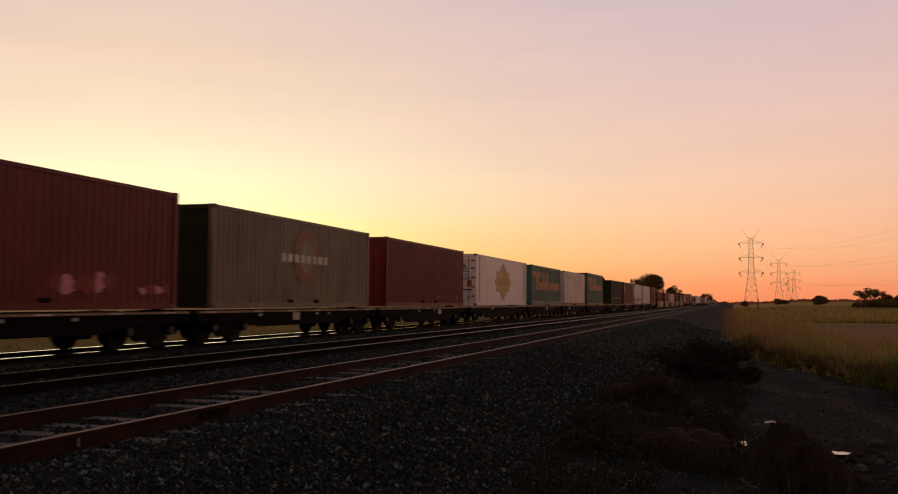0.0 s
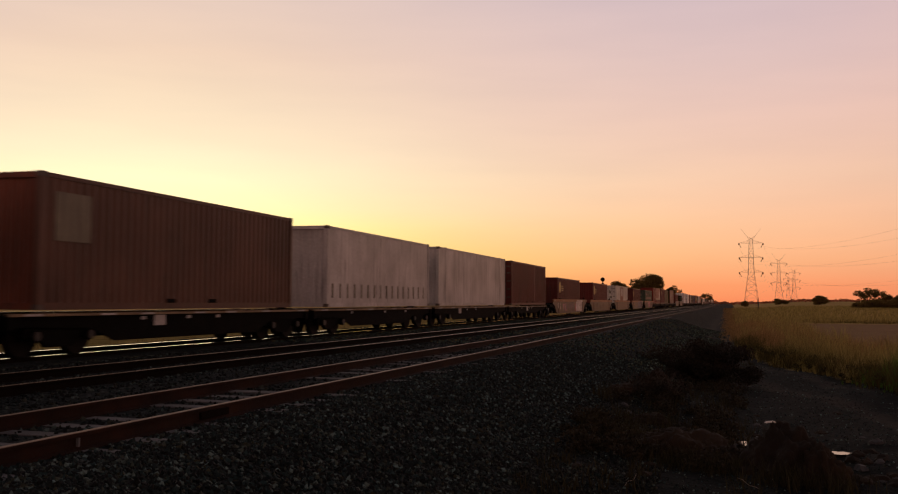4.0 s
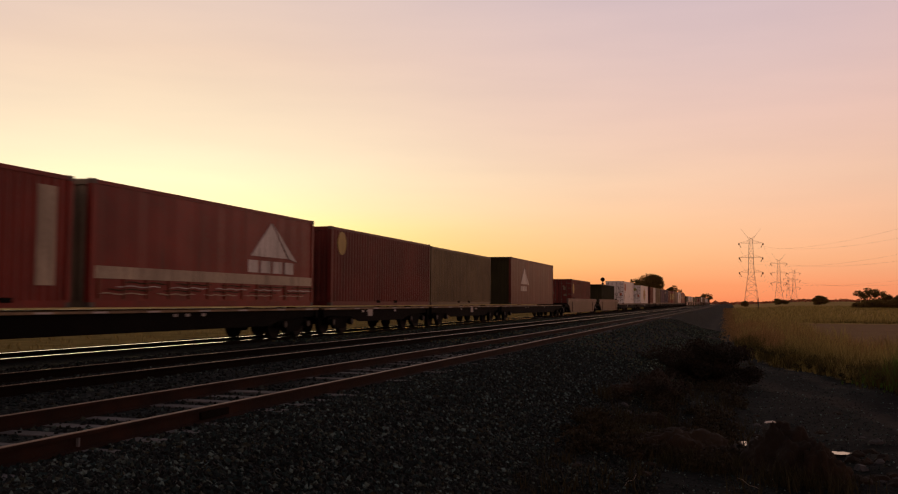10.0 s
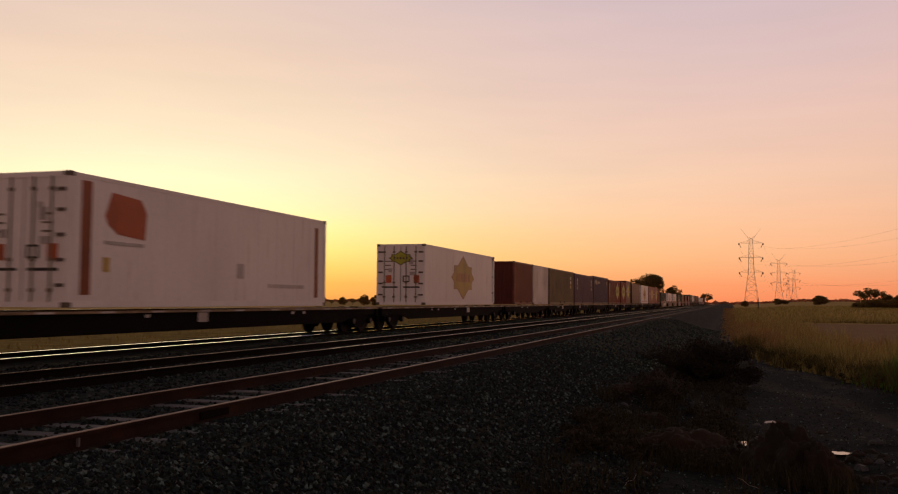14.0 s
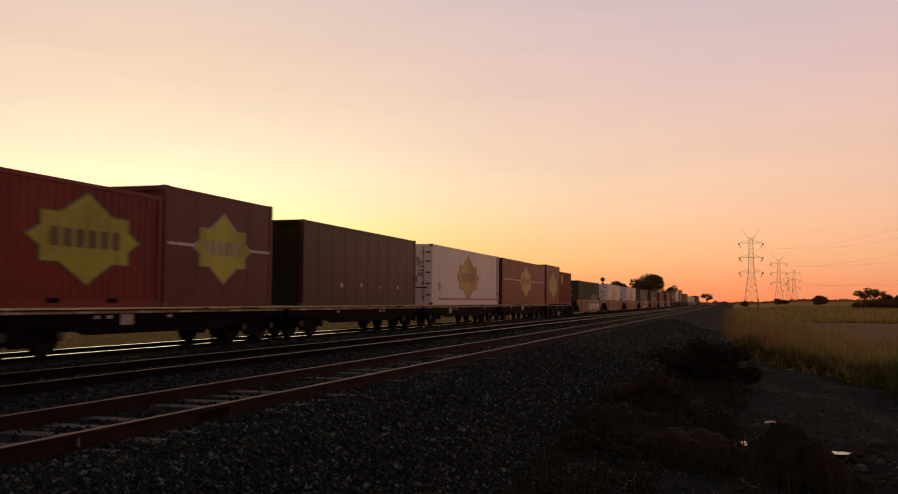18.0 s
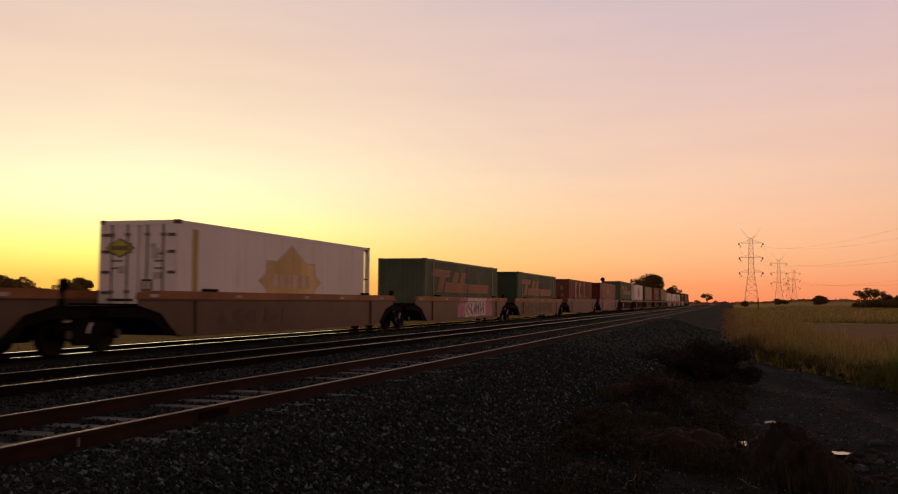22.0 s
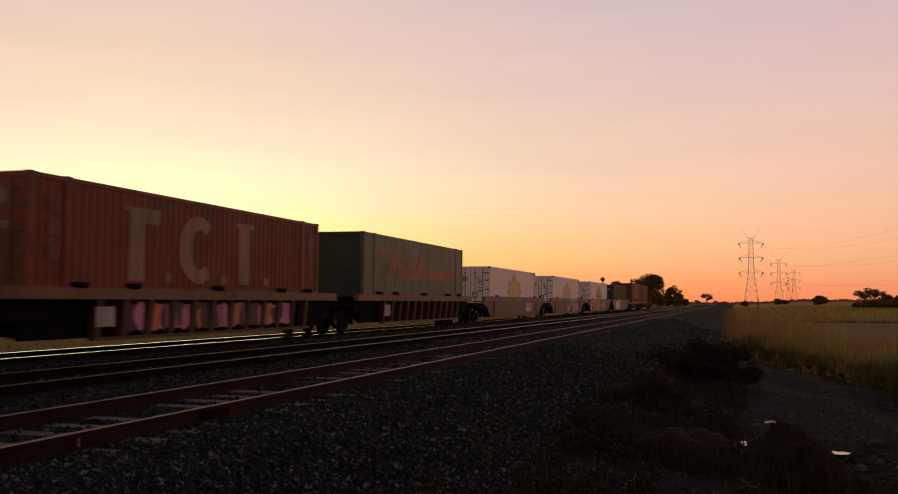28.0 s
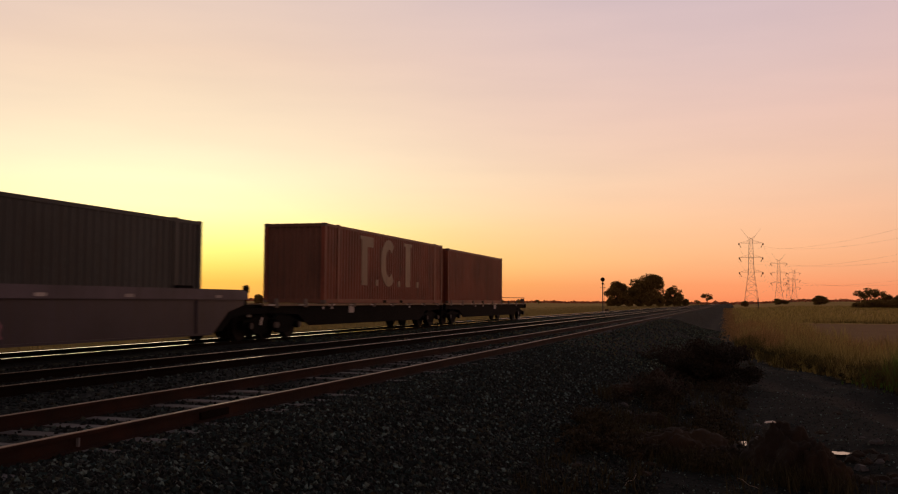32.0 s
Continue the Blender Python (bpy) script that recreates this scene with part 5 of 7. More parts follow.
    plate(c, "disc_mark", ellipse(-1.8, 2.1, 0.38, 0.45), X44, "yellow")
    # long string of wells
    c = container(607.16, 14.63, W2, W1, "green", "dark green corrugated container with doors facing forward", "corrugated", 2.5, True, inner=True)
    plate(c, "orange_panel", rect(1.0, 6.0, 0.9, 1.6), X50, "fadedrust")
    for u in (629.16, 650.73):
        c = container(u, 14.02, W2 + 0.07, W1, "white", "white refrigerated container with doors, in a well wagon", "panelled", 2.5, True, recess=0.5, emblem=-0.58)
        badge(c, X50, -0.1, 1.42, 1.18, "sand", "paleyellow")
        plate(c, "yellow_stripe", rect(-6.25, -6.0, 0.3, 2.75), X50, "yellow")
    for u, end in ((672.2, None), (693.12, "green")):
        c = container(u, 14.63, W2, W1, "sage", "grey green container with leaning orange logo shapes, in a well wagon", "corrugated", 2.5, end=end, inner=True)
        slanted_logo(c, X50, -6.3, 1.3, 1.42, 0.66, "rustorange")
    c = container(714.66, 14.63, W2, W1, "rust", "rust red corrugated container with cream block shapes, in a well wagon", "corrugated", 2.5, True, inner=True)
    block_logo(c, X50, -4.3, 1.2, 1.2, 0.75)
    c = container(736.06, 14.63, W2 + 0.1, W1, "maroon", "maroon panelled container with a dull yellow badge, in a well wagon", "panelled", 2.5, inner=True)
    badge(c, X50, 0.0, 1.5, 1.2, "maroon", "dullyellow")
    # ribbed skeletal wagons
    R1, R2 = 1.43, 2.6
    c = container(756.56, 14.63, R2 + 0.07, R1, "sage", "grey green container with leaning orange logo shapes", "corrugated", 2.5, True, inner=True)
    slanted_logo(c, X50, -5.6, 0.97, 1.42, 0.66, "rustorange")
    c = container(775.77, 14.02, R2, R1, "white", "white refrigerated container with a dark vent at its end", "panelled", 2.5)
    part("vent", box_mesh("vent", PAINT["window"], -0.9, 0.1, -0.02, 0.02, 1.4, 2.35), None, c, "dark vent").matrix_basis = pose(0.3, -7.0, 0)
    badge(c, X50, 0.0, 1.3, 1.05, "cream", "cream", False)
    c = container(794.45, 14.63, R2, R1, "sage", "grey green container with leaning orange logo shapes", "panelled", 2.5, end="green", inner=True)
    slanted_logo(c, X50, -5.6, 0.95, 1.42, 0.66, "rustorange")
    c = container(813.56, 14.63, R2, R1, "rust", "rust red corrugated container with big cream block shapes", "corrugated", 2.5, True, inner=True)
    block_logo(c, X50, -4.35, 0.3, 1.22, 0.93)
    for y in (-6.7, 6.5):
        for z in (0.7, 1.25, 1.75):
            plate(c, "lettering_bar", rect(y, y + 0.35, z, z + 0.36), X50, "brown")
    c = container(832.58, 14.63, R2 + 0.08, R1, "sage", "grey green container with leaning orange logo shapes", "panelled", 2.5, end="green", inner=True)
    slanted_logo(c, X50, -5.6, 0.95, 1.42, 0.66, "rustorange")
    # last wells and tail
    for u in (853.44, 874.98, 896.59):
        c = container(u, 14.02, W2 + 0.07, W1, "white", "white refrigerated container with doors and yellow badge, in a well wagon", "panelled", 2.5, True, recess=0.5, emblem=-0.58)
        badge(c, X50, -0.1, 1.45, 1.2, *(() if u > 880 else ("sand", "paleyellow")))
        if u > 880:
            plate(c, "yellow_stripe", rect(-6.4, -6.1, 0.3, 2.75), X50, "yellow")
    c = container(917.39, 14.63, W2 + 0.1, W1, "slate", "dark slate blue corrugated container in a well wagon", "corrugated", 2.5, inner=True)
    for x, l, z, h in ((-0.8, 1.6, 2.38, 0.13), (-0.75, 0.3, 2.16, 0.05), (-0.3, 0.42, 2.16, 0.05), (0.3, 0.3, 2.16, 0.05), (-0.75, 0.3, 2.04, 0.05), (-0.3, 0.42, 2.04, 0.05), (0.3, 0.3, 2.04, 0.05), (-0.3, 0.42, 1.92, 0.05)):
        part("lettering_bar", box_mesh("lettering_bar", PAINT["plate" if h > 0.1 else "dullyellow"], x, x + l, -7.33, -7.24, z, z + h), None, c)
    c = container(940.4, 14.63, 2.97, FLAT, "rust", "rust brown corrugated container with cream block shapes", "corrugated", 2.5, end="brown", inner=True)
    block_logo(c, X50, -4.25, 0.73, 1.2, 1.0)
    container(956.2, 12.19, 2.9, FLAT, "rust", "plain rust brown corrugated container at the train's tail")


def lug_mesh():
    bm = bmesh.new()
    prism_x(bm, [(-0.12, -0.1), (0.12, -0.1), (0.12, 0.05), (0.05, 0.2), (-0.05, 0.2), (-0.12, 0.05)], -0.035, 0.035)
    return mesh_of("deck_lug", bm, PAINT["castings"])


def tail_rail_mesh():
    """Low handrail and marker bracket at the end of the train."""
    bm = bmesh.new()
    for x in (-1.1, 1.1):
        tube(bm, (x, 0, -0.3), (x, 0, 0.42), 0.022, n=6)
    tube(bm, (-1.1, 0, 0.42), (1.1, 0, 0.42), 0.02, n=6)
    box(bm, 0.85, 1.1, -0.05, 0.05, 0.1, 0.36)
    return mesh_of("tail_rail", bm, PAINT["castings"])


def wagons():
    flats = ((8.95, 23.0), (23.0, 37.15), (37.15, 51.75), (51.75, 67.8), (67.8, 82.2), (82.2, 96.85), (96.85, 114.2), (114.2, 131.3), (131.3, 146.2), (146.2, 160.5), (160.5, 176.95),
             (176.95, 191.0), (299.15, 319.35), (319.35, 332.3), (332.3, 347.2), (347.2, 370.6), (413.7, 439.5), (439.5, 462.5), (462.5, 478.15), (478.15, 491.1), (491.1, 504.0), (504.0, 517.1),
             (517.1, 530.3), (530.3, 544.3), (544.3, 558.9), (558.9, 574.7), (574.7, 590.2), (590.2, 603.6), (935.5, 955.6), (955.6, 976.2))
    for i, (a, b) in enumerate(flats):
        w = flat_wagon(a, b, i, ((0.3 + 0.4 * ((i * 7) % 5) / 5, 0.5),) if i % 3 else (), deck=1.13 if a > 900 else (0.935 if a < 200 else 0.975))
        if i >= len(flats) - 2:
            for s in (-1, 1):
                for k in range(9):
                    part("deck_lug", cached("deck_lug", lug_mesh), None, w).matrix_basis = pose(s * 1.2, -(b - a) / 2 + 1.2 + k * ((b - a) - 2.4) / 8, 1.13)
        if i == len(flats) - 1:
            part("tail_rail", cached("tail_rail", tail_rail_mesh), None, w).matrix_basis = pose(0, (b - a) / 2 - 0.45, 1.12)
    for i, c in enumerate((201.85, 223.4, 245.1, 266.7, 288.4)):
        w = well_wagon(c, "well", "chord", "rusty brown well wagon with an orange brown top edge", i == 0)
        if i == 0:
            spray(w, 1.307, -7.2, -5.2, 0.6, 1.2, ["wellgrey", "beige", "wellgrey"], 41, 6, 0.35)
            spray(w, 1.307, -4.6, -2.2, 0.45, 1.22, ["grey", "pink", "wellpurple"], 42, 6, 0.5)
            spray(w, 1.307, -1.4, 1.6, 0.4, 1.25, ["wellpurple", "plumchord"], 45, 7, 0.5)
            graffiti(w, 2.9, 6.5, 0.34, 1.47, "silver", "wellpurple", 40, 0.8, 0.14, "silver", 0.15)
            spray(w, 1.307, 2.2, 2.9, 0.4, 1.25, ["red", "wellpurple"], 46, 3, 0.25)
        if i == 1:
            spray(w, 1.307, -5.6, 2.0, 0.5, 1.15, ["wellgrey", "well", "rib"], 47, 9, 0.6)
        if i == 3:
            graffiti(w, 0.2, 6.6, 0.34, 1.48, "plumchord", "blue", 2, 0.9, 0.12, "blue", 0.35)
            spray(w, 1.307, -5.6, -4.3, 0.75, 1.15, ["chord"], 48, 3, 0.4)
        if i == 4:
            graffiti(w, -1.7, 1.7, 0.36, 1.48, "pink", "wellpurple", 43, 0.8, 0.15, "pink", 0.1)
            spray(w, 1.307, -5.2, -3.6, 0.7, 1.1, ["wellgrey", "grey"], 49, 4, 0.3)
    for i, c in enumerate((381.5, 402.8)):
        well_wagon(c, "wellgrey", "greychord", "plain grey brown well wagon", i == 0, 21.4)
    for i, c in enumerate((614.5, 636.2, 657.75, 679.3, 700.5, 722.0, 743.4)):
        plum = i >= 5
        w = well_wagon(c, "wellpurple" if plum else "well", "plumchord" if plum else "chord", "faded plum well wagon with sprayed paint" if plum else "rusty brown well wagon with an orange brown top edge", i == 0, 21.45)
        if i == 0:
            graffiti(w, -1.6, 7.0, 0.34, 1.3, "silver", "black", 3, 1.0, 0.15, "grey", 0.4)
            spray(w, 1.386, -2.4, 5.6, 1.29, 1.49, ["greenblue", "silver", "blue"], 56, 16, 0.45)
        if i in (1, 2):
            spray(w, 1.307, -5.5, -1.0, 0.55, 1.1, ["rib", "well", "rib"], 60 + i, 8, 0.35)
        if i == 3:
            graffiti(w, -1.5, 5.0, 0.34, 1.49, "pink", "pink", 52, 1.6, 0.2, "pink", 0.6)
            graffiti(w, -0.5, 3.7, 0.36, 1.49, "silver", "silver", 57, 0.9, 0.2, "silver", 0.2, (1.324, 1.403))
            graffiti(w, -0.3, 3.4, 0.5, 1.2, "purple", "purple", 4, 0.75, 0.02, None, 0, (1.338, 1.417))
        if i == 4:
            graffiti(w, -7.0, 5.0, 0.4, 1.24, "wellgrey", "black", 6, 1.3, 0.1)
        if i == 6:
            graffiti(w, -5.4, 3.2, 0.36, 1.56, "pink", "red", 54, 1.0, 0.14, "pink", 0.3)
            spray(w, 1.324, -5.7, 3.4, 0.4, 1.27, ["red", "blue", "yellow", "wellpurple", "greenblue"], 58, 15, 0.28)
            spray(w, 1.403, -5.0, 3.2, 1.3, 1.55, ["blue", "red", "greenblue"], 55, 10, 0.3)
    for i, c in enumerate((763.9, 782.8, 801.8, 820.9, 839.95)):
        w = ribbed_wagon(c, "brown ribbed skeletal wagon with stencilled placards", i == 0)
        if i in (2, 3):
            for j in range(9):
                y = -4.18 + j * 1.02
                spray(w, 1.2, y + 0.14, y + 0.88, 0.46, 1.22, ["spray_orange", "wellpurple"] if j % 2 else ["wellpurple", "pink"], 60 + 10 * i + j, 2, 0.2, "pink" if (i + j) % 3 else "wellpurple")
    for i, c in enumerate((860.45, 882.0, 903.6, 924.7)):
        w = well_wagon(c, "greyplum" if i == 3 else "wellpurple", "greyplumchord" if i == 3 else "plumchord", "faded plum well wagon with sprayed paint", i == 0, 21.5)
        if i == 0:
            graffiti(w, 2.9, 5.2, 0.5, 1.27, "silver", "pink", 11, 0.7, 0.07, "plumchord", 0.2)
        if i == 1:
            spray(w, 1.307, -0.6, 5.4, 0.36, 1.28, ["plumchord", "silver", "wellpurple", "spray_orange", "plumchord", "blue"], 72, 22, 0.4)
            spray(w, 1.386, 0.4, 4.4, 1.3, 1.57, ["plumchord", "silver", "pink"], 78, 9, 0.3)
            scribble(w, 1.34, 0.0, 5.0, 0.42, 1.24, "silver", 79, 8)
        if i == 2:
            graffiti(w, -6.5, -1.75, 0.36, 1.55, "spray_orange", "fadedrust", 8, 1.18, 0.3, "silver", 0.75, bubble=True)
            scribble(w, 1.307, 1.7, 4.2, 0.42, 1.22, "pink", 9, 9, 0.045)
            scribble(w, 1.308, 1.9, 4.0, 0.45, 1.2, "silver", 19, 7, 0.035)
            scribble(w, 1.386, 2.2, 4.2, 1.33, 1.55, "silver", 12, 5, 0.02)
            scribble(w, 1.307, 6.2, 7.2, 0.6, 1.2, "silver", 13, 2, 0.04)
        if i == 3:
            graffiti(w, -6.7, -1.4, 0.36, 1.56, "silver", "brown", 10, 1.3, 0.15, "pink", 0.7, bubble=True)


consist()
wagons()


# ---- lineside things ----
def signal_mast():
    t = tagged(new("railway_signal"), "tall dark railway signal mast with a round head", "railway signal")
    t.matrix_world = pose(-23.85, 183, -1.3, 0, 0, -8)
    bm = bmesh.new()
    tube(bm, (0, 0, 0), (0, 0, 6.6), 0.09, 0.07, 10)
    part("mast", bm, POST, t)
    bm = bmesh.new()
    box(bm, -0.35, 0.35, -0.35, 0.35, 0, 0.25)
    part("base", bm, POST, t)
    bm = bmesh.new()
    tube(bm, (0, -0.06, 6.9), (0, -0.16, 6.9), 0.42, n=24)
    tube(bm, (0, -0.06, 6.1), (0, -0.14, 6.1), 0.22, n=16)
    h = part("head", bm, PAINT["under"], t)
    bm = bmesh.new()
    tube(bm, (0, -0.16, 6.95), (0, -0.2, 6.95), 0.12, n=14)
    part("lens", bm, GLASS_LENS, h)
    bm = bmesh.new()
    box(bm, -0.5, 0.5, -0.02, 0.6, 5.3, 5.36)
    part("platform", bm, GALV, t)
    bm = bmesh.new()
    for s in (-0.2, 0.2):
        tube(bm, (s, 0.35, 0), (s, 0.35, 6.2), 0.025, n=5)
    for i in range(20):
        tube(bm, (-0.2, 0.35, 0.3 + i * 0.3), (0.2, 0.35, 0.3 + i * 0.3), 0.018, n=4)
    part("ladder", bm, GALV, t)
    bm = bmesh.new()
    box(bm, 0.5, 1.1, -0.3, 0.3, 0, 1.2)
    part("relay_box", bm, POST, t)


signal_mast()


def pylon_master():
    """Lattice transmission tower, 45 m, with three cross arms and a forked top."""
    t = tagged(new("transmission_tower"), "steel lattice transmission tower with three cross arms", "pylon", "towers of the power line")
    lv = [(0, 4.4), (8, 3.5), (15, 2.5), (19, 1.9), (28, 1.45), (37, 1.2), (39.5, 1.1)]
    r = 0.075
    for sx in (-1, 1):
        for sy in (-1, 1):
            bm = bmesh.new()
            for (za, wa), (zb, wb) in zip(lv, lv[1:]):
                tube(bm, (sx * wa, sy * wa, za), (sx * wb, sy * wb, zb), r, n=4)
            part("leg", bm, GALV, t)
    for k in range(4):
        bm = bmesh.new()
        zs = [0, 5, 9.5, 13, 16, 19, 22, 25, 28, 31, 34, 37, 39.5]

        def wid(z):
            for (za, wa), (zb, wb) in zip(lv, lv[1:]):
                if za <= z <= zb:
                    return wa + (wb - wa) * (z - za) / (zb - za)
        for za, zb in zip(zs, zs[1:]):
            wa, wb = wid(za), wid(zb)
            p = [(-wa, -wa, za), (wa, -wa, za), (-wb, -wb, zb), (wb, -wb, zb)]
            q = [tuple(Matrix.Rotation(k * math.pi / 2, 3, "Z") @ Vector(v)) for v in p]
            tube(bm, q[0], q[3], 0.035, n=3)
            tube(bm, q[1], q[2], 0.035, n=3)
            tube(bm, q[2], q[3], 0.04, n=3)
        part("bracing", bm, GALV, t)
    for z, w in ((37.0, 7.4), (28.6, 7.2), (20.0, 7.2)):
        bm = bmesh.new()
        for sy in (-1, 1):
            tube(bm, (-w, 0, z), (0, sy * 1.2, z), 0.07, n=4)
            tube(bm, (w, 0, z), (0, sy * 1.2, z), 0.07, n=4)
        for s in (-1, 1):
            tube(bm, (s * w, 0, z), (s * 1.2, 0, z + 1.7), 0.07, n=4)
            for k in range(1, 5):
                x = s * (1.2 + (w - 1.2) * k / 5)
                tube(bm, (x, 0, z), (x - s * 0.6, 0, z + 1.7 * (1 - (k - 0.5) / 5)), 0.04, n=3)
        arm = part("cross_arm", bm, GALV, t)
        for s in (-1, 1):
            bm = bmesh.new()
            tube(bm, (s * w, 0, z - 0.1), (s * (w - 1.2), 0, z - 2.6), 0.18, n=6)
            tube(bm, (s * w, 0, z - 0.1), (s * (w + 0.2), 0, z - 1.2), 0.45, 0.2, n=6)
            part("insulator", bm, PAINT["under"], arm)
    for s in (-1, 1):
        bm = bmesh.new()
        tube(bm, (s * 1.0, 0, 39.0), (s * 6.2, 0, 45.5), 0.11, 0.06, 4)
        tube(bm, (-s * 1.0, 0, 39.3), (s * 2.2, 0, 40.8), 0.09, n=4)
        part("peak_horn", bm, GALV, t)
    return t


TOWERS = [(90, 212, 12), (11.7, 590, 4), (41.5, 897, -6), (72, 1186, -6), (81, 1470, -6)]
tower = pylon_master()
tower.matrix_world = pose(TOWERS[1][0], TOWERS[1][1], -1.0, 0, 0, 4) @ Matrix.Diagonal((0.93, 0.93, 1.03, 1))
for i, (x, y, a) in enumerate(TOWERS):
    if i != 1:
        copy_thing(tower, pose(x, y, -1.0, 0, 0, a))


def wires():
    for (xa, ya, _), (xb, yb, _) in zip(TOWERS, TOWERS[1:4]):
        for z in (36, 27.6, 19.0):
            for s in (-1, 1):
                off = s * (6.2 if z > 40 else 7.2)
                d = Vector((xb - xa, yb - ya, 0)).normalized()
                nrm = Vector((d.y, -d.x, 0)) * off
                bm = bmesh.new()
                pts = []
                for i in range(25):
                    k = i / 24
                    sag = 9.0 * 4 * k * (1 - k) * (0.6 if z > 40 else 1.0)
                    pts.append((xa + (xb - xa) * k + nrm.x, ya + (yb - ya) * k + nrm.y, z * 1.03 - 2 - sag))
                for p, q in zip(pts, pts[1:]):
                    tube(bm, p, q, 0.019, n=3)
                tagged(new("power_cable", mesh_of("power_cable", bm, CABLE)), "thin sagging power cable strung between lattice towers", "cable", "cables of the power line")


wires()


def leaf_cloud(centres, count, size, seed):
    """Many small leaf clumps, thick near the outside of overlapping boughs."""
    rng = np.random.RandomState(seed)
    n_c = len(centres)
    which = rng.randint(0, n_c, count)
    cen = np.array([c[:3] for c in centres])[which]
    rad = np.array([c[3] for c in centres])[which]
    d = rng.normal(size=(count, 3))
    d /= np.linalg.norm(d, axis=1)[:, None]
    r = rad * rng.uniform(0.35, 1.05, count) ** 0.6
    p = cen + d * r[:, None] * np.array([1, 1, 0.72])
    a = rng.normal(size=(count, 3))
    a /= np.linalg.norm(a, axis=1)[:, None]
    b = np.cross(a, rng.normal(size=(count, 3)))
    b /= np.linalg.norm(b, axis=1)[:, None]
    s = size * rng.uniform(0.5, 1.3, count)[:, None]
    v = np.stack([p - a * s, p + b * s * 0.45, p + a * s, p - b * s * 0.45], 1).reshape(-1, 3)
    f = np.arange(count * 4).reshape(-1, 4)
    return v.tolist(), f.tolist()


def tree(name, label, height, spread, seed, leaves=2600, leaf=0.34, low=0.3, mat=None, lobes=16):
    rng = random.Random(seed)
    t = tagged(new(name), label, "tree", "dusk trees")
    bm = bmesh.new()
    base = Vector((0, 0, -0.3))
    top = Vector((rng.uniform(-0.05, 0.05) * height, 0, height * 0.55))
    tube(bm, base, base.lerp(top, 0.5), height * 0.03, height * 0.022, 8)
    tube(bm, base.lerp(top, 0.5), top, height * 0.022, height * 0.01, 7)
    centres = []
    for i in range(lobes):
        a = 6.2832 * i / lobes + rng.uniform(-0.4, 0.4)
        z = height * rng.uniform(low + 0.1, 0.86)
        k = math.sin(max(0.0, min(1.0, (z / height - low) / (1 - low))) * 2.9 + 0.25)
        rr = spread * max(k, 0.25) * rng.uniform(0.45, 0.95)
        c = Vector((rr * math.cos(a), rr * math.sin(a), z))
        st = base.lerp(top, rng.uniform(0.45, 0.95))
        tube(bm, st, c, height * 0.011, height * 0.004, 5)
        centres.append((c.x, c.y, c.z, spread * rng.uniform(0.28, 0.42)))
    centres.append((0, 0, height * 0.84, spread * 0.38))
    part("trunk", bm, BARK, t)
    v, f = leaf_cloud(centres, leaves, leaf, seed)
    part("crown", raw_mesh("crown", v, f, mat or LEAF), None, t)
    return t


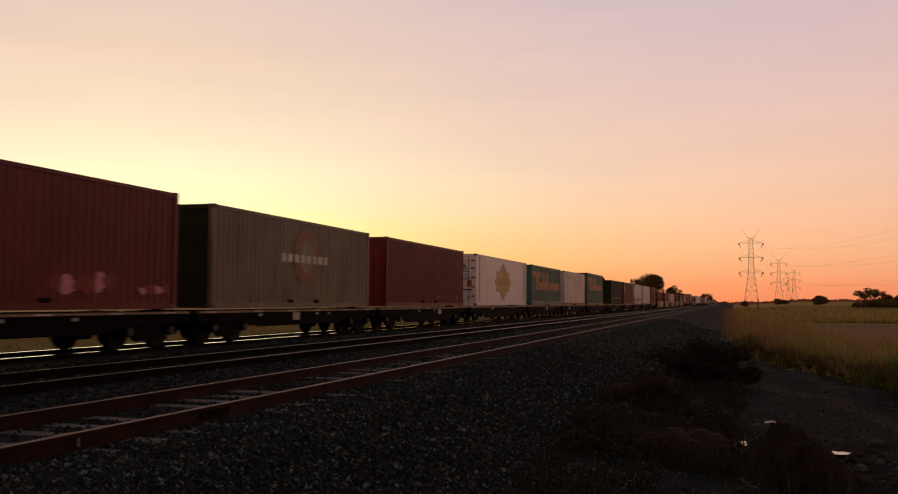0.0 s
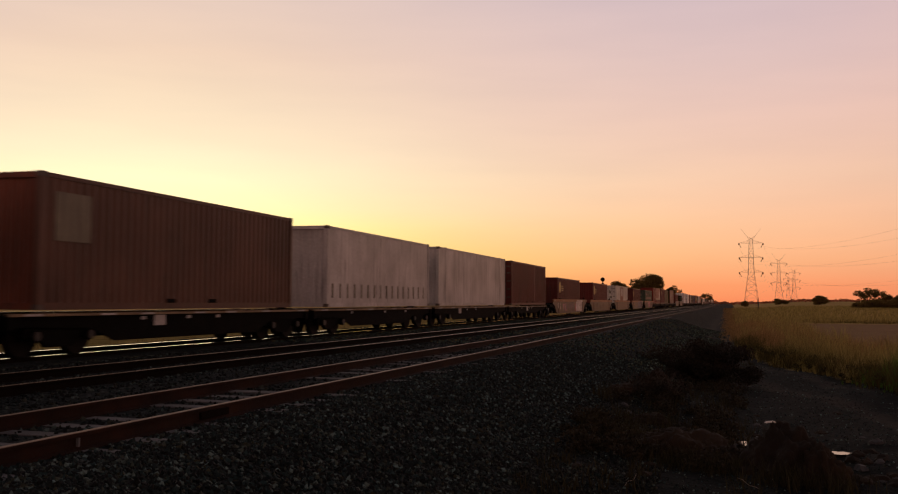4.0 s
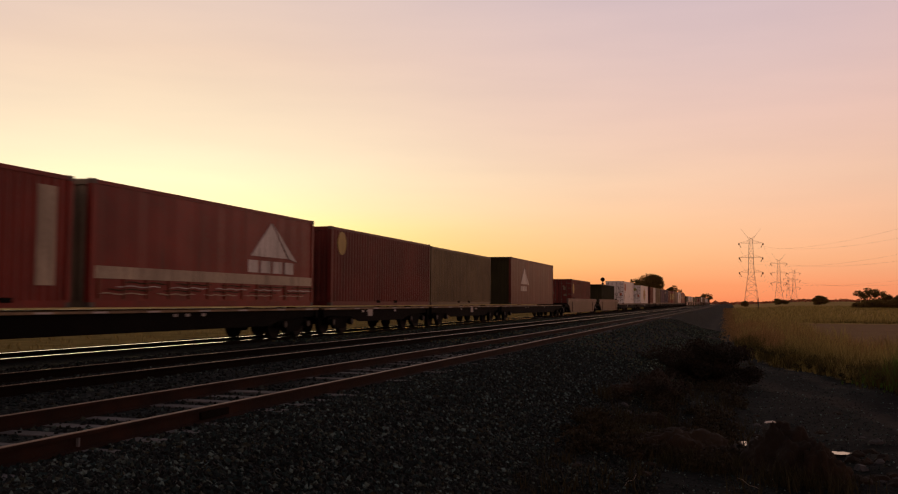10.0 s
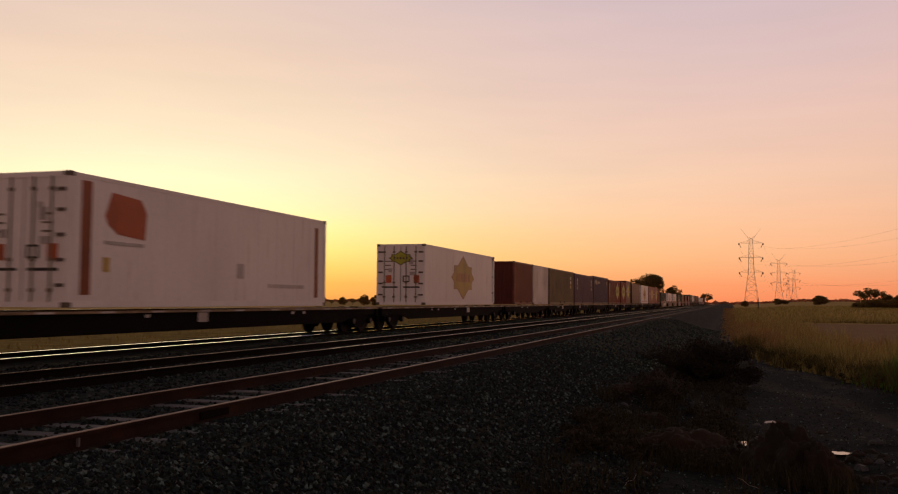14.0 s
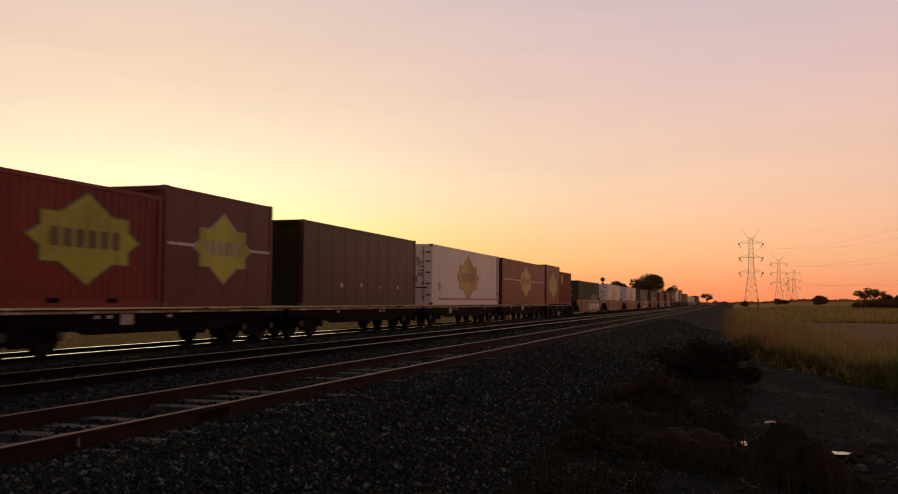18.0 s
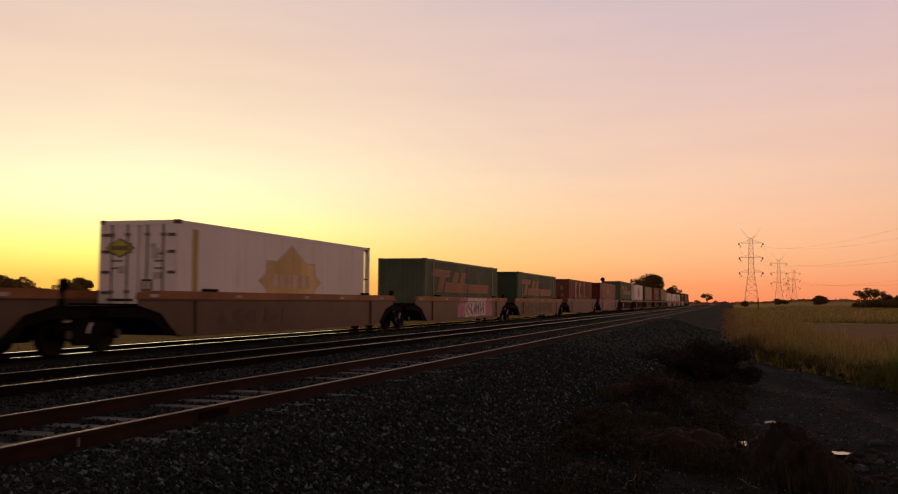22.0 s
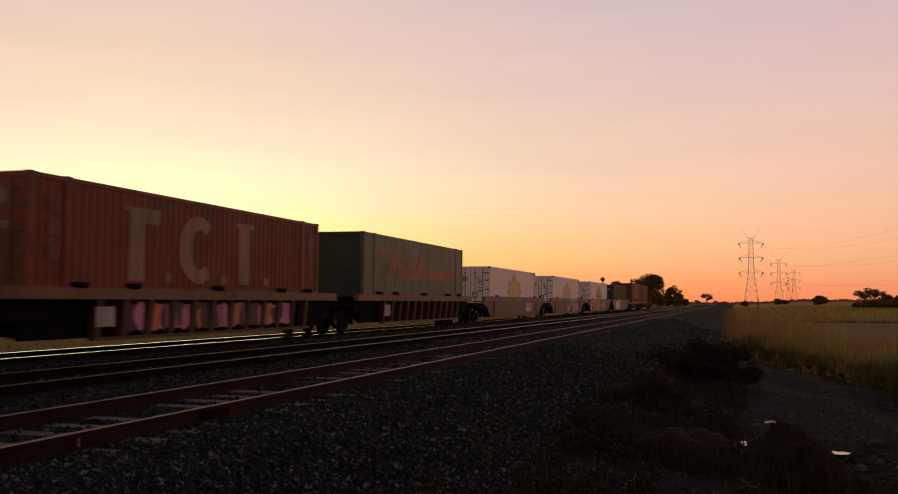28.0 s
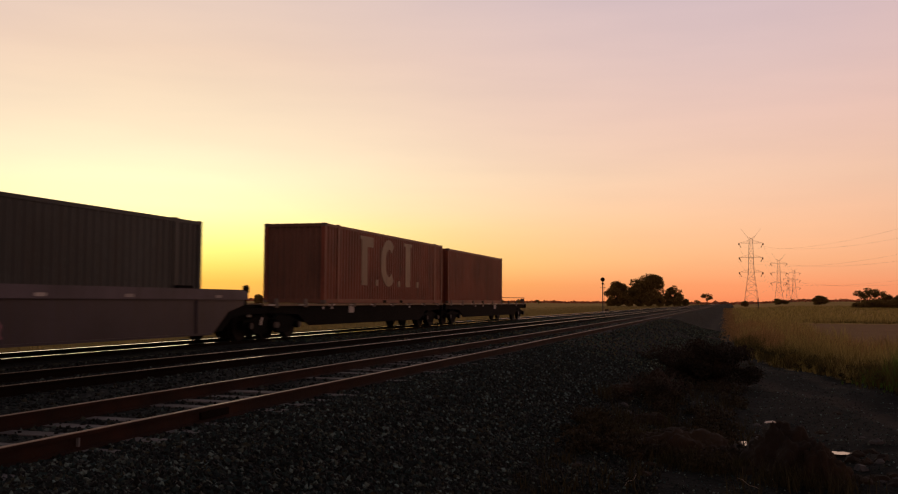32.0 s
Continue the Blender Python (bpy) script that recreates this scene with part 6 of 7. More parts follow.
def trees():
    lab = "dark spreading gum tree silhouetted against the dusk sky"
    big = tree("gum_tree", lab, 16.3, 10.2, 1, 17000, 0.5, 0.02, lobes=46)
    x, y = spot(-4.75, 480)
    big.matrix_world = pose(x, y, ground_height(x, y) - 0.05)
    mid = tree("gum_tree", lab, 11.5, 6.0, 2, 8000, 0.42, 0.04, lobes=30)
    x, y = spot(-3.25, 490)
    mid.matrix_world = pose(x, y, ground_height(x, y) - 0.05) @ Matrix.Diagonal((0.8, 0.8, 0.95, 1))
    low = tree("gum_tree", "dense low dark tree beside the taller gums", 14.0, 7.0, 3, 11000, 0.45, 0.02, lobes=34)
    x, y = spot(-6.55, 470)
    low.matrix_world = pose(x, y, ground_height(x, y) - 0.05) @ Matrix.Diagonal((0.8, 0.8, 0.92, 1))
    sparse = tree("sparse_gum_tree", "thin open-crowned gum tree silhouetted against the sky", 7.4, 4.2, 4, 1500, 0.36, 0.4, lobes=12)
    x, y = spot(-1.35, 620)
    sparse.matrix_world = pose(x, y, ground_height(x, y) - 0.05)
    # belt behind the train, trees on the far fields and clumps on the right
    rng = random.Random(8)
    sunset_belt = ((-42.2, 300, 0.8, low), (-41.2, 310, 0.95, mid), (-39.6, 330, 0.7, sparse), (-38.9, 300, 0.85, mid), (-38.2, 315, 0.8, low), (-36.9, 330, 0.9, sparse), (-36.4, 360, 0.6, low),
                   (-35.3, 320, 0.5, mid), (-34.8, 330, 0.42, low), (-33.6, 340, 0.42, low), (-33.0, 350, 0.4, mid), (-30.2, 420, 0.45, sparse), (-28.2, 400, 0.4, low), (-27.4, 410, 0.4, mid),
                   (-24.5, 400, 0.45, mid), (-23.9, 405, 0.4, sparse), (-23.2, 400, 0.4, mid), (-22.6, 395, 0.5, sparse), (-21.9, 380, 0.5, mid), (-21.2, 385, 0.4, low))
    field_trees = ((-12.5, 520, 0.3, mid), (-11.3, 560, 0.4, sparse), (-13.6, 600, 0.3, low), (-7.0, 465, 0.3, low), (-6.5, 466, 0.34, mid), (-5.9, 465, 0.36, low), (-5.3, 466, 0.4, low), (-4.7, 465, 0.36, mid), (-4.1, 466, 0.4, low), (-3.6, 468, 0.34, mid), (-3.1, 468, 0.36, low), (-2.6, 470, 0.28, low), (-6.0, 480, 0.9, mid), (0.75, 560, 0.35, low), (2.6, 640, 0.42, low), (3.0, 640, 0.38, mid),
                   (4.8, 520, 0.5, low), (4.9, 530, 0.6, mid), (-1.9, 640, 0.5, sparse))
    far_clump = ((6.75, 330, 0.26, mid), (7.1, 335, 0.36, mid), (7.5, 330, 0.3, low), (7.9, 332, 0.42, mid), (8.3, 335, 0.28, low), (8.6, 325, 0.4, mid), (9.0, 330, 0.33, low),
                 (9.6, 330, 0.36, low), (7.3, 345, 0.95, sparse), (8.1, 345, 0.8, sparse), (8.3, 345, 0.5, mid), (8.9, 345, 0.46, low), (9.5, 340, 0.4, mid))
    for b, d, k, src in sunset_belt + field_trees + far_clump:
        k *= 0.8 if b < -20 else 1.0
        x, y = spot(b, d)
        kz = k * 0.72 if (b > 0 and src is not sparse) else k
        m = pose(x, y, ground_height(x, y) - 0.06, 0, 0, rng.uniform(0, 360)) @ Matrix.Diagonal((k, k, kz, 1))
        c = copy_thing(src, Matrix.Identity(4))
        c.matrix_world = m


trees()


def far_woods():
    """Low dark woodland along the horizon."""
    rng = np.random.RandomState(5)
    v, f = [], []
    for i in range(9000):
        b = rng.uniform(-50, 14)
        d = rng.uniform(1100, 1500)
        h = 1.2 + 2.2 * noise.noise((b * 0.9, 0, 3)) + 2.0 * noise.noise((b * 4, 1, 3))
        x, y = spot(b, d)
        z = ground_height(x, y) + rng.uniform(0.0, 1.0 + max(0.8, h))
        s = rng.uniform(0.7, 1.6)
        a = rng.uniform(0, 6.28)
        k = len(v)
        v += [(x - s * math.cos(a), y, z - s * 0.5), (x + s * 0.8, y + s, z - s * 0.3 * math.sin(a)), (x + s * math.cos(a) * 0.7, y, z + s * 0.7), (x - s, y - s, z + s * 0.3)]
        f.append((k, k + 1, k + 2, k + 3))
    tagged(new("far_woodland", raw_mesh("far_woodland", v, f, FAR_WOOD)), "low dark woodland along the flat horizon", "woodland", kind="stuff")


far_woods()


def blades(places, mat, name, label, h0, h1, width, per, seed):
    """Tufts of bent tapering blades."""
    rng = np.random.RandomState(seed)
    v, f = [], []
    for x, y, k in places:
        z = ground_height(x, y) - 0.03
        for j in range(per):
            a, h = rng.uniform(0, 6.28), rng.uniform(h0, h1) * k
            lean = rng.uniform(0.05, 0.65) * h
            bx, by = x + rng.uniform(-0.14, 0.14) * k, y + rng.uniform(-0.14, 0.14) * k
            w = width * rng.uniform(0.6, 1.4)
            ca, sa = math.cos(a), math.sin(a)
            b = rng.uniform(0, 6.28)
            wx, wy = w * math.cos(b), w * math.sin(b)
            i = len(v)
            v += [(bx - wx, by - wy, z), (bx + wx, by + wy, z), (bx + wx * 0.6 + ca * lean * 0.35, by + wy * 0.6 + sa * lean * 0.35, z + h * 0.6),
                  (bx - wx * 0.6 + ca * lean * 0.35, by - wy * 0.6 + sa * lean * 0.35, z + h * 0.6), (bx + ca * lean, by + sa * lean, z + h)]
            f += [(i, i + 1, i + 2, i + 3), (i + 3, i + 2, i + 4)]
    tagged(new(name, raw_mesh(name, v, f, mat)), label, "grass", kind="stuff")


def grass():
    rng = random.Random(12)

    def edge(y):
        return 0.75 + max(0.0, 40 - y) * 0.27 + 1.0 * math.exp(-((y - 37) / 8) ** 2)
    brown, green, gold, dull = [], [], [], []
    clump = []
    for i in range(1300):
        y = 24 + 70 * rng.random() ** 1.5
        clump.append((edge(y) + rng.random() ** 1.6 * (7 + 0.06 * y), y, rng.uniform(0.4, 1.45)))
    for i in range(8000):
        x, y, tall = clump[i % 1300]
        x, y = x + rng.gauss(0, 0.28), y + rng.gauss(0, 0.35)
        if x > 5.5 + 1.2 * noise.noise((x, y * 0.2, 4)) and 50 < y < 118:
            continue
        x += 0.5 * noise.noise((y * 0.5, 3, 1))
        k = min(1.0, 0.45 + (x - edge(y)) * 0.5) * tall * rng.uniform(0.75, 1.1) * (1.0 + 0.45 * noise.noise((x * 0.5, y * 0.25, 9)))
        k *= 1.0 - 0.3 * min(1.0, max(0.0, (x - 4.0) / 4.0))
        if (y < 33 + 6 * noise.noise((x * 0.3, y * 0.2, 0)) and x < edge(y) + 3) or (y < 30 and x > 3.5):
            green.append((x, y, k))
        else:
            (gold if noise.noise((x * 0.35, y * 0.12, 6)) > -0.1 else brown).append((x, y, k))
    blades(gold, GRASS_GOLD, "tall_dry_grass", "tall dry golden grass beside the dirt track", 0.5, 1.15, 0.010, 12, 1)
    for i in range(5200):
        y = 34 + 330 * rng.random() ** 1.7
        x = -0.5 - 0.007 * y + (1.8 + 0.007 * y) * rng.random() ** 0.7
        if y < 52 + 20 * rng.random():
            continue
        brown.append((x, y, rng.uniform(0.3, 0.7) * min(1.0, 0.12 + 0.42 * (x + 0.5 + 0.007 * y))))
    blades(brown, GRASS_BROWN, "brown_verge_grass", "low brown grass along the ballast foot", 0.5, 1.1, 0.012, 10, 6)
    olive = []
    for i in range(150):
        y = 25 + 30 * rng.random() ** 1.2
        x = edge(y) + rng.uniform(-0.1, 0.9)
        tall = rng.uniform(0.6, 1.25)
        for j in range(8):
            olive.append((x + rng.gauss(0, 0.22), y + rng.gauss(0, 0.25), tall * rng.uniform(0.7, 1.05)))
    blades(olive, GRASS_OLIVE, "verge_tussocks", "dark olive tussocks along the dirt track edge", 0.35, 0.85, 0.009, 13, 8)
    blades(green, GRASS_GREEN, "green_verge_grass", "patch of green grass in the dry verge", 0.4, 1.0, 0.011, 12, 2)
    far = []
    for i in range(12000):
        y = 95 + 320 * rng.random() ** 1.3
        x = 0.4 + rng.random() * (20 + y * 0.22)
        if x > 6 and y < 119:
            continue
        if i % 3 == 0 and x > 6:
            y = 120 + (y - 95) * 0.08
        far.append((x, y, rng.uniform(0.7, 1.2)))
    blades(far, GRASS_GOLD, "far_field_grass", "standing dry grass across the open field", 0.4, 0.75, 0.05, 7, 3)
    back = []
    for i in range(8000):
        y = 14 + 420 * rng.random() ** 1.4
        x = -20.5 - 45 * rng.random() ** 1.6
        back.append((x, y, rng.uniform(0.6, 1.2)))
    blades(back, GRASS_LIT, "lineside_dry_grass", "short dull golden grass beyond the main track", 0.12, 0.3, 0.03, 5, 4)
    for i in range(900):
        y = 9.5 + 30 * rng.random() ** 1.4
        x = -2.6 + rng.random() * 2.6 + 0.02 * y
        if noise.noise((x * 0.9, y * 0.5, 7)) > -0.05:
            dull.append((x, y, rng.uniform(0.3, 1.0)))
    for cx, cy, n in ((-0.55, 13.9, 60), (0.72, 13.4, 60), (1.15, 13.0, 40), (-1.3, 15.2, 40), (-1.9, 16.2, 70), (-1.5, 18.5, 50)):
        for i in range(n):
            dull.append((cx + rng.gauss(0, 0.3), cy + rng.gauss(0, 0.3), rng.uniform(0.5, 1.2)))
    tuft = []
    for cx, cy, n in ((-2.6, 19.8, 9), (-1.7, 24.5, 5)):
        for i in range(n):
            tuft.append((cx + rng.gauss(0, 0.09), cy + rng.gauss(0, 0.12), rng.uniform(0.5, 1.0)))
    blades(tuft, GRASS_DARK, "bank_grass_tufts", "dry brown grass tufts on the stony bank", 0.25, 0.5, 0.006, 12, 7)
    blades(dull, GRASS_DARK, "cess_weeds", "sparse dark weeds on the ballast foot", 0.12, 0.38, 0.008, 8, 5)


grass()


def verge_weeds():
    """Dark leafy weeds standing in clumps along the front of the tall grass."""
    rng = random.Random(21)
    cs = []
    for i in range(70):
        y = 25 + 24 * rng.random()
        x = 0.95 + max(0.0, 40 - y) * 0.27 + 1.0 * math.exp(-((y - 37) / 8) ** 2) + rng.uniform(-0.25, 0.45)
        h = rng.uniform(0.12, 0.5)
        for k in range(5):
            r = rng.uniform(0.05, 0.15)
            cs.append((x + rng.gauss(0, 0.2), y + rng.gauss(0, 0.4), ground_height(x, y) + h * rng.random() ** 0.7, r))
    v, f = leaf_cloud(cs, 26000, 0.04, 14)
    tagged(new("verge_weeds", raw_mesh("verge_weeds", v, f, VERGE_LEAF)), "dark olive leafy weeds along the dirt track edge", "weeds", kind="stuff")


verge_weeds()


def scrub_bush(x, y, w, h, seed, leaves, label, lean=0.0):
    rng = random.Random(seed)
    t = tagged(new("scrub_bush"), label, "bush", "dark lineside scrub")
    t.matrix_world = pose(x, y, ground_height(x, y))
    bm = bmesh.new()
    cs = []
    for i in range(46):
        a = rng.uniform(0, 6.28)
        r = rng.uniform(0.15, 1.0) * w / 2
        p = Vector((r * math.cos(a), r * math.sin(a), h * rng.uniform(0.02, 0.85) * (1.15 - 0.6 * r / (w / 2))))
        tube(bm, (p.x * 0.2, p.y * 0.2, -0.1), p, 0.018, 0.006, 5)
        for k in range(3):
            q = p + Vector((rng.uniform(-0.3, 0.3), rng.uniform(-0.3, 0.3), rng.uniform(0.0, 0.4)))
            tube(bm, p, q, 0.006, 0.003, 3)
        p.z *= 1.0 + lean * p.x / w
        cs.append((p.x, p.y, p.z, w * rng.uniform(0.09, 0.16)))
    part("branchwork", bm, BARK, t)
    v, f = leaf_cloud(cs, leaves, 0.04, seed)
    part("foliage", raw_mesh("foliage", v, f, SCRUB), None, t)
    return t


def bank_weeds():
    """Low ragged weeds over the foot of the bank."""
    rng = random.Random(33)
    cs = []
    for i in range(210):
        y = 13.5 + 18 * rng.random() ** 1.3
        x = -2.7 + 2.6 * rng.random() + 0.03 * (y - 13)
        if noise.noise((x * 0.8, y * 0.35, 11)) < -0.12:
            continue
        k = rng.uniform(0.10, 0.3)
        cs.append((x, y, ground_height(x, y) + k * 0.35, k))
    v, f = leaf_cloud(cs, 24000, 0.035, 9)
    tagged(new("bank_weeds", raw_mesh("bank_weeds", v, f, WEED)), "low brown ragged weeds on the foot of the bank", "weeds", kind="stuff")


bank_weeds()
scrub_bush(-0.6, 29.0, 2.6, 1.5, 5, 24000, "dense dark scrub bush at the foot of the ballast", 0.55)
scrub_bush(-1.9, 33.5, 2.2, 0.9, 2, 4000, "low dark scrub at the foot of the ballast")
scrub_bush(-1.7, 22.0, 1.5, 0.5, 3, 2500, "small dark clump of weeds on the bank")


def rock(x, y, w, d, h, seed, name="earth_mound", label="dark lumpy mound of earth and stone", mat=None, cat="mound"):
    bm = bmesh.new()
    bmesh.ops.create_icosphere(bm, subdivisions=5 if w > 0.5 else 2, radius=1)
    o = Vector((seed, seed * 0.7, -seed))
    for v in bm.verts:
        n = v.co.normalized()
        k = 1 + 0.36 * noise.noise(n * 1.5 + o) + 0.20 * noise.noise(n * 3.9 + o) + 0.12 * noise.noise(n * 9 + o) + 0.07 * noise.noise(n * 21 + o)
        v.co = Vector((n.x * k * w / 2, n.y * k * d / 2, n.z * k * h))
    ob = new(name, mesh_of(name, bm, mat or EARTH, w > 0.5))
    ob.matrix_world = pose(x, y, ground_height(x, y) - h * 0.12, 0, 0, seed * 40)
    tagged(ob, label, cat, "mounds and stones on the bank")
    return ob


for i, (x, y, w, d, h) in enumerate(((-0.62, 14.8, 1.35, 1.0, 0.46), (-0.05, 14.9, 0.75, 0.6, 0.36), (0.66, 14.2, 1.2, 0.9, 0.74), (1.2, 13.8, 0.6, 0.6, 0.46), (-1.25, 15.2, 0.8, 0.6, 0.2), (-1.5, 18.5, 0.7, 0.6, 0.22), (-2.0, 27.0, 0.8, 0.6, 0.36), (-2.4, 21.6, 0.6, 0.9, 0.18), (-1.0, 17.0, 0.9, 0.6, 0.2))):
    mound = rock(x, y, w, d, h, i + 1)
    if i == 2:
        LITTER_AT = max((mound.matrix_world @ v.co for v in mound.data.vertices), key=lambda p: p.z - 0.9 * p.x)
for i in range(72):
    rng_r = random.Random(100 + i)
    x, y = rng_r.uniform(-2.2, 2.4), rng_r.uniform(11.3, 24)
    if i >= 44:   # rubble beside the puddle
        x, y = rng_r.uniform(1.5, 3.0), rng_r.uniform(13.6, 15.4)
    s = rng_r.uniform(0.07, 0.2)
    rock(x, y, s * 1.5, s * 1.2, s * 0.5, 20 + i, "loose_stone", "small loose stone on dark soil", EARTH if i % 3 else STONE, "stone")


def puddles():
    mat = water_material()
    for i, (x, y, w, d) in enumerate(((0.17, 17.5, 0.1, 0.32), (1.56, 15.8, 0.2, 0.18), (0.0, 18.3, 0.06, 0.18))):
        rng = random.Random(i)
        z = ground_height(x, y) + 0.03
        pts = [(w * (1 + 0.25 * rng.uniform(-1, 1)) * math.cos(6.2832 * k / 18), d * (1 + 0.25 * rng.uniform(-1, 1)) * math.sin(6.2832 * k / 18)) for k in range(18)]
        bm = bmesh.new()
        a = [bm.verts.new((x + p, y + q, z)) for p, q in pts]
        b = [bm.verts.new((x + p, y + q, z - 0.2)) for p, q in pts]
        bm.faces.new(a)
        for k in range(18):
            bm.faces.new((a[k], b[k], b[(k + 1) % 18], a[(k + 1) % 18]))
        tagged(new("puddle", mesh_of("puddle", bm, mat)), "small puddle reflecting the pale sky", "puddle", "puddles by the mounds", "structure")


puddles()


def litter():
    bm = bmesh.new()
    prism_y(bm, [(-0.075, 0.0), (-0.05, 0.02), (0.05, 0.026), (0.075, 0.008)], -0.035, 0.035)
    ob = tagged(new("litter", mesh_of("litter", bm, PAPER)), "pale scrap of litter on the mound", "litter")
    ob.matrix_world = pose(LITTER_AT.x, LITTER_AT.y, LITTER_AT.z - 0.015, 0, 0, 20)
    rng = random.Random(4)
    for x, y, l in ((-1.9, 10.9, 0.5), (-1.25, 11.6, 0.35), (-0.2, 11.8, 0.6), (0.3, 12.3, 0.4)):
        bm = bmesh.new()
        p = Vector((0, 0, 0.02))
        a = rng.uniform(0, 6.28)
        for k in range(4):
            q = p + Vector((math.cos(a) * l / 4, math.sin(a) * l / 4, rng.uniform(-0.02, 0.08)))
            tube(bm, p, q, 0.0035, 0.0025, 5)
            p, a = q, a + rng.uniform(-0.25, 0.25)
        tw = tagged(new("dry_twig", mesh_of("dry_twig", bm, DRYWOOD if l < 0.45 else BARK)), "thin dry twig lying on the stones", "twig", "twigs on the ballast foot")
        tw.matrix_world = pose(x, y, ground_height(x, y) + 0.02)


litter()


def far_post():
    x, y = spot(1.5, 300)
    bm = bmesh.new()
    tube(bm, (0, 0, -0.3), (0, 0, 3.6), 0.16, 0.13, 8)
    ob = tagged(new("timber_post", mesh_of("timber_post", bm, POST)), "lone dark timber post standing in the field", "post")
    ob.matrix_world = pose(x, y, ground_height(x, y))


far_post()


# ---- ballast stones near the camera ----
def ballast():
    rng = np.random.RandomState(3)
    base = np.array([(1, 0, 0), (-1, 0, 0), (0, 1, 0), (0, -1, 0), (0, 0, 1), (0, 0, -1), (0.6, 0.6, 0.5), (-0.6, -0.5, 0.55)])
    tri = [(0, 6, 4), (6, 2, 4), (2, 1, 4), (1, 7, 4), (7, 3, 4), (3, 0, 4), (0, 2, 6), (1, 3, 7), (2, 0, 5), (1, 2, 5), (3, 1, 5), (0, 3, 5)]
    tri = np.array(tri)

    def field(name, label, n, xr, yr, size, power, mat):
        x = rng.uniform(xr[0], xr[1], n)
        y = yr[0] + (yr[1] - yr[0]) * rng.uniform(0, 1, n) ** power
        keep = np.ones(n, bool)
        for tx, tz in ((NEAR_X, NEAR_Z), (MID_X, MID_Z), (TRACK_X, 0.0)):
            for s in (-1, 1):
                keep &= np.abs(x - tx - s * 0.7525) > 0.1
        over = (np.abs(x - NEAR_X) < 1.2) & (np.abs((y - 4 + 0.33) % 0.66 - 0.33) < 0.15)
        keep &= ~(over & (rng.uniform(0, 1, n) < 0.8))
        x, y = x[keep], y[keep]
        n = len(x)
        z = np.array([ground_height(a, b) for a, b in zip(x, y)])
        s = size * rng.uniform(0.45, 1.3, n)
        sc = s[:, None] * rng.uniform(0.55, 1.2, (n, 3))
        ang = rng.uniform(0, 6.28, (n, 2))
        v = base[None] * sc[:, None, :] * rng.uniform(0.8, 1.2, (n, 8, 1))
        c, q = np.cos(ang[:, :1]), np.sin(ang[:, :1])
        vy, vz = v[..., 1] * c - v[..., 2] * q, v[..., 1] * q + v[..., 2] * c
        c, q = np.cos(ang[:, 1:]), np.sin(ang[:, 1:])
        vx, vy = v[..., 0] * c - vy * q, v[..., 0] * q + vy * c
        v = np.stack([vx + x[:, None], vy + y[:, None], vz + (z + s * 0.25)[:, None]], -1).reshape(-1, 3)
        f = (tri[None] + (np.arange(n) * 8)[:, None, None]).reshape(-1, 3)
        tagged(new(name, raw_mesh(name, v.tolist(), f.tolist(), mat)), label, "ballast", kind="stuff")
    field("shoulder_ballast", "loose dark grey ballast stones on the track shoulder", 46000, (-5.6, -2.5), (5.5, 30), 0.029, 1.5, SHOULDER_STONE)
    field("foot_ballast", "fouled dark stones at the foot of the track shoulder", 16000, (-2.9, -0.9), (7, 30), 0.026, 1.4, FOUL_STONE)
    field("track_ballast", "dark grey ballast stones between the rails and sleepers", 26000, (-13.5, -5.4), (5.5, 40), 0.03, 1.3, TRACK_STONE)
    field("bank_ballast", "brown dusty stones on the far slope of the bank", 20000, (-3.0, -0.4), (28, 80), 0.034, 1.3, BANK_STONE)
    field("dirt_track_gravel", "small dark stones scattered over the dirt track", 20000, (-2.2, 5.5), (10, 40), 0.016, 1.4, DIRT_STONE)
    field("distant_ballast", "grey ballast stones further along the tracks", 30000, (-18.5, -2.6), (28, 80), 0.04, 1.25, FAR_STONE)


def stone_material(name, k, warm=0.0, spread=1.0):
    """Broken stone, every piece a tone of its own; warm: how far brown fines coat it."""
    m = bpy.data.materials.new(name)
    m.use_nodes = True
    nt = m.node_tree
    bs = nt.nodes["Principled BSDF"]
    geo = nt.nodes.new("ShaderNodeNewGeometry")
    tc = nt.nodes.new("ShaderNodeTexCoord")
    nz = nt.nodes.new("ShaderNodeTexNoise")
    nz.inputs["Scale"].default_value, nz.inputs["Detail"].default_value = 45.0, 4
    link(nt, tc.outputs["Object"], nz.inputs[0])
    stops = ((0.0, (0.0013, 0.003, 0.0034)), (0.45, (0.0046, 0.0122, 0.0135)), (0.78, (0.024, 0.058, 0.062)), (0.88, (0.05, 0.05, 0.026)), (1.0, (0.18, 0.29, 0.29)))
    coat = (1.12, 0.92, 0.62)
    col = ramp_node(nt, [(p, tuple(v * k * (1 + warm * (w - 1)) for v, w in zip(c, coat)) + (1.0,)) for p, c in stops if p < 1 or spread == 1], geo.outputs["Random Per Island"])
    col = mix_node(nt, 1.0, col, ramp_node(nt, [(0.3, (0.7, 0.7, 0.7, 1)), (0.7, (1.2, 1.2, 1.2, 1))], nz.outputs[0]), "MULTIPLY")
    link(nt, col, bs.inputs["Base Color"])
    bs.inputs["Roughness"].default_value = 0.75
    bs.inputs["Specular IOR Level"].default_value = 0.2
    return m


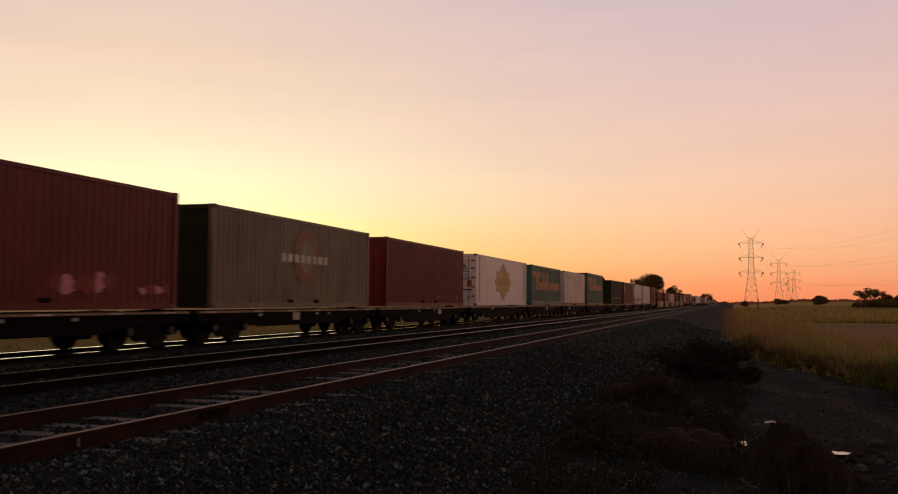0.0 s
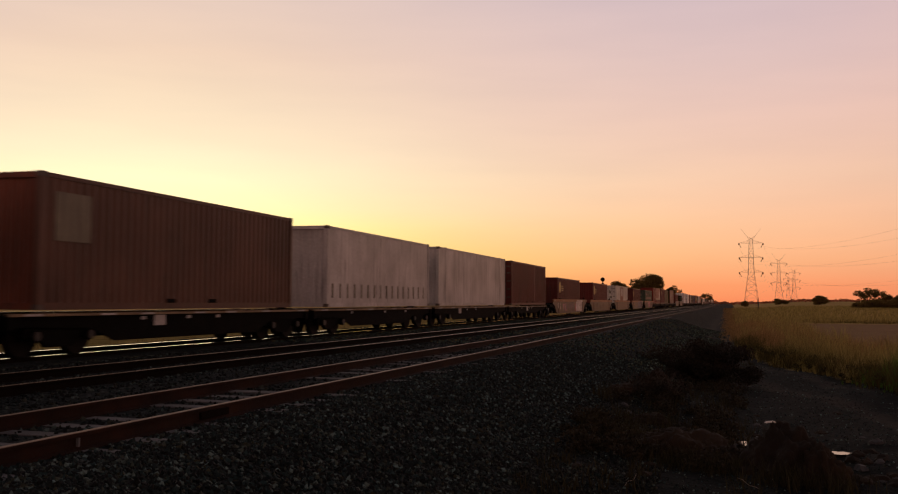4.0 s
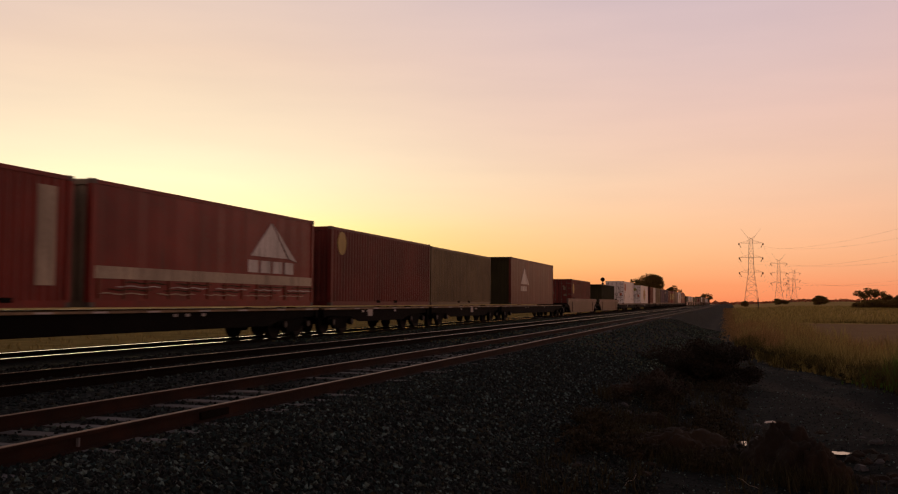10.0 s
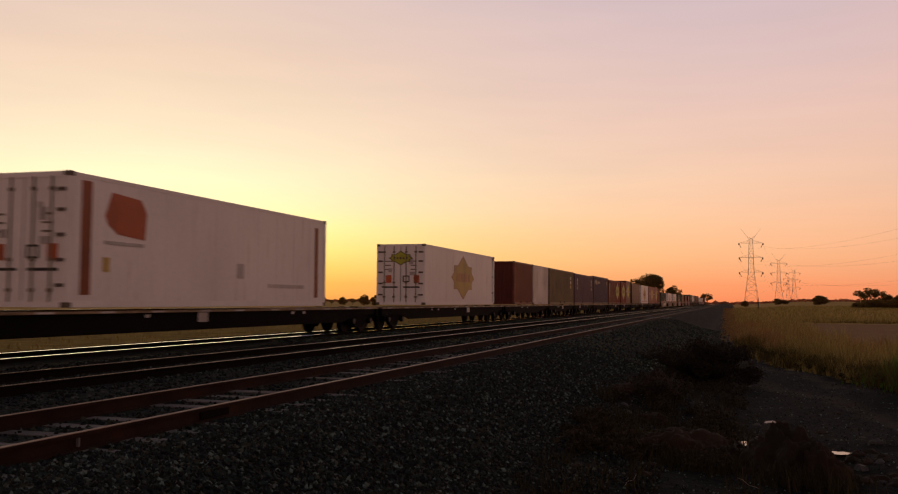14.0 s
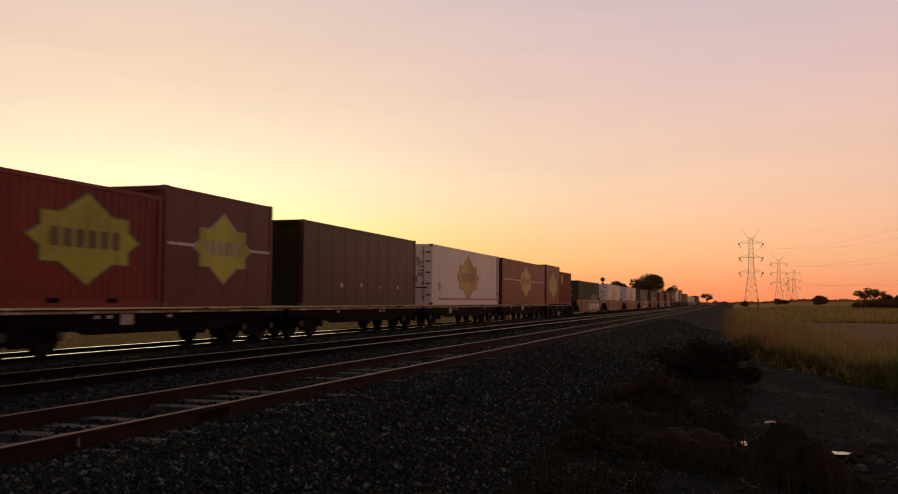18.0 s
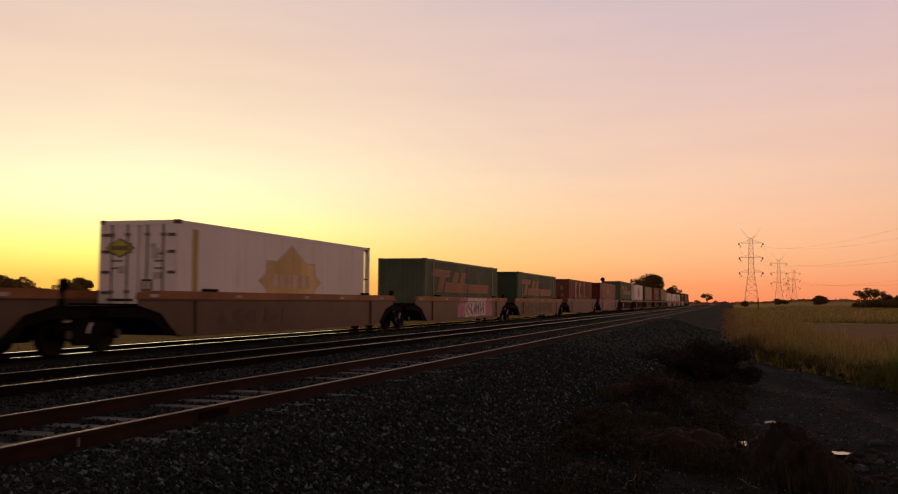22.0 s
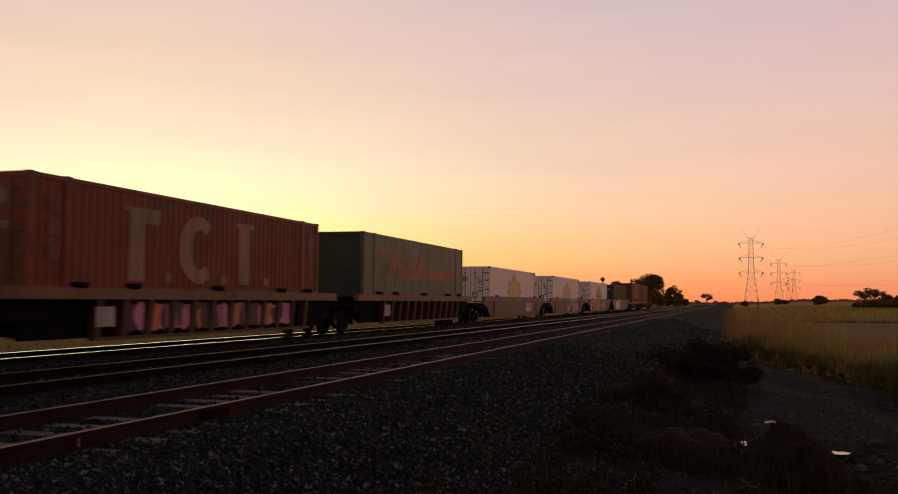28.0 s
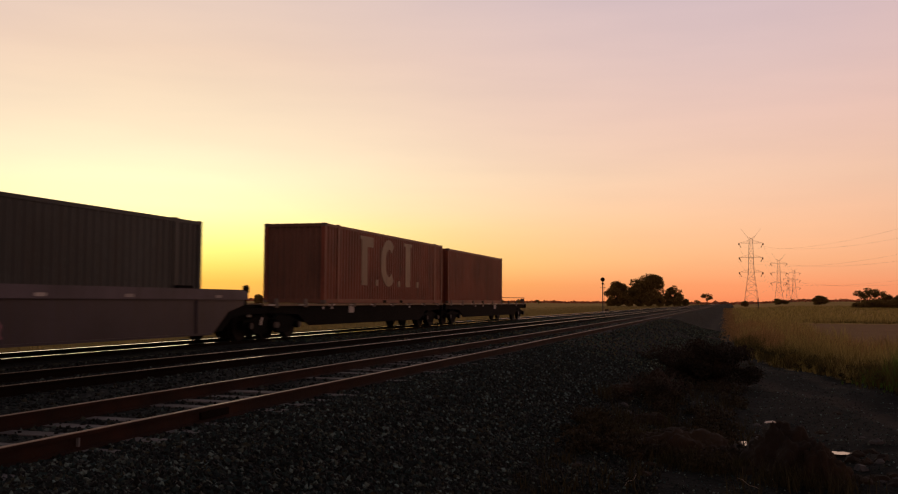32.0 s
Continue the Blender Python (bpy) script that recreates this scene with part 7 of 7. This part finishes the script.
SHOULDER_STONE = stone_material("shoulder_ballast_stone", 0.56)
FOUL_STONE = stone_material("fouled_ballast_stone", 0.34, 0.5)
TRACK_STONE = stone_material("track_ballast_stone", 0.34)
# far ballast is the same stone, with haze and grazing light paled into its colour
FAR_STONE = stone_material("haze_paled_ballast_stone", 1.55, 0.6, 0.5)
BANK_STONE = stone_material("dusty_bank_stone", 1.1, 0.7)
DIRT_STONE = stone_material("dirt_track_stone", 0.95, 0.1)
ballast()


# ---- what moves ----
def motions():
    times = [2.0 * i for i in range(17)]
    for thing, u, z in ROLLING:
        walk(thing, [(t, pose(TRACK_X, u - s_of(t), z)) for t in times])


motions()
